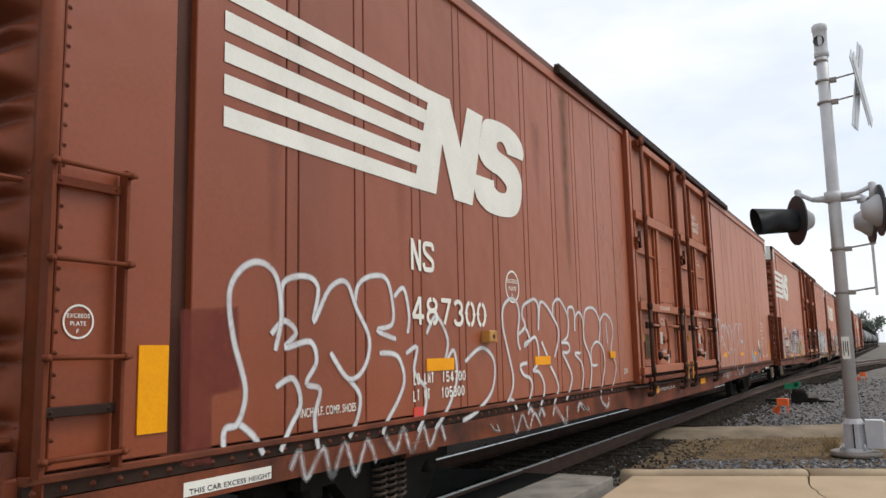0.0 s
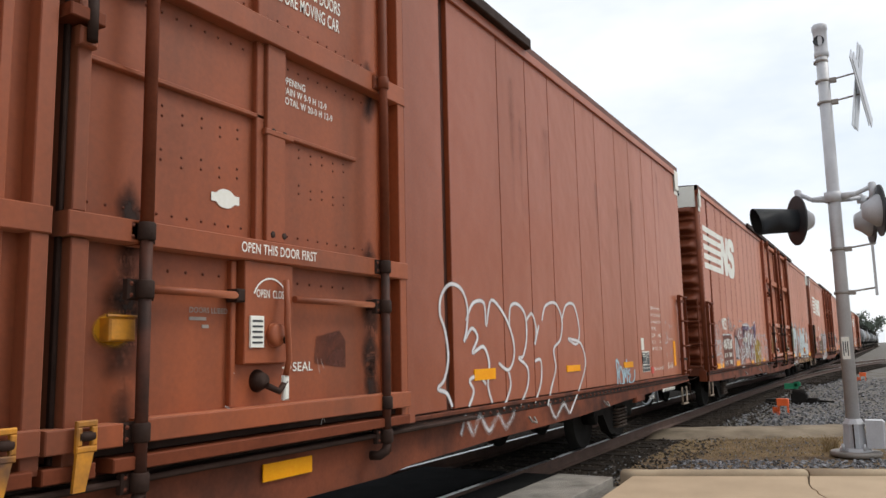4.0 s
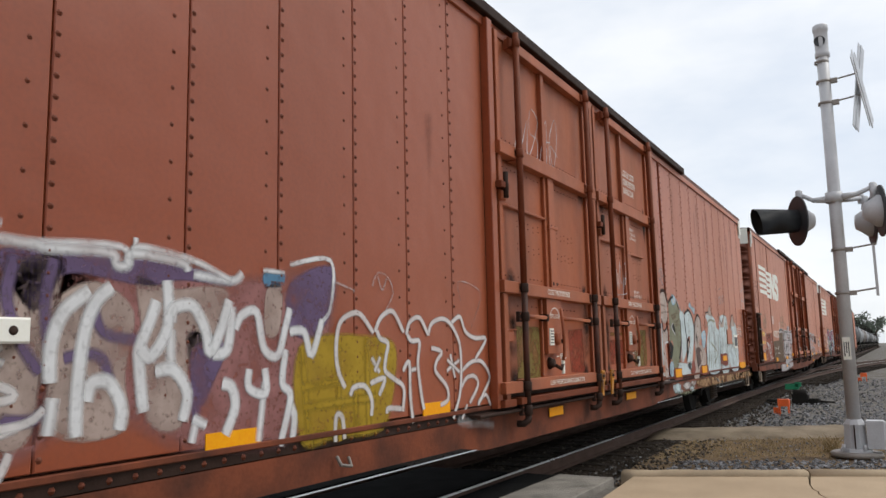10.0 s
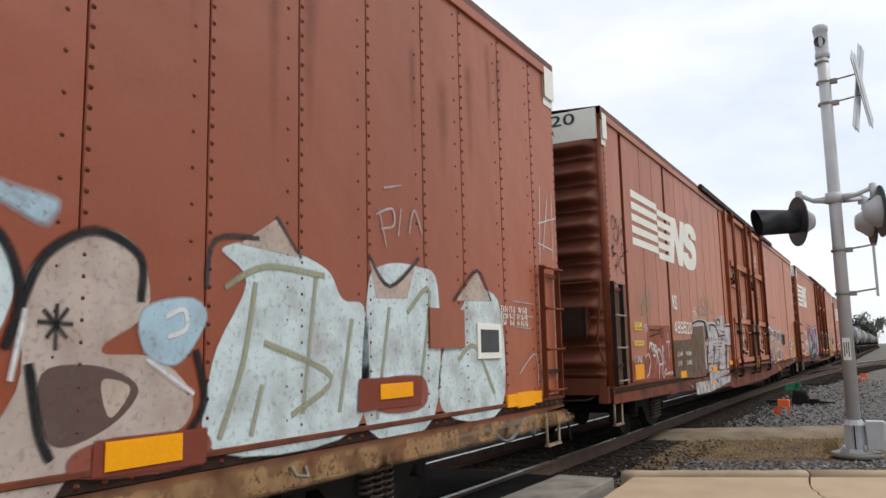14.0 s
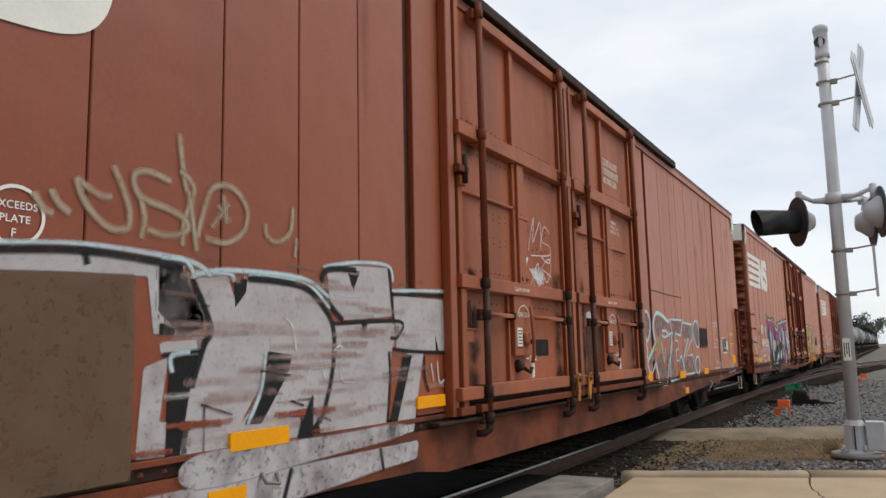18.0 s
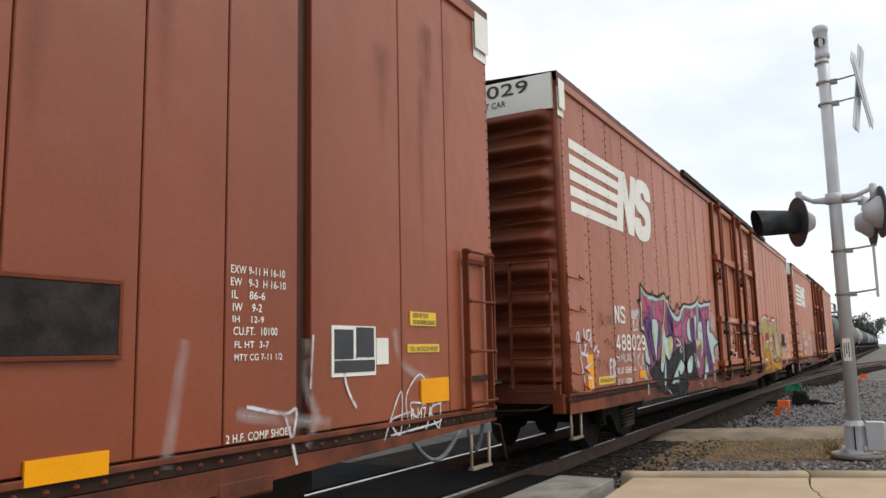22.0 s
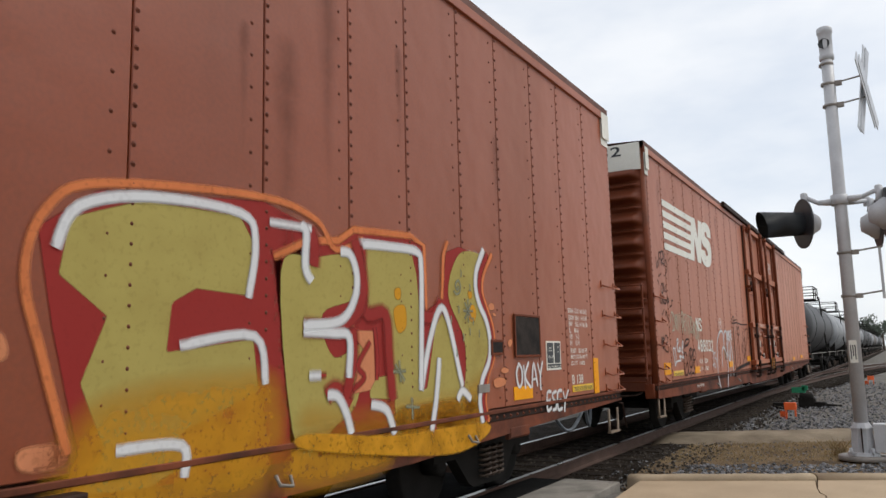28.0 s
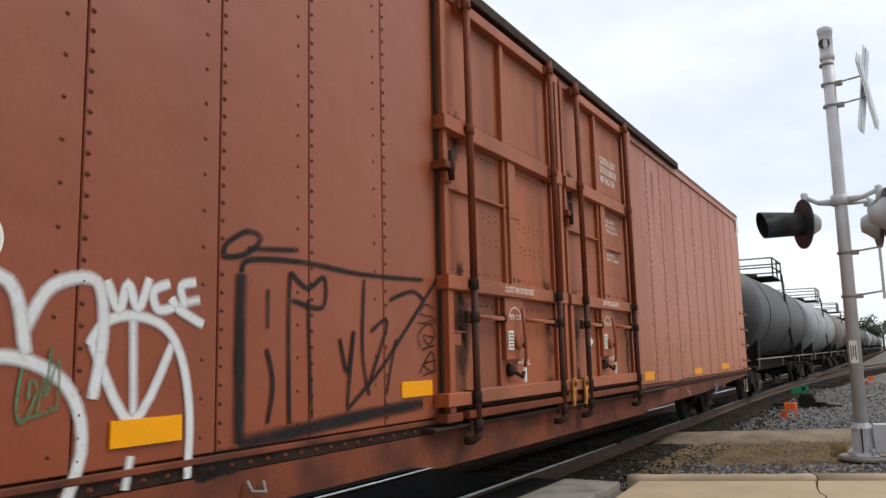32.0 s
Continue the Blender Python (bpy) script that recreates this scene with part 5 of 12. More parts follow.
def tank_car(label, front, mat):
    car = thing("tank_car", None, None, label, "tank car", "tank cars of the freight train")
    mid = 1.44
    bm = bmesh.new()
    lathe(bm, [(0.75, 0.05), (0.80, 0.6), (0.95, 1.0), (1.2, 1.3), (1.6, 1.47), (2.0, 1.5), (16.3, 1.5), (16.7, 1.47), (17.1, 1.3), (17.35, 1.0), (17.5, 0.6), (17.55, 0.05)], "x", 40, (0, mid, 2.72))
    tank = lift(bm, "tank", mat, car)
    for x in (3.6, 9.15, 14.7):
        lift(lathe(bmesh.new(), [(x - 0.05, 1.505), (x - 0.05, 1.52), (x + 0.05, 1.52), (x + 0.05, 1.505)], "x", 40, (0, mid, 2.72), False), "band", mat, tank)
    lift(lathe(bmesh.new(), [(4.1, 0.42), (4.45, 0.42), (4.5, 0.36), (4.55, 0.0)], "z", 18, (9.15, mid, 0), False), "dome", DARK, car)
    lift(box(bmesh.new(), 7.9, mid - 1.15, 4.24, 10.4, mid + 1.15, 4.29), "platform", DARK, car)
    for y in (mid - 1.15, mid + 1.15):
        for z in (4.62, 4.98):
            lift(rod(bmesh.new(), (7.9, y, z), (10.4, y, z), 0.028, 6), "handrail", DARK, car)
        for x in (7.9, 9.15, 10.4):
            lift(rod(bmesh.new(), (x, y, 4.29), (x, y, 4.98), 0.028, 6), "rail_post", DARK, car)
    for x in (7.9, 10.4):
        for z in (4.62, 4.98):
            lift(rod(bmesh.new(), (x, mid - 1.15, z), (x, mid + 1.15, z), 0.028, 6), "handrail", DARK, car)
    bm = bmesh.new()
    for x in (8.9, 9.35):
        rod(bm, (x, mid - 1.52, 1.0), (x, mid - 1.3, 4.42), 0.022, 6)
    for k in range(9):
        rod(bm, (8.9, mid - 1.55 + 0.02 * k, 1.1 + 0.36 * k), (9.35, mid - 1.55 + 0.02 * k, 1.1 + 0.36 * k), 0.016, 6)
    lift(bm, "ladder", DARK, car)
    bm = bmesh.new()
    rod(bm, (0.6, mid - 1.42, 1.22), (17.7, mid - 1.42, 1.22), 0.022, 6)
    for k in range(4):
        x = 0.9 + 16.5 * k / 3
        rod(bm, (x, mid - 1.42, 0.95), (x, mid - 1.42, 1.22), 0.018, 6)
    lift(bm, "side_rail", GALVOLD, car)
    bm = bmesh.new()
    box(bm, 0.2, mid - 0.35, 0.72, 18.1, mid + 0.35, 1.05)
    for x in (0.4, 17.0):
        box(bm, x, mid - 1.40, 0.90, x + 0.9, mid + 1.40, 1.0)
    for x in (2.6, 15.7):
        box(bm, x - 0.25, mid - 1.2, 1.0, x + 0.25, mid + 1.2, 1.9)
    lift(bm, "underframe", DARK, car)
    for x in (2.6, 15.7):
        truck(car, x)
    CARS.append((car, front))


for k in range(13):
    paint, words = ((TANKBLACK, "weathered black tank car with a railed top platform"), (TANKGREY, "dull grey tank car with a railed top platform"), (TANKBROWN, "dusty brown-grey tank car with a railed top platform"), (TANKGREY, "dull grey tank car with a railed top platform"), (TANKBLACK, "weathered black tank car with a railed top platform"))[k % 5]
    tank_car(words, 144.3 + 18.3 * k, paint)

# ---- lettering, reflectors and graffiti on the cars ----
# first car: white outline lettering
emblem(A, 1.2, 4.78, 2.98, 1.02)
initials(A, 3.4, 2.24, 0.38, 0.28)
numerals(A, '487300', 3.40, 1.76, 0.26, 1.46, 0.16, 9)
numerals(A, 'LD LMT', 3.41, 1.250, 0.101, 0.35, 0.17, layer=3)
numerals(A, '154700', 3.89, 1.250, 0.101, 0.47, 0.17, 10, layer=3)
numerals(A, 'LT WT', 3.40, 1.110, 0.101, 0.29, 0.17, layer=3)
numerals(A, '105300', 3.87, 1.110, 0.101, 0.46, 0.17, 10, layer=3)
letters(A, '2 INCH H.F. COMP. SHOES', 1.9, 1.1, 0.06, WHITE, 0.69)
letters(A, 'THIS CAR EXCESS HEIGHT', 0.98, 0.75, 0.03, BLACK, 0.67, layer=4)
plate(A, 'notice_plate', WHITE, 0.94, 0.74, 1.66, 0.82)
plate(A, 'reflector', ORANGE, 0.61, 1.12, 0.81, 1.6)
plate(A, 'reflector', ORANGE, 3.64, 1.36, 4.13, 1.47)
plate(A, 'reflector', ORANGE, 6.05, 1.35, 6.51, 1.45)
plate(A, 'notice_plate', RED, 3.41, 0.96, 3.57, 1.06)
plate(A, 'reflector', ORANGE, 8.77, 1.38, 9.01, 1.48, y=-0.02)
plate(A, 'reflector', ORANGE, 10.92, 0.74, 11.38, 0.85, y=-0.02)
plate(A, 'reflector', ORANGE, 14.80, 0.73, 15.28, 0.84, y=-0.02)
letters(A, '25K', 9.46, 1.13, 0.08, WHITE, 0.22)
letters(A, 'CLEAR THRESHOLD BEFORE CLOSING DOOR', 11.39, 0.76, 0.05, WHITE, 1.21, layer=2)
strokes(A, SPRAY_WHITE, 0.05,
        [(1.24, 0.98), (1.25, 1.09), (1.36, 1.12), (1.42, 1.32), (1.31, 1.64), (1.27, 1.92), (1.37, 2.08), (1.54, 2.14), (1.7, 2.05), (1.75, 1.79), (1.69, 1.56)],
        [(1.36, 1.12), (1.5, 1.02), (1.59, 0.9)],
        [(1.75, 1.79), (1.77, 2.02), (2.01, 2.08), (2.14, 2.0), (2.09, 1.76), (2.27, 2.01), (2.47, 2.07), (2.6, 1.88), (2.77, 1.64), (2.7, 1.42), (2.5, 1.34), (2.28, 1.54)],
        [(1.65, 1.67), (1.78, 1.76), (1.9, 1.68), (1.79, 1.58), (2.05, 1.62), (2.12, 1.48), (2.01, 1.33), (2.16, 1.28), (2.1, 1.09), (2.14, 0.87)],
        [(1.7, 1.32), (1.87, 1.37), (1.95, 1.2), (1.84, 1.04), (1.75, 0.9)],
        [(2.58, 1.9), (2.63, 2.06), (2.8, 2.14), (3.02, 2.13), (3.11, 1.92), (3.09, 1.76), (2.88, 1.71), (3.15, 1.64)],
        [(2.5, 1.34), (2.64, 1.21), (2.61, 1.05), (2.5, 0.91)])
strokes(A, SPRAY_WHITE, 0.05,
        [(2.91, 1.53), (3.17, 1.5), (3.27, 1.31), (3.17, 1.14), (3.01, 0.99), (2.94, 0.89)],
        [(3.13, 1.99), (3.28, 2.07), (3.36, 1.84), (3.33, 1.69)],
        [(3.3, 1.52), (3.48, 1.57), (3.43, 1.36), (3.62, 1.2), (3.57, 0.97), (3.47, 0.86)],
        [(3.64, 1.69), (3.82, 1.85), (4.02, 1.64), (3.97, 1.44), (4.13, 1.54), (4.18, 1.28), (4.01, 1.03), (3.76, 0.85)],
        [(4.35, 1.43), (4.71, 1.56), (4.98, 1.42), (4.92, 1.13), (4.56, 0.94), (4.27, 0.88)])
strokes(A, SPRAY_WHITE, 0.05,
        [(5.26, 0.98), (5.32, 1.02), (5.41, 1.12), (5.43, 1.25), (5.37, 1.41), (5.27, 1.63), (5.21, 1.79), (5.22, 1.96), (5.32, 2.05), (5.47, 2.09), (5.6, 2.03), (5.64, 1.9), (5.59, 1.72), (5.59, 1.61), (5.64, 1.53)],
        [(5.32, 1.02), (5.43, 0.98), (5.5, 0.89)],
        [(5.58, 1.69), (5.79, 1.79), (5.72, 1.91), (5.76, 2.02), (5.93, 2.08), (6.08, 2.11), (6.19, 2.03), (6.17, 1.75), (6.22, 2.0), (6.28, 2.09), (6.44, 2.05), (6.64, 1.92), (6.8, 1.78), (6.79, 1.64), (6.64, 1.43)],
        [(5.79, 1.79), (5.88, 1.7), (5.9, 1.63), (5.76, 1.57), (5.78, 1.6), (5.9, 1.63), (6.07, 1.67), (6.15, 1.54), (6.13, 1.38), (5.97, 1.29)],
        [(5.82, 1.38), (5.67, 1.37), (5.63, 1.33), (5.72, 1.25), (5.88, 1.21), (5.94, 1.12), (5.87, 1.01), (5.79, 0.9)],
        [(5.97, 1.29), (6.14, 1.27), (6.27, 1.16), (6.28, 1.02), (6.16, 0.89)], layer=2)
strokes(A, SPRAY_WHITE, 0.05,
        [(6.26, 1.62), (6.33, 1.54), (6.42, 1.45)],
        [(6.5, 1.33), (6.67, 1.18), (6.73, 1.04), (6.57, 0.88)],
        [(6.64, 1.92), (6.66, 2.07), (6.84, 2.15), (7.03, 2.06), (7.16, 1.91), (7.13, 1.72), (7.02, 1.64), (6.89, 1.61), (7.11, 1.6), (7.17, 1.52), (7.06, 1.48), (6.92, 1.48), (7.09, 1.33), (7.21, 1.18), (7.13, 1.03), (6.98, 0.9)],
        [(7.16, 1.95), (7.18, 2.05), (7.34, 2.06), (7.4, 1.96), (7.39, 1.76), (7.4, 1.92), (7.57, 2.01), (7.71, 1.9), (7.73, 1.64), (7.93, 1.42), (7.97, 1.21), (7.86, 0.96)],
        [(7.58, 1.47), (7.35, 1.46), (7.58, 1.35), (7.65, 1.18), (7.53, 0.95)],
        [(7.74, 1.83), (7.81, 2.03), (8.08, 2.09), (8.32, 2.01), (8.41, 1.83), (8.34, 1.62)], layer=2)
strokes(A, SPRAY_WHITE, 0.045,
        [(8.24, 1.3), (8.01, 1.31), (8.0, 1.51), (8.24, 1.62), (8.49, 1.53), (8.56, 1.31), (8.41, 1.04), (8.32, 0.92)],
        [(8.41, 1.9), (8.63, 2.02), (8.91, 1.94), (9.0, 1.75), (8.87, 1.5), (9.07, 1.29), (8.99, 1.1), (8.8, 0.92)],
        [(8.69, 1.91), (8.72, 1.59)], layer=2)
strokes(A, SPRAY_WHITE, 0.08,
        [(5.75, 0.82), (5.81, 0.88), (5.89, 0.83)],
        [(6.05, 0.77), (6.13, 0.85), (6.23, 0.76)],
        [(6.47, 0.74), (6.55, 0.84), (6.7, 0.75), (6.9, 0.63), (6.95, 0.83)],
        [(7.31, 0.73), (7.41, 0.83), (7.56, 0.73)],
        [(8.24, 0.88), (8.32, 0.78), (8.53, 0.71), (8.62, 0.84)], layer=14, worn=0.5, dense=0.4)
strokes(A, SPRAY_WHITE, 0.06,
        [(1.82, 0.77), (1.92, 0.88), (1.99, 0.69), (2.17, 0.87), (2.27, 0.66), (2.42, 0.88), (2.55, 0.64), (2.7, 0.87), (2.82, 0.69)],
        [(2.94, 0.89), (3.09, 0.74), (3.21, 0.91), (3.34, 0.71), (3.52, 0.9), (3.63, 0.72), (3.8, 0.9), (3.9, 0.74)],
        [(5.33, 0.85), (5.43, 0.66), (5.59, 0.83), (5.76, 0.66), (5.92, 0.82), (6.11, 0.66)], worn=0.6, layer=14, dense=0.4)
strokes(A, SPRAY_WHITE, 0.045,
        [(17.32, 1.02), (17.22, 1.15), (17.06, 1.2), (17.18, 1.28), (17.26, 1.48), (17.21, 1.72), (17.12, 1.88), (17.16, 2.05), (17.33, 2.16), (17.55, 2.12), (17.66, 1.95), (17.63, 1.73), (17.57, 1.62)],
        [(17.62, 1.82), (17.78, 2.0), (18.02, 2.01), (18.06, 1.78), (18.19, 2.05), (18.51, 1.89), (18.7, 1.64), (18.7, 1.44), (18.55, 1.32), (18.32, 1.4)],
        [(17.57, 1.62), (17.74, 1.75), (17.86, 1.66), (17.74, 1.51), (17.98, 1.57), (18.1, 1.41), (18.06, 1.18), (18.15, 1.0)],
        [(17.64, 1.0), (17.75, 1.14), (17.67, 1.25), (17.88, 1.28), (18.02, 1.19)],
        [(18.55, 1.32), (18.6, 1.15), (18.41, 0.93)],
        [(18.61, 1.79), (18.66, 2.0), (18.86, 2.03), (19.05, 1.91), (19.06, 1.65), (18.95, 1.46), (18.83, 1.44), (19.06, 1.33), (19.05, 1.13), (18.84, 0.94)])
strokes(A, SPRAY_WHITE, 0.045,
        [(19.07, 1.86), (19.24, 1.94), (19.35, 1.76), (19.29, 1.59), (19.43, 1.81)],
        [(19.53, 1.87), (19.66, 2.05), (19.99, 2.09), (20.18, 1.89), (20.1, 1.65), (19.87, 1.53), (19.91, 1.3), (19.75, 1.08), (19.61, 0.87)],
        [(19.28, 1.4), (19.45, 1.4), (19.44, 1.16), (19.24, 0.93)],
        [(20.18, 1.89), (20.34, 2.08), (20.64, 2.09), (20.8, 1.78), (20.68, 1.59), (20.38, 1.65), (20.49, 1.65), (20.84, 1.59), (20.98, 1.33), (20.72, 1.03), (20.33, 0.73)])
strokes(A, SPRAY_WHITE, 0.08,
        [(17.43, 0.75), (17.53, 0.9), (17.68, 0.74), (17.82, 0.89), (18.02, 0.74), (18.23, 0.87), (18.41, 0.74), (18.64, 0.88)],
        [(19.61, 0.9), (19.79, 0.72), (20.06, 0.86), (20.26, 0.73)], worn=0.6, layer=14, dense=0.4)
plate(A, 'reflector', ORANGE, 17.77, 1.24, 18.24, 1.35)
plate(A, 'reflector', ORANGE, 20.29, 1.24, 20.77, 1.32)
plate(A, 'reflector', ORANGE, 22.72, 1.22, 23.2, 1.31)
strokes(A, SPRAY_BLUE, 0.06,
        [(22.36, 0.99), (22.36, 1.17), (22.33, 1.34), (22.45, 1.29), (22.42, 1.17), (22.37, 1.15), (22.46, 1.07)],
        [(22.49, 0.99), (22.46, 1.13), (22.53, 1.24), (22.63, 1.14), (22.63, 0.99), (22.55, 0.98)],
        [(22.67, 0.95), (22.7, 1.21), (22.76, 1.08), (22.85, 1.34), (22.84, 0.99)],
        [(23.0, 1.19), (22.9, 1.14), (23.02, 1.1), (22.93, 1.02), (23.09, 0.97), (23.25, 1.06), (23.26, 1.18)])
letters(A, 'EXW 9-11  H 16-10', 24.42, 2.18, 0.05, WHITE, 0.61)
letters(A, 'EW  9-3  H 16-10', 24.42, 2.06, 0.05, WHITE, 0.61)
letters(A, 'IL   86-6  IH 12-9', 24.43, 1.94, 0.06, WHITE, 0.6)
letters(A, 'IW  9-2', 24.43, 1.82, 0.06, WHITE, 0.28)
letters(A, 'CU FT       10000', 24.43, 1.7, 0.06, WHITE, 0.6)
letters(A, 'FL HT         3-6', 24.43, 1.59, 0.05, WHITE, 0.6)
letters(A, 'MTY CG    5-11', 24.43, 1.47, 0.06, WHITE, 0.6)
letters(A, 'B-116', 25.44, 1.13, 0.11, WHITE, 0.35)
letters(A, '2 INCH H.F. COMP. SHOES', 24.44, 1.13, 0.05, WHITE, 0.67)
letters(A, 'THIS CAR EXCESS HEIGHT', 24.98, 0.72, 0.06, BLACK, 0.79, layer=5)
strokes(A, SPRAY_WHITE, 0.03,
        [(12.35, 1.64), (12.4, 1.45)], worn=0.8)
plate(A, 'notice_plate', WHITE, 24.95, 0.74, 25.81, 0.79, layer=2)
plate(A, 'reflector', ORANGE, 25.92, 1.17, 26.07, 1.63)
plate(A, 'notice_plate', WHITE, 23.73, 1.48, 23.88, 1.68)
plate(A, 'stencil_panel', WHITE, 23.75, 1.12, 24.18, 1.46)
plate(A, 'stencil_panel', BLACK, 23.75, 1.25, 23.97, 1.44, layer=3)
plate(A, 'stencil_panel', BLACK, 24.01, 1.24, 24.16, 1.44, layer=3)
plate(A, 'stencil_panel', BLACK, 23.76, 1.13, 24.18, 1.23, layer=3)
letters(A, 'BPL 123 FT', 23.76, 1.27, 0.03, WHITE, 0.16, layer=6)
letters(A, 'LUB\nNO', 24.04, 1.34, 0.04, WHITE, 0.08, layer=6)
letters(A, 'BLT-3-68 REBLT-11-93', 23.76, 1.17, 0.03, WHITE, 0.41, layer=6)
plate(A, 'print_bar', WHITE, 23.75, 1.4, 23.88, 1.42, layer=5)
plate(A, 'print_bar', WHITE, 23.75, 1.37, 23.91, 1.38, layer=5)
plate(A, 'notice_plate', RED, 24.29, 1.08, 24.43, 1.19)
letters(A, 'PULL HERE', 23.98, 0.67, 0.06, WHITE, 0.32, layer=14)
fill(A, SPRAY_PRIMER, [(0.88, 1.81), (1.36, 1.85), (1.39, 1.32), (1.15, 1.29), (1.16, 0.89), (0.91, 0.91)], layer=0, worn=0.2, rim=0.02, dense=0.3, corners=True)
strokes(A, SPRAY_WHITE, 0.014,
        [(25.39, 1.97), (25.48, 1.98)],
        [(25.43, 2.01), (25.43, 1.92)],
        [(25.66, 1.92), (25.75, 1.93)],
        [(25.71, 1.96), (25.7, 1.86)],
        [(25.82, 1.9), (25.9, 1.92)],
        [(25.86, 1.96), (25.86, 1.87)],
        [(25.33, 1.8), (25.42, 1.77), (25.51, 1.8), (25.49, 1.68), (25.43, 1.76)],
        [(25.46, 1.66), (25.54, 1.69), (25.53, 1.62), (25.47, 1.61), (25.46, 1.66)],
        [(25.33, 1.58), (25.38, 1.66), (25.42, 1.58), (25.34, 1.61)],
        [(25.68, 1.41), (25.79, 1.44)],
        [(25.76, 1.5), (25.71, 1.33)],
        [(25.72, 1.43), (25.77, 1.35)],
        [(25.4, 1.43), (25.39, 1.32)],
        [(25.37, 1.4), (25.41, 1.37)],
        [(25.21, 1.74), (25.23, 1.86)],
        [(25.3, 1.57), (25.37, 1.59), (25.36, 1.51)], worn=0.3)
letters(A, 'Lampo and I\\npractice swinging\\neach others lead', 25.58, 1.66, 0.02, WHITE, 0.31, layer=2)
# second car
emblem(B, 0.31, 4.22, 3.33, 1.04)
initials(B, 1.99, 1.92, 0.52, 0.29)
fill(B, PATCHBROWN, [(1.91, 1.79), (3.04, 1.79), (3.26, 1.68), (3.3, 1.27), (3.27, 0.91), (2.0, 0.95)], layer=0, worn=0.05, corners=True)
strokes(B, SPRAY_WHITE, 0.05,
        [(1.91, 1.79), (2.41, 1.8), (3.04, 1.8), (3.25, 1.73), (3.32, 1.49), (3.29, 0.98)], worn=0.5, layer=2)
numerals(B, '487588', 2.0, 1.42, 0.27, 1.19, 0.21, 14)
numerals(B, 'LD LMT', 2.04, 1.225, 0.12, 0.46, 0.19)
numerals(B, '152600', 2.63, 1.235, 0.12, 0.46, 0.19, 14)
numerals(B, 'LT WT', 2.04, 1.035, 0.12, 0.39, 0.19)
numerals(B, '110400', 2.63, 1.045, 0.12, 0.44, 0.19, 14)
plate(B, 'reflector', ORANGE, 1.04, 0.96, 1.86, 1.1)
plate(B, 'reflector', ORANGE, 3.72, 0.97, 4.23, 1.11)
plate(B, 'reflector', ORANGE, 6.28, 0.97, 6.74, 1.08)
fill(B, SPRAY_WHITE, [(2.79, 1.85), (2.8, 2.27), (2.94, 2.32), (3.06, 2.08), (3.04, 1.84)], layer=1, worn=0.5, rim=0.16, dense=0.3)
fill(B, SPRAY_WHITE, [(3.11, 1.93), (3.06, 2.23), (3.21, 2.2), (3.35, 2.1), (3.42, 1.87)], layer=1, worn=0.5, rim=0.16, dense=0.3)
fill(B, SPRAY_WHITE, [(2.78, 1.83), (2.83, 2.06), (3.24, 2.02), (3.36, 1.85)], layer=1, worn=0.6, rim=0.2, dense=0.3)
fill(B, SPRAY_OLIVE, [(2.09, 1.8), (2.12, 1.94), (2.25, 1.93), (2.35, 1.81)], layer=1, worn=0.5, rim=0.15, dense=0.15)
strokes(B, SPRAY_WHITE, 0.035,
        [(2.16, 2.16), (2.51, 2.17), (2.57, 2.12), (2.52, 2.03), (2.55, 1.85)],
        [(1.98, 2.19), (2.14, 2.13)], layer=2, worn=0.5)
strokes(B, SPRAY_WHITE, 0.1,
        [(9.32, 0.91), (9.55, 0.85), (9.82, 0.84), (10.06, 0.78)], layer=14, worn=0.7, dense=0.22)
plate(B, 'reflector', ORANGE, 11.54, 0.75, 11.97, 0.85, y=-0.02)
plate(B, 'reflector', ORANGE, 14.62, 0.75, 15.11, 0.85, y=-0.02)
plate(B, 'reflector', ORANGE, 8.74, 0.95, 9.21, 1.09)
tag(B, SPRAY_WHITE, 10.75, 3.66, 12.06, 4.41, 4, 0.03, 15, y=-0.046, worn=0.5)
tag(B, SPRAY_WHITE, 14.09, 2.34, 14.82, 2.87, 4, 0.03, 16, y=-0.046, worn=0.6)
# second car, behind the doors
fill(B, SPRAY_PALE, [(17.9, 0.7), (18.27, 0.72), (18.29, 0.66), (17.93, 0.65)], layer=12, worn=0.3)
fill(B, SPRAY_PALE, [(18.92, 0.72), (19.27, 0.74), (19.27, 0.63), (18.96, 0.64)], layer=12, worn=0.2)
fill(B, SPRAY_OCHRE, [(19.8, 0.87), (23.06, 0.87), (26.62, 0.81), (26.59, 0.63), (23.04, 0.63), (19.9, 0.66)], layer=12, worn=0.6, rim=0.05, dense=0.6)
fill(B, SPRAY_GREENGREY, [(17.52, 0.71), (18.88, 0.68), (19.44, 0.68), (19.44, 0.63), (18.53, 0.59), (17.52, 0.68)], layer=12, worn=0.5, rim=0.04, dense=0.5)
fill(B, BROWNPATCH, [(17.72, 1.13), (18.35, 1.13), (18.36, 0.89), (17.73, 0.9)], layer=9, worn=0.05, corners=True)
fill(B, BROWNPATCH, [(20.11, 1.13), (20.88, 1.13), (20.87, 0.91), (20.1, 0.93)], layer=9, worn=0.05, corners=True)
fill(B, BROWNPATCH, [(22.38, 1.35), (23.31, 1.34), (23.28, 1.08), (22.36, 1.09)], layer=9, worn=0.05, corners=True)
plate(B, 'reflector', ORANGE, 17.81, 0.96, 18.29, 1.11, layer=10)
plate(B, 'reflector', ORANGE, 20.18, 0.96, 20.68, 1.11, layer=10)
plate(B, 'reflector', ORANGE, 22.66, 1.17, 23.14, 1.29, layer=10)
plate(B, 'reflector', ORANGE, 25.0, 0.94, 25.92, 1.07, layer=10)
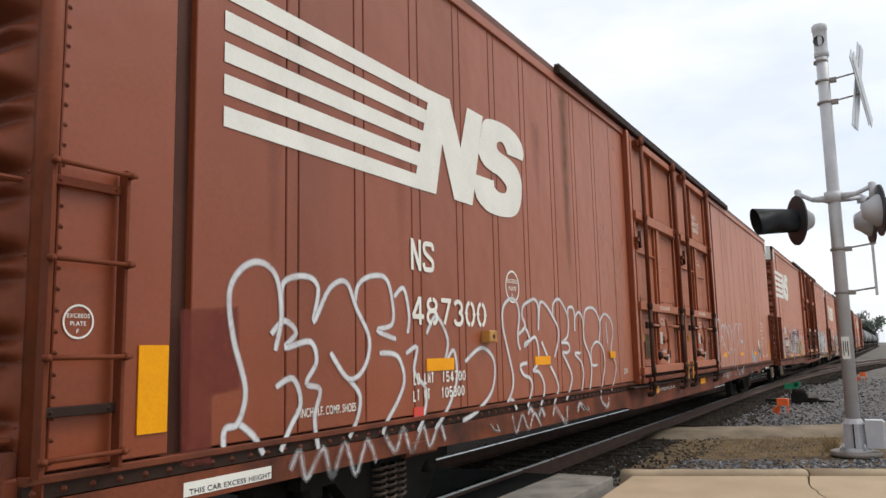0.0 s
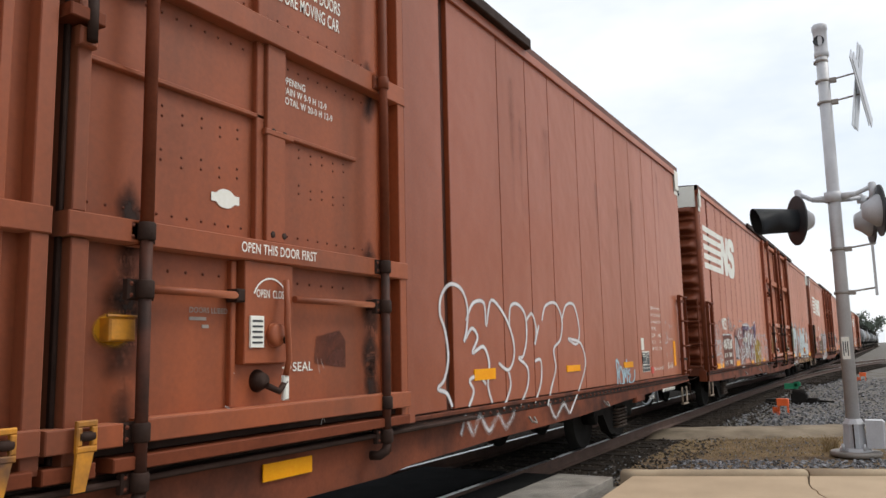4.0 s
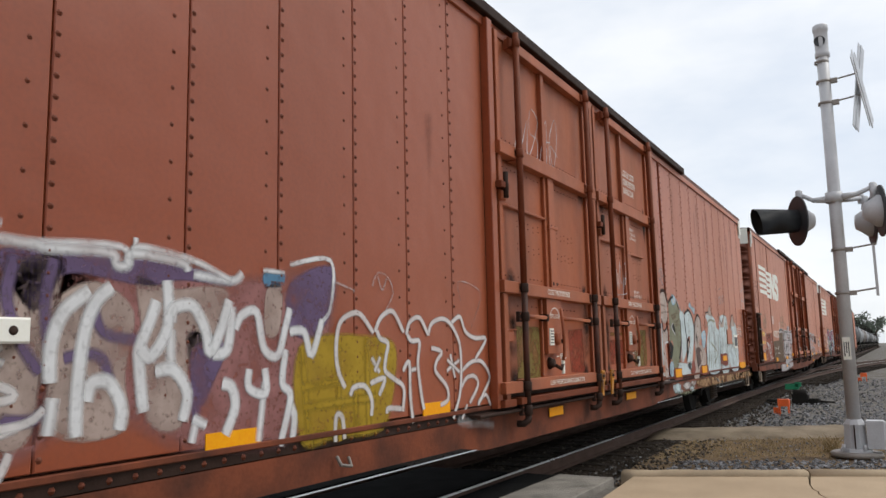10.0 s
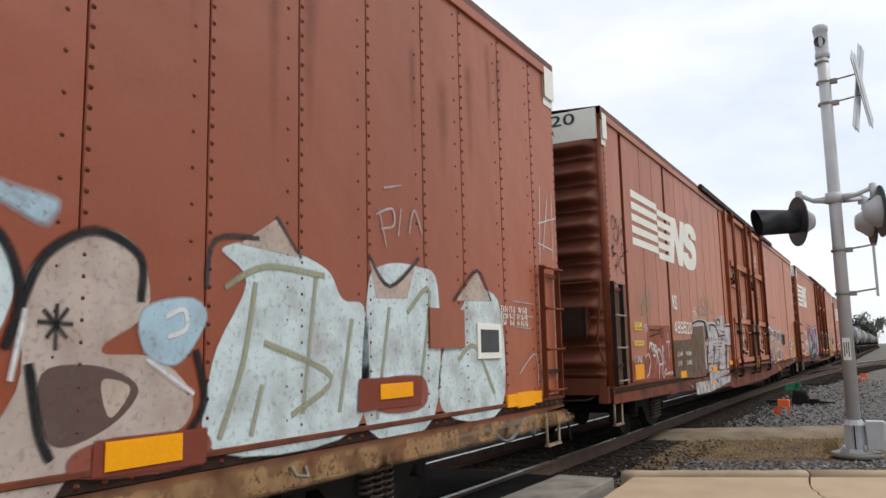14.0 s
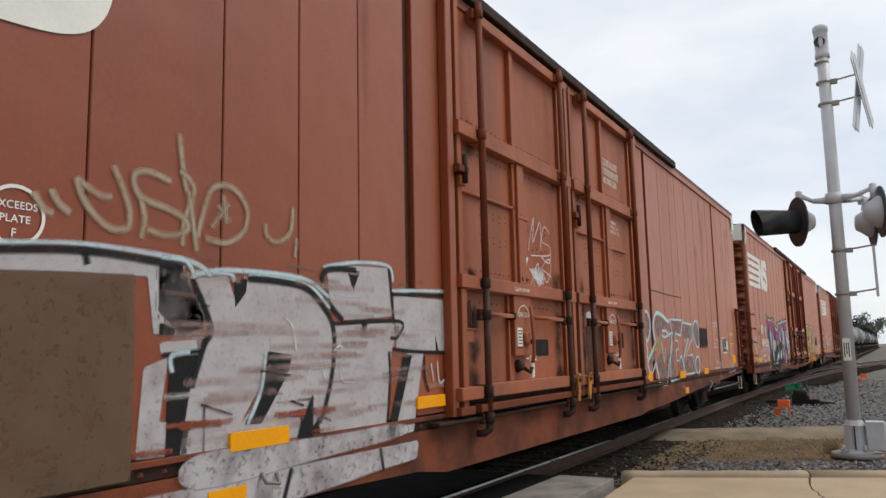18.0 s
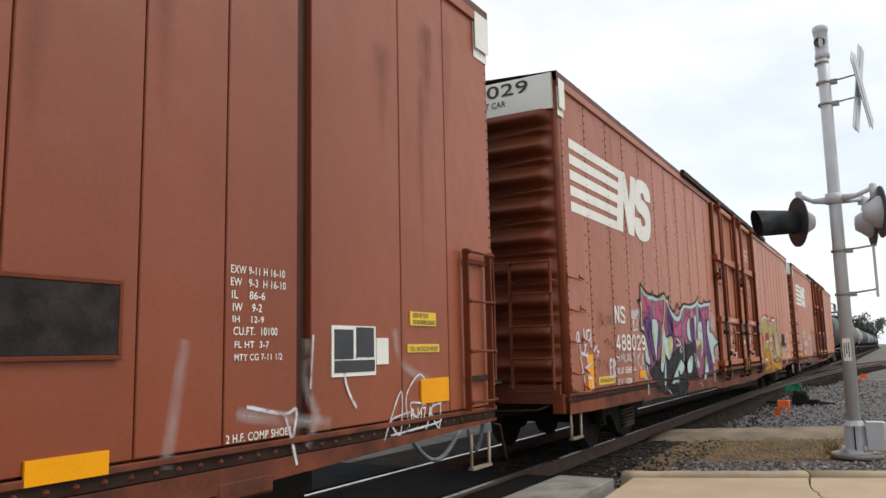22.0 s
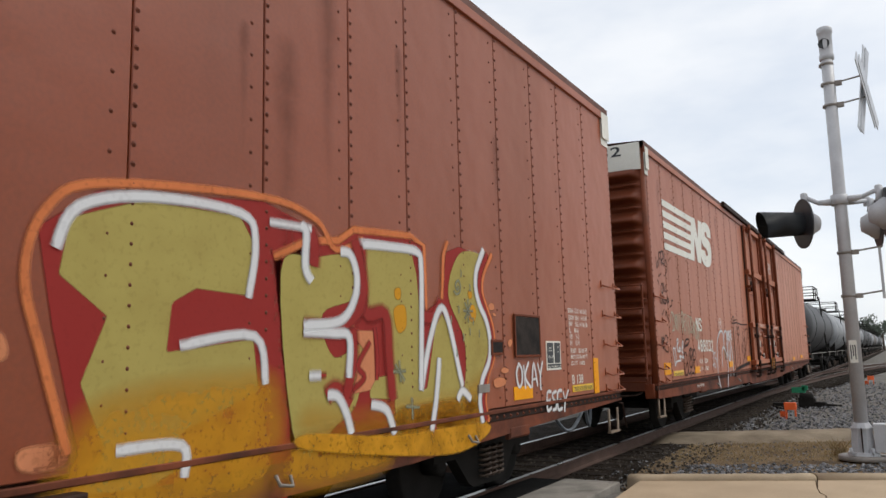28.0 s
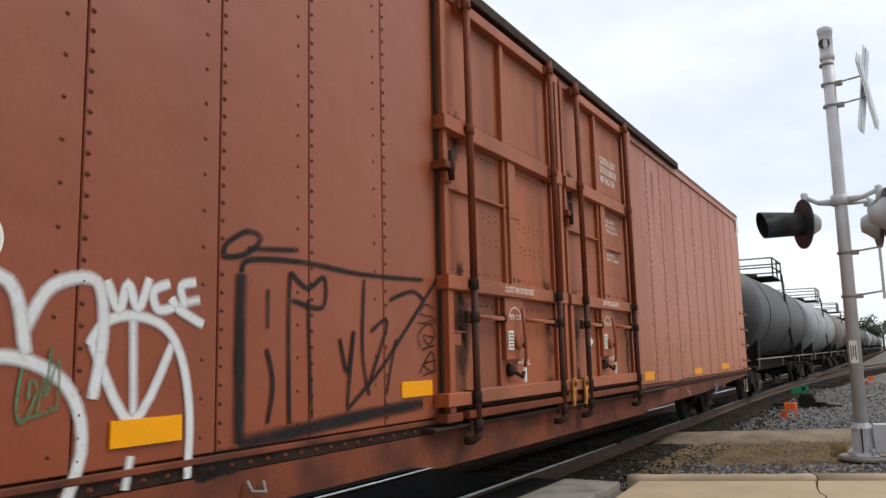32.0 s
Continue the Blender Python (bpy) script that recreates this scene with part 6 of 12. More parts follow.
plate(B, 'reflector', ORANGE, 25.25, 0.92, 25.7, 1.08, layer=11)
letters(B, 'EXH 17-0   W 0-0', 24.92, 1.94, 0.07, WHITE, 0.67, layer=8)
letters(B, 'EXW 9-11  H 16-10', 24.92, 1.87, 0.06, WHITE, 0.68, layer=8)
letters(B, 'EW   9-4   H 16-10', 24.93, 1.8, 0.06, WHITE, 0.68, layer=8)
plate(B, 'stencil_panel', WHITE, 24.36, 1.46, 24.89, 1.81, layer=9)
plate(B, 'stencil_panel', BLACK, 24.42, 1.52, 24.83, 1.75, layer=10)
plate(B, 'defect_card_board', BROWN, 23.44, 1.57, 24.09, 1.93, layer=9)
# third car
emblem(C, 1.41, 5.06, 3.16, 0.96, 0.33, 0.085)
initials(C, 3.87, 2.26, 0.36, 0.28)
fill(C, PATCHGREY, [(3.74, 1.66), (4.62, 1.68), (5.38, 1.7), (5.38, 1.94), (6.52, 2.0), (6.54, 0.89), (5.39, 0.89), (3.75, 0.96)], layer=9, worn=0.22, corners=True, rim=0.02)
numerals(C, '489520', 3.86, 1.79, 0.25, 1.58, 0.16, 0, layer=11)
numerals(C, 'LD LMT', 4.00, 1.360, 0.090, 0.42, 0.17, layer=11)
numerals(C, '143000', 4.70, 1.360, 0.090, 0.49, 0.17, 10, layer=11)
numerals(C, 'LT WT', 4.00, 1.180, 0.090, 0.35, 0.17, layer=11)
numerals(C, '120000', 4.70, 1.180, 0.090, 0.49, 0.17, 10, layer=11)
letters(C, '2 H.F. COMP SHOES', 3.0, 1.04, 0.05, WHITE, 0.61, layer=3)
plate(C, 'reflector', ORANGE, 4.16, 0.94, 4.62, 1.07, layer=11)
plate(C, 'reflector', ORANGE, 7.23, 0.96, 7.76, 1.07, layer=11)
plate(C, 'reflector', ORANGE, 7.06, 0.67, 7.37, 0.75, layer=11)
plate(C, 'reflector', ORANGE, 9.39, 1.06, 9.86, 1.16, layer=11)
plate(C, 'reflector', ORANGE, 1.17, 1.03, 1.67, 1.27)
tag(C, SPRAY_CREAMDIM, 1.5, 2.09, 2.24, 2.48, 3, 0.05, 33, worn=0.4)
fill(C, SPRAY_BLACK, [(7.78, 0.74), (7.88, 1.04), (8.03, 1.29), (8.03, 0.95), (7.89, 0.72)], layer=8, worn=0.1, corners=True, rim=0.01)
fill(C, SPRAY_SILVER, [(6.96, 0.98), (8.12, 0.97), (9.12, 0.97), (9.16, 0.86), (8.12, 0.81), (6.97, 0.77)], layer=14, worn=0.5, rim=0.03)
fill(C, SPRAY_SILVER, [(5.43, 0.54), (5.4, 0.81), (6.32, 0.8), (9.41, 0.81), (9.39, 0.65), (7.0, 0.53)], layer=12, worn=0.45, corners=True)
strokes(C, SPRAY_BLACK, 0.05,
        [(5.26, 0.83), (5.39, 0.53)],
        [(5.39, 0.75), (5.49, 0.53)],
        [(7.79, 0.79), (7.69, 0.53)],
        [(8.83, 0.8), (8.87, 0.63)], layer=13, corners=True, worn=0.3)
strokes(C, SPRAY_CRACK, 0.02,
        [(17.08, 2.54), (17.56, 2.54), (18.24, 2.52), (18.76, 2.52), (19.48, 2.52)], layer=1, worn=0.3)
plate(C, 'reflector', ORANGE, 16.5, 0.98, 16.96, 1.13, layer=5)
plate(C, 'reflector', ORANGE, 18.95, 0.94, 19.42, 1.08, layer=5)
plate(C, 'reflector', ORANGE, 21.2, 0.95, 21.65, 1.07, layer=5)
plate(C, 'reflector', ORANGE, 24.73, 1.1, 25.21, 1.31, layer=5)
plate(C, 'reflector', ORANGE, 19.27, 0.64, 19.55, 0.75, layer=12)
plate(C, 'stencil_panel', WHITE, 23.5, 1.37, 24.06, 1.75)
plate(C, 'stencil_panel', BLACK, 23.53, 1.5, 23.76, 1.72, layer=3)
plate(C, 'stencil_panel', BLACK, 23.8, 1.51, 24.03, 1.74, layer=3)
plate(C, 'stencil_panel', BLACK, 23.53, 1.4, 24.04, 1.49, layer=3)
plate(C, 'notice_plate', WHITE, 24.07, 1.45, 24.24, 1.66)
plate(C, 'notice_plate', TAPEYELLOW, 24.58, 1.77, 25.01, 1.89)
plate(C, 'notice_plate', TAPEYELLOW, 24.53, 1.54, 25.06, 1.61)
letters(C, 'KEEP OFF ROOF\nNO RUNNING BOARD', 24.62, 1.78, 0.04, BLACK, 0.37, layer=4)
letters(C, 'THIS CAR EXCESS HEIGHT', 24.55, 1.55, 0.04, BLACK, 0.49, layer=4)
letters(C, 'EXW 9-11 H 16-10', 22.49, 2.06, 0.05, WHITE, 0.5)
letters(C, 'EW   9-3  H 16-10', 22.49, 1.98, 0.05, WHITE, 0.51)
letters(C, 'IL    86-6', 22.5, 1.9, 0.05, WHITE, 0.3)
letters(C, 'IW    9-2', 22.51, 1.82, 0.05, WHITE, 0.26)
letters(C, 'IH    12-9', 22.51, 1.75, 0.04, WHITE, 0.28)
letters(C, 'CU.FT.  10100', 22.52, 1.67, 0.05, WHITE, 0.4)
letters(C, 'FL HT  3-7', 22.53, 1.59, 0.04, WHITE, 0.31)
letters(C, 'MTY CG 7-11 1/2', 22.53, 1.51, 0.04, WHITE, 0.44)
letters(C, '2 H.F. COMP SHOES', 22.47, 1.01, 0.05, WHITE, 0.59)
letters(C, 'B 117 A', 24.57, 0.97, 0.1, WHITE, 0.35)
tag(C, SPRAY_WHITE, 24.16, 0.9, 25.08, 1.29, 3, 0.04, 34, worn=0.4)
strokes(C, SPRAY_WHITE, 0.1,
        [(22.55, 1.18), (22.99, 1.11), (23.49, 1.05)],
        [(23.22, 1.65), (23.22, 1.31), (23.34, 1.1), (23.22, 0.91)],
        [(24.33, 1.74), (24.47, 1.44), (25.16, 1.2)],
        [(22.14, 1.64), (22.05, 1.11), (22.02, 0.92)], worn=0.6, dense=0.22)
strokes(C, SPRAY_WHITE, 0.03,
        [(22.64, 1.22), (22.99, 1.15), (23.11, 1.17), (23.08, 0.99)],
        [(22.99, 1.15), (23.06, 0.99), (23.12, 0.8)],
        [(23.29, 1.68), (23.26, 1.3)],
        [(23.61, 1.65), (23.67, 1.32), (23.8, 1.13)],
        [(23.79, 1.5), (23.89, 1.65), (23.96, 1.5)], layer=3, worn=0.5)
tag(C, SPRAY_WHITE, 11.76, 2.23, 12.46, 3.05, 2, 0.03, 35, rows=2, y=-0.046)
fill(C, PATCHGREY, [(0.13, 2.39), (0.84, 2.54), (0.88, 1.04), (0.13, 1.05)], layer=0, worn=0.15, corners=True, rim=0.03)
plate(C, 'notice_plate', TAPEYELLOW, 1.24, 1.82, 1.66, 1.95, layer=2)
plate(C, 'notice_plate', TAPEYELLOW, 1.19, 1.57, 1.73, 1.65, layer=2)
letters(C, 'KEEP OFF ROOF\nNO RUNNING BOARD', 1.27, 1.84, 0.04, BLACK, 0.36, layer=5)
letters(C, 'THIS CAR EXCESS HEIGHT', 1.22, 1.59, 0.04, BLACK, 0.47, layer=5)
fill(C, SPRAY_OCHRE, [(2.85, 1.89), (2.94, 1.9), (2.94, 1.74), (2.86, 1.74)], layer=2, worn=0.4, rim=0.04)
# fourth car: pink, violet and black panel
emblem(D, 0.35, 4.17, 3.38, 1.04)
initials(D, 2.01, 1.92, 0.52, 0.27)
numerals(D, '488029', 2.01, 1.50, 0.26, 1.64, 0.17)
numerals(D, 'LD LMT', 2.01, 1.160, 0.101, 0.32, 0.17, layer=3)
numerals(D, '152800', 2.37, 1.160, 0.101, 0.38, 0.17, 0, layer=3)
numerals(D, 'LT WT', 2.02, 1.000, 0.090, 0.26, 0.17, layer=3)
numerals(D, '110200', 2.37, 1.000, 0.090, 0.37, 0.17, 0, layer=3)
plate(D, 'reflector', ORANGE, 0.71, 1.0, 0.95, 1.47)
plate(D, 'notice_plate', TAPEYELLOW, 1.16, 1.04, 1.88, 1.15)
letters(D, 'THIS CAR EXCESS HEIGHT', 1.2, 1.07, 0.05, BLACK, 0.64, layer=4)
plate(D, 'reflector', ORANGE, 3.2, 1.06, 3.53, 1.18)
strokes(D, SPRAY_WHITE, 0.035,
        [(2.86, 2.04), (2.96, 2.14), (2.93, 2.01), (3.09, 2.14), (3.03, 2.02), (3.25, 2.17), (3.14, 2.01)],
        [(2.93, 1.91), (3.01, 1.96), (2.96, 1.83), (3.2, 1.85)],
        [(3.17, 1.96), (3.09, 1.83)], layer=3)
fill(D, SPRAY_PALE, [(3.54, 1.29), (3.63, 1.27), (3.69, 1.0), (3.7, 0.72), (3.64, 0.73), (3.64, 0.93)], layer=3, worn=0.15, corners=True)
fill(D, SPRAY_BLACK, [(3.26, 2.28), (3.17, 2.31), (3.41, 2.36), (3.39, 2.28)], layer=6, worn=0.2, rim=0.05)
plate(D, 'reflector', ORANGE, 11.11, 0.82, 11.57, 0.93, y=-0.02)
plate(D, 'reflector', ORANGE, 14.05, 0.83, 14.53, 0.95, y=-0.02)
# fourth car, behind the doors: yellow letters with a red rim
fill(D, SPRAY_RED, [(18.99, 2.23), (19.34, 2.37), (19.69, 2.41), (19.85, 2.51), (20.66, 2.56), (20.9, 2.51), (20.92, 1.93), (21.2, 2.05), (21.3, 2.5), (21.56, 2.58), (22.14, 2.52), (21.93, 2.15), (22.16, 1.84), (22.17, 1.47), (21.94, 1.21), (22.0, 0.75), (20.8, 0.79), (19.44, 0.76), (19.19, 0.81)], layer=0, worn=0.05, corners=True)
fill(D, SPRAY_MUSTARD, [(20.01, 2.4), (20.71, 2.44), (20.79, 2.25), (20.84, 1.86), (20.8, 1.25), (20.92, 1.27), (21.1, 1.87), (21.19, 1.94), (21.34, 1.81), (21.58, 1.23), (21.69, 1.15), (21.35, 0.87), (20.45, 0.82), (20.41, 1.19), (20.07, 1.22), (20.08, 1.38), (20.36, 1.4), (20.31, 1.89), (20.04, 1.9)], layer=1, worn=0.1, corners=True)
fill(D, SPRAY_MUSTARD, [(21.56, 2.51), (22.04, 2.53), (21.88, 2.30), (21.9, 2.10), (22.08, 1.84), (22.12, 1.6), (21.94, 1.31), (21.88, 1.08), (21.94, 0.79), (21.35, 0.8), (21.58, 1.23), (21.61, 1.67), (21.32, 2.1)], layer=2, worn=0.15)
fill(D, SPRAY_MUSTARD, [(19.06, 2.13), (19.42, 2.26), (19.81, 2.32), (19.91, 2.2), (19.88, 1.98), (19.51, 1.85), (19.64, 1.55), (19.97, 1.65), (19.97, 1.39), (19.89, 1.17), (19.66, 1.05), (19.24, 0.89)], layer=1, worn=0.1)
fill(D, SPRAY_AMBER, [(20.42, 1.11), (20.77, 1.16), (21.58, 1.16), (21.94, 1.05), (21.96, 0.77), (20.38, 0.81)], layer=3, worn=0.35, rim=0.12)
fill(D, SPRAY_AMBER, [(20.41, 1.93), (20.59, 1.97), (20.61, 1.78), (20.47, 1.73)], layer=3, worn=0.1, rim=0.04)
fill(D, SPRAY_AMBER, [(20.43, 2.1), (20.53, 2.11), (20.53, 2.01), (20.44, 2.01)], layer=3, worn=0.1, rim=0.04)
fill(D, SPRAY_RED, [(17.34, 2.21), (17.67, 2.45), (18.9, 2.59), (19.38, 2.48), (19.38, 1.72), (19.14, 0.61), (17.46, 0.68), (17.6, 1.1), (17.44, 1.71)], layer=0, worn=0.06, corners=True)
fill(D, SPRAY_MUSTARD, [(17.51, 2.28), (17.95, 2.44), (18.69, 2.46), (18.82, 2.29), (18.76, 1.94), (18.34, 1.96), (18.17, 1.87), (18.14, 1.6), (18.82, 1.68), (18.87, 1.34), (18.25, 1.13), (18.36, 0.98), (18.03, 0.86), (17.62, 0.89), (17.75, 1.1), (17.6, 1.44), (17.74, 1.78), (17.46, 1.98)], layer=1, worn=0.12, corners=True)
fill(D, SPRAY_AMBER, [(17.59, 1.37), (18.8, 1.53), (19.14, 1.33), (19.01, 0.66), (17.52, 0.7)], layer=3, worn=0.3, rim=0.2, dense=0.35)
fill(D, SPRAY_AMBER, [(19.1, 1.03), (20.34, 1.05), (20.33, 0.64), (19.06, 0.64)], layer=3, worn=0.3, rim=0.15, dense=0.35)
fill(D, SPRAY_ORANGEPINK, [(19.78, 1.81), (19.87, 1.83), (19.9, 1.75), (20.13, 1.75), (20.15, 1.36), (20.08, 1.28), (19.82, 1.26), (19.9, 1.4), (19.87, 1.48), (19.98, 1.6), (19.87, 1.69)], layer=4, worn=0.1, corners=True)
strokes(D, SPRAY_RED, 0.06,
        [(19.75, 1.27), (19.87, 1.31), (20.0, 1.39), (19.92, 1.48), (20.08, 1.66)],
        [(20.14, 1.77), (20.17, 1.54), (20.16, 1.36)],
        [(19.38, 1.42), (19.54, 1.42)],
        [(21.13, 1.52), (21.05, 1.1), (21.02, 0.82)], layer=5, worn=0.1)
strokes(D, SPRAY_WHITE, 0.07,
        [(17.44, 2.11), (17.56, 2.34), (17.99, 2.46), (18.69, 2.47), (18.82, 2.29), (18.76, 1.93)],
        [(18.22, 1.63), (18.82, 1.69), (18.92, 1.38)],
        [(18.95, 2.45), (19.38, 2.46)],
        [(17.82, 1.09), (18.25, 1.07), (18.27, 0.89)],
        [(19.94, 2.43), (20.79, 2.46)], layer=5, worn=0.1)
strokes(D, SPRAY_ORANGE, 0.06,
        [(17.55, 1.1), (17.4, 1.57), (17.29, 1.97), (17.39, 2.31), (17.72, 2.49), (18.9, 2.61), (19.44, 2.53), (19.66, 2.34), (20.0, 2.46)], layer=4, worn=0.2)
fill(D, SPRAY_ORANGEPINK, [(16.75, 1.9), (16.94, 1.91), (16.94, 1.82), (16.76, 1.81)], layer=3, worn=0.2, rim=0.05)
fill(D, SPRAY_ORANGEPINK, [(17.01, 1.69), (17.2, 1.7), (17.23, 1.56), (17.03, 1.54)], layer=3, worn=0.2, rim=0.05)
fill(D, SPRAY_ORANGEPINK, [(17.3, 1.16), (17.54, 1.16), (17.55, 1.04), (17.32, 1.04)], layer=3, worn=0.2, rim=0.05)
strokes(D, SPRAY_WHITE, 0.05,
        [(16.36, 1.37), (16.28, 1.17), (16.45, 1.17)],
        [(16.43, 1.34), (16.4, 1.07)],
        [(16.6, 1.36), (16.47, 1.16), (16.57, 1.06), (16.66, 1.15), (16.52, 1.17)], layer=3, worn=0.2)
strokes(D, SPRAY_ORANGE, 0.07,
        [(18.99, 2.22), (19.34, 2.37), (19.69, 2.41), (19.88, 2.52), (20.7, 2.57), (20.91, 2.51), (20.93, 1.93)],
        [(21.2, 2.05), (21.25, 2.46), (21.34, 2.6)], layer=4, corners=True, worn=0.2)
strokes(D, SPRAY_ORANGE, 0.075,
        [(22.25, 2.57), (22.08, 2.39), (22.01, 2.26), (22.01, 2.14), (22.10, 1.99), (22.20, 1.84), (22.24, 1.66), (22.20, 1.48), (22.08, 1.34), (22.03, 1.2), (22.0, 1.07), (22.06, 0.88)], layer=5, worn=0.15)
strokes(D, SPRAY_RED, 0.095,
        [(22.14, 2.56), (21.98, 2.36), (21.94, 2.22), (21.96, 2.11), (22.06, 1.96), (22.15, 1.82), (22.19, 1.64), (22.15, 1.49), (22.03, 1.35), (21.98, 1.21), (21.95, 1.07), (22.01, 0.9)], layer=6, worn=0.1)
strokes(D, SPRAY_RED, 0.15,
        [(19.29, 1.76), (19.62, 1.76), (19.89, 1.86), (20.0, 2.05), (19.96, 2.26), (19.89, 2.44)],
        [(19.36, 2.46), (19.41, 2.34), (19.4, 2.19)],
        [(19.98, 2.44), (20.01, 1.9), (20.29, 1.88), (20.34, 1.53), (20.38, 1.19)],
        [(19.85, 1.77), (19.86, 1.54), (19.77, 1.25)],
        [(19.82, 1.19), (19.66, 1.32), (19.54, 1.27)],
        [(20.86, 1.88), (21.06, 1.89), (21.19, 2.03)], layer=5, worn=0.06)
strokes(D, SPRAY_WHITE, 0.085,
        [(19.71, 2.33), (19.83, 2.32), (19.91, 2.17), (19.88, 1.98), (19.7, 1.81), (19.29, 1.77)],
        [(19.29, 1.73), (19.62, 1.72), (19.81, 1.69), (19.8, 1.39)],
        [(19.99, 2.42), (20.37, 2.44), (20.78, 2.44), (20.85, 2.31), (20.84, 1.81), (20.81, 1.25)],
        [(20.81, 1.25), (20.97, 1.67), (21.16, 1.96), (21.31, 1.84), (21.54, 1.25)],
        [(20.97, 0.89), (21.06, 1.17), (21.13, 1.52)],
        [(19.55, 1.28), (19.67, 1.26), (19.77, 1.13), (19.83, 0.98)],
        [(20.08, 1.18), (20.29, 1.12), (20.4, 0.92)],
        [(19.26, 2.47), (19.32, 2.42), (19.31, 2.18), (19.38, 2.08)],
        [(21.44, 1.13), (21.54, 1.21), (21.7, 1.12)],
        [(22.06, 2.60), (21.9, 2.39), (21.86, 2.24), (21.88, 2.13), (21.95, 2.01), (22.05, 1.9), (22.12, 1.76), (22.14, 1.61), (22.09, 1.46), (21.96, 1.32), (21.91, 1.21), (21.88, 1.08), (21.93, 0.88)],
        [(19.35, 1.42), (19.48, 1.42)], layer=6, worn=0.06)
fill(D, SPRAY_AMBER, [(19.3, 1.26), (19.82, 1.21), (20.46, 1.24), (21.85, 1.2), (21.95, 0.74), (21.18, 0.66), (19.33, 0.94)], layer=3, worn=0.15, rim=0.45, dense=0.5)
strokes(D, SPRAY_GREENGREY, 0.04,
        [(20.39, 1.42), (20.58, 1.42)],
        [(20.48, 1.51), (20.5, 1.33)],
        [(20.42, 1.48), (20.56, 1.34)],
        [(20.57, 1.13), (20.78, 1.11)],
        [(20.66, 1.2), (20.67, 1.02)], layer=6, worn=0.2)
# drab spiral, flower and seeds on the yellow
strokes(D, SPRAY_GREENGREY, 0.028,
        [(21.49, 2.19), (21.51, 2.17), (21.49, 2.15), (21.46, 2.18), (21.47, 2.22), (21.52, 2.24), (21.55, 2.19), (21.53, 2.13), (21.47, 2.11), (21.42, 2.14)], layer=6, worn=0.2)
strokes(D, SPRAY_GREENGREY, 0.034, *[[(21.69 - 0.10 * math.cos(a), 1.96 - 0.115 * math.sin(a)), (21.69 + 0.10 * math.cos(a), 1.96 + 0.115 * math.sin(a))] for a in (0.0, 0.8, 1.57, 2.35)], layer=7, worn=0.2)
strokes(D, SPRAY_GREENGREY, 0.022, *[[(x, z), (x + 0.012, z - 0.02), (x + 0.004, z - 0.075)] for x, z in ((21.56, 2.35), (21.73, 2.22), (21.5, 2.0), (21.58, 1.74), (21.71, 1.8), (21.9, 1.78), (21.78, 1.9), (21.35, 1.9), (21.44, 1.6))], layer=7, worn=0.2)
fill(D, SPRAY_AMBER, [(21.71, 2.16), (21.78, 2.16), (21.8, 2.1), (21.74, 2.07), (21.7, 2.11)], layer=4, worn=0.15, rim=0.03)
fill(D, SPRAY_AMBER, [(21.7, 1.97), (21.77, 2.03), (21.85, 2.01), (21.87, 1.92), (21.81, 1.85), (21.72, 1.87)], layer=4, worn=0.15, rim=0.03)
for blob in ([(22.13, 2.04), (22.21, 2.07), (22.28, 2.04), (22.27, 1.99), (22.19, 1.98), (22.14, 1.99)], [(22.22, 1.96), (22.27, 1.97), (22.32, 1.95), (22.3, 1.92), (22.23, 1.93)], [(22.56, 1.68), (22.66, 1.7), (22.67, 1.64), (22.59, 1.6)], [(22.37, 1.39), (22.48, 1.41), (22.57, 1.38), (22.54, 1.34), (22.41, 1.34)], [(22.2, 1.28), (22.29, 1.31), (22.44, 1.3), (22.5, 1.25), (22.44, 1.21), (22.24, 1.2)]):
    fill(D, SPRAY_ORANGEPINK, blob, layer=3, worn=0.15, rim=0.025)
fill(D, SPRAY_AMBER, [(21.54, 1.25), (21.85, 1.38), (21.99, 1.43), (21.99, 0.93), (21.57, 0.94)], layer=3, worn=0.3, rim=0.2, dense=0.35)
fill(D, SPRAY_WHITE, [(21.65, 2.55), (21.93, 2.58), (22.01, 2.47), (21.75, 2.42), (21.57, 2.42)], layer=1, worn=0.5, rim=0.12, dense=0.3)
fill(D, SPRAY_AMBER, [(19.32, 1.04), (20.36, 0.93), (21.94, 0.89), (21.95, 0.74), (21.18, 0.66), (19.34, 0.91)], layer=14, worn=0.4, rim=0.04)
strokes(D, SPRAY_WHITE, 0.045,
        [(22.82, 1.44), (22.75, 1.33), (22.8, 1.19), (22.88, 1.23), (22.89, 1.36), (22.81, 1.44)],
        [(22.94, 1.42), (22.97, 1.16)],
        [(23.08, 1.45), (22.97, 1.29), (23.12, 1.16)],
        [(23.14, 1.16), (23.21, 1.43), (23.3, 1.17)],
        [(23.16, 1.25), (23.29, 1.26)],
        [(23.32, 1.43), (23.39, 1.29)],
        [(23.47, 1.45), (23.39, 1.29), (23.39, 1.12)], layer=3, worn=0.1)
strokes(D, SPRAY_WHITE, 0.05,
        [(23.69, 1.09), (23.57, 1.08), (23.56, 0.89), (23.69, 0.91)],
        [(23.56, 0.99), (23.67, 1.0)],
        [(23.85, 1.09), (23.72, 1.06), (23.76, 0.99), (23.83, 0.96), (23.81, 0.89), (23.71, 0.88)],
        [(24.03, 1.09), (23.89, 1.07), (23.88, 0.88), (24.02, 0.88)],
        [(23.89, 0.97), (24.0, 0.98)],
        [(24.05, 1.08), (24.12, 0.96)],
        [(24.24, 1.09), (24.12, 0.96), (24.08, 0.83)], layer=3, worn=0.2)
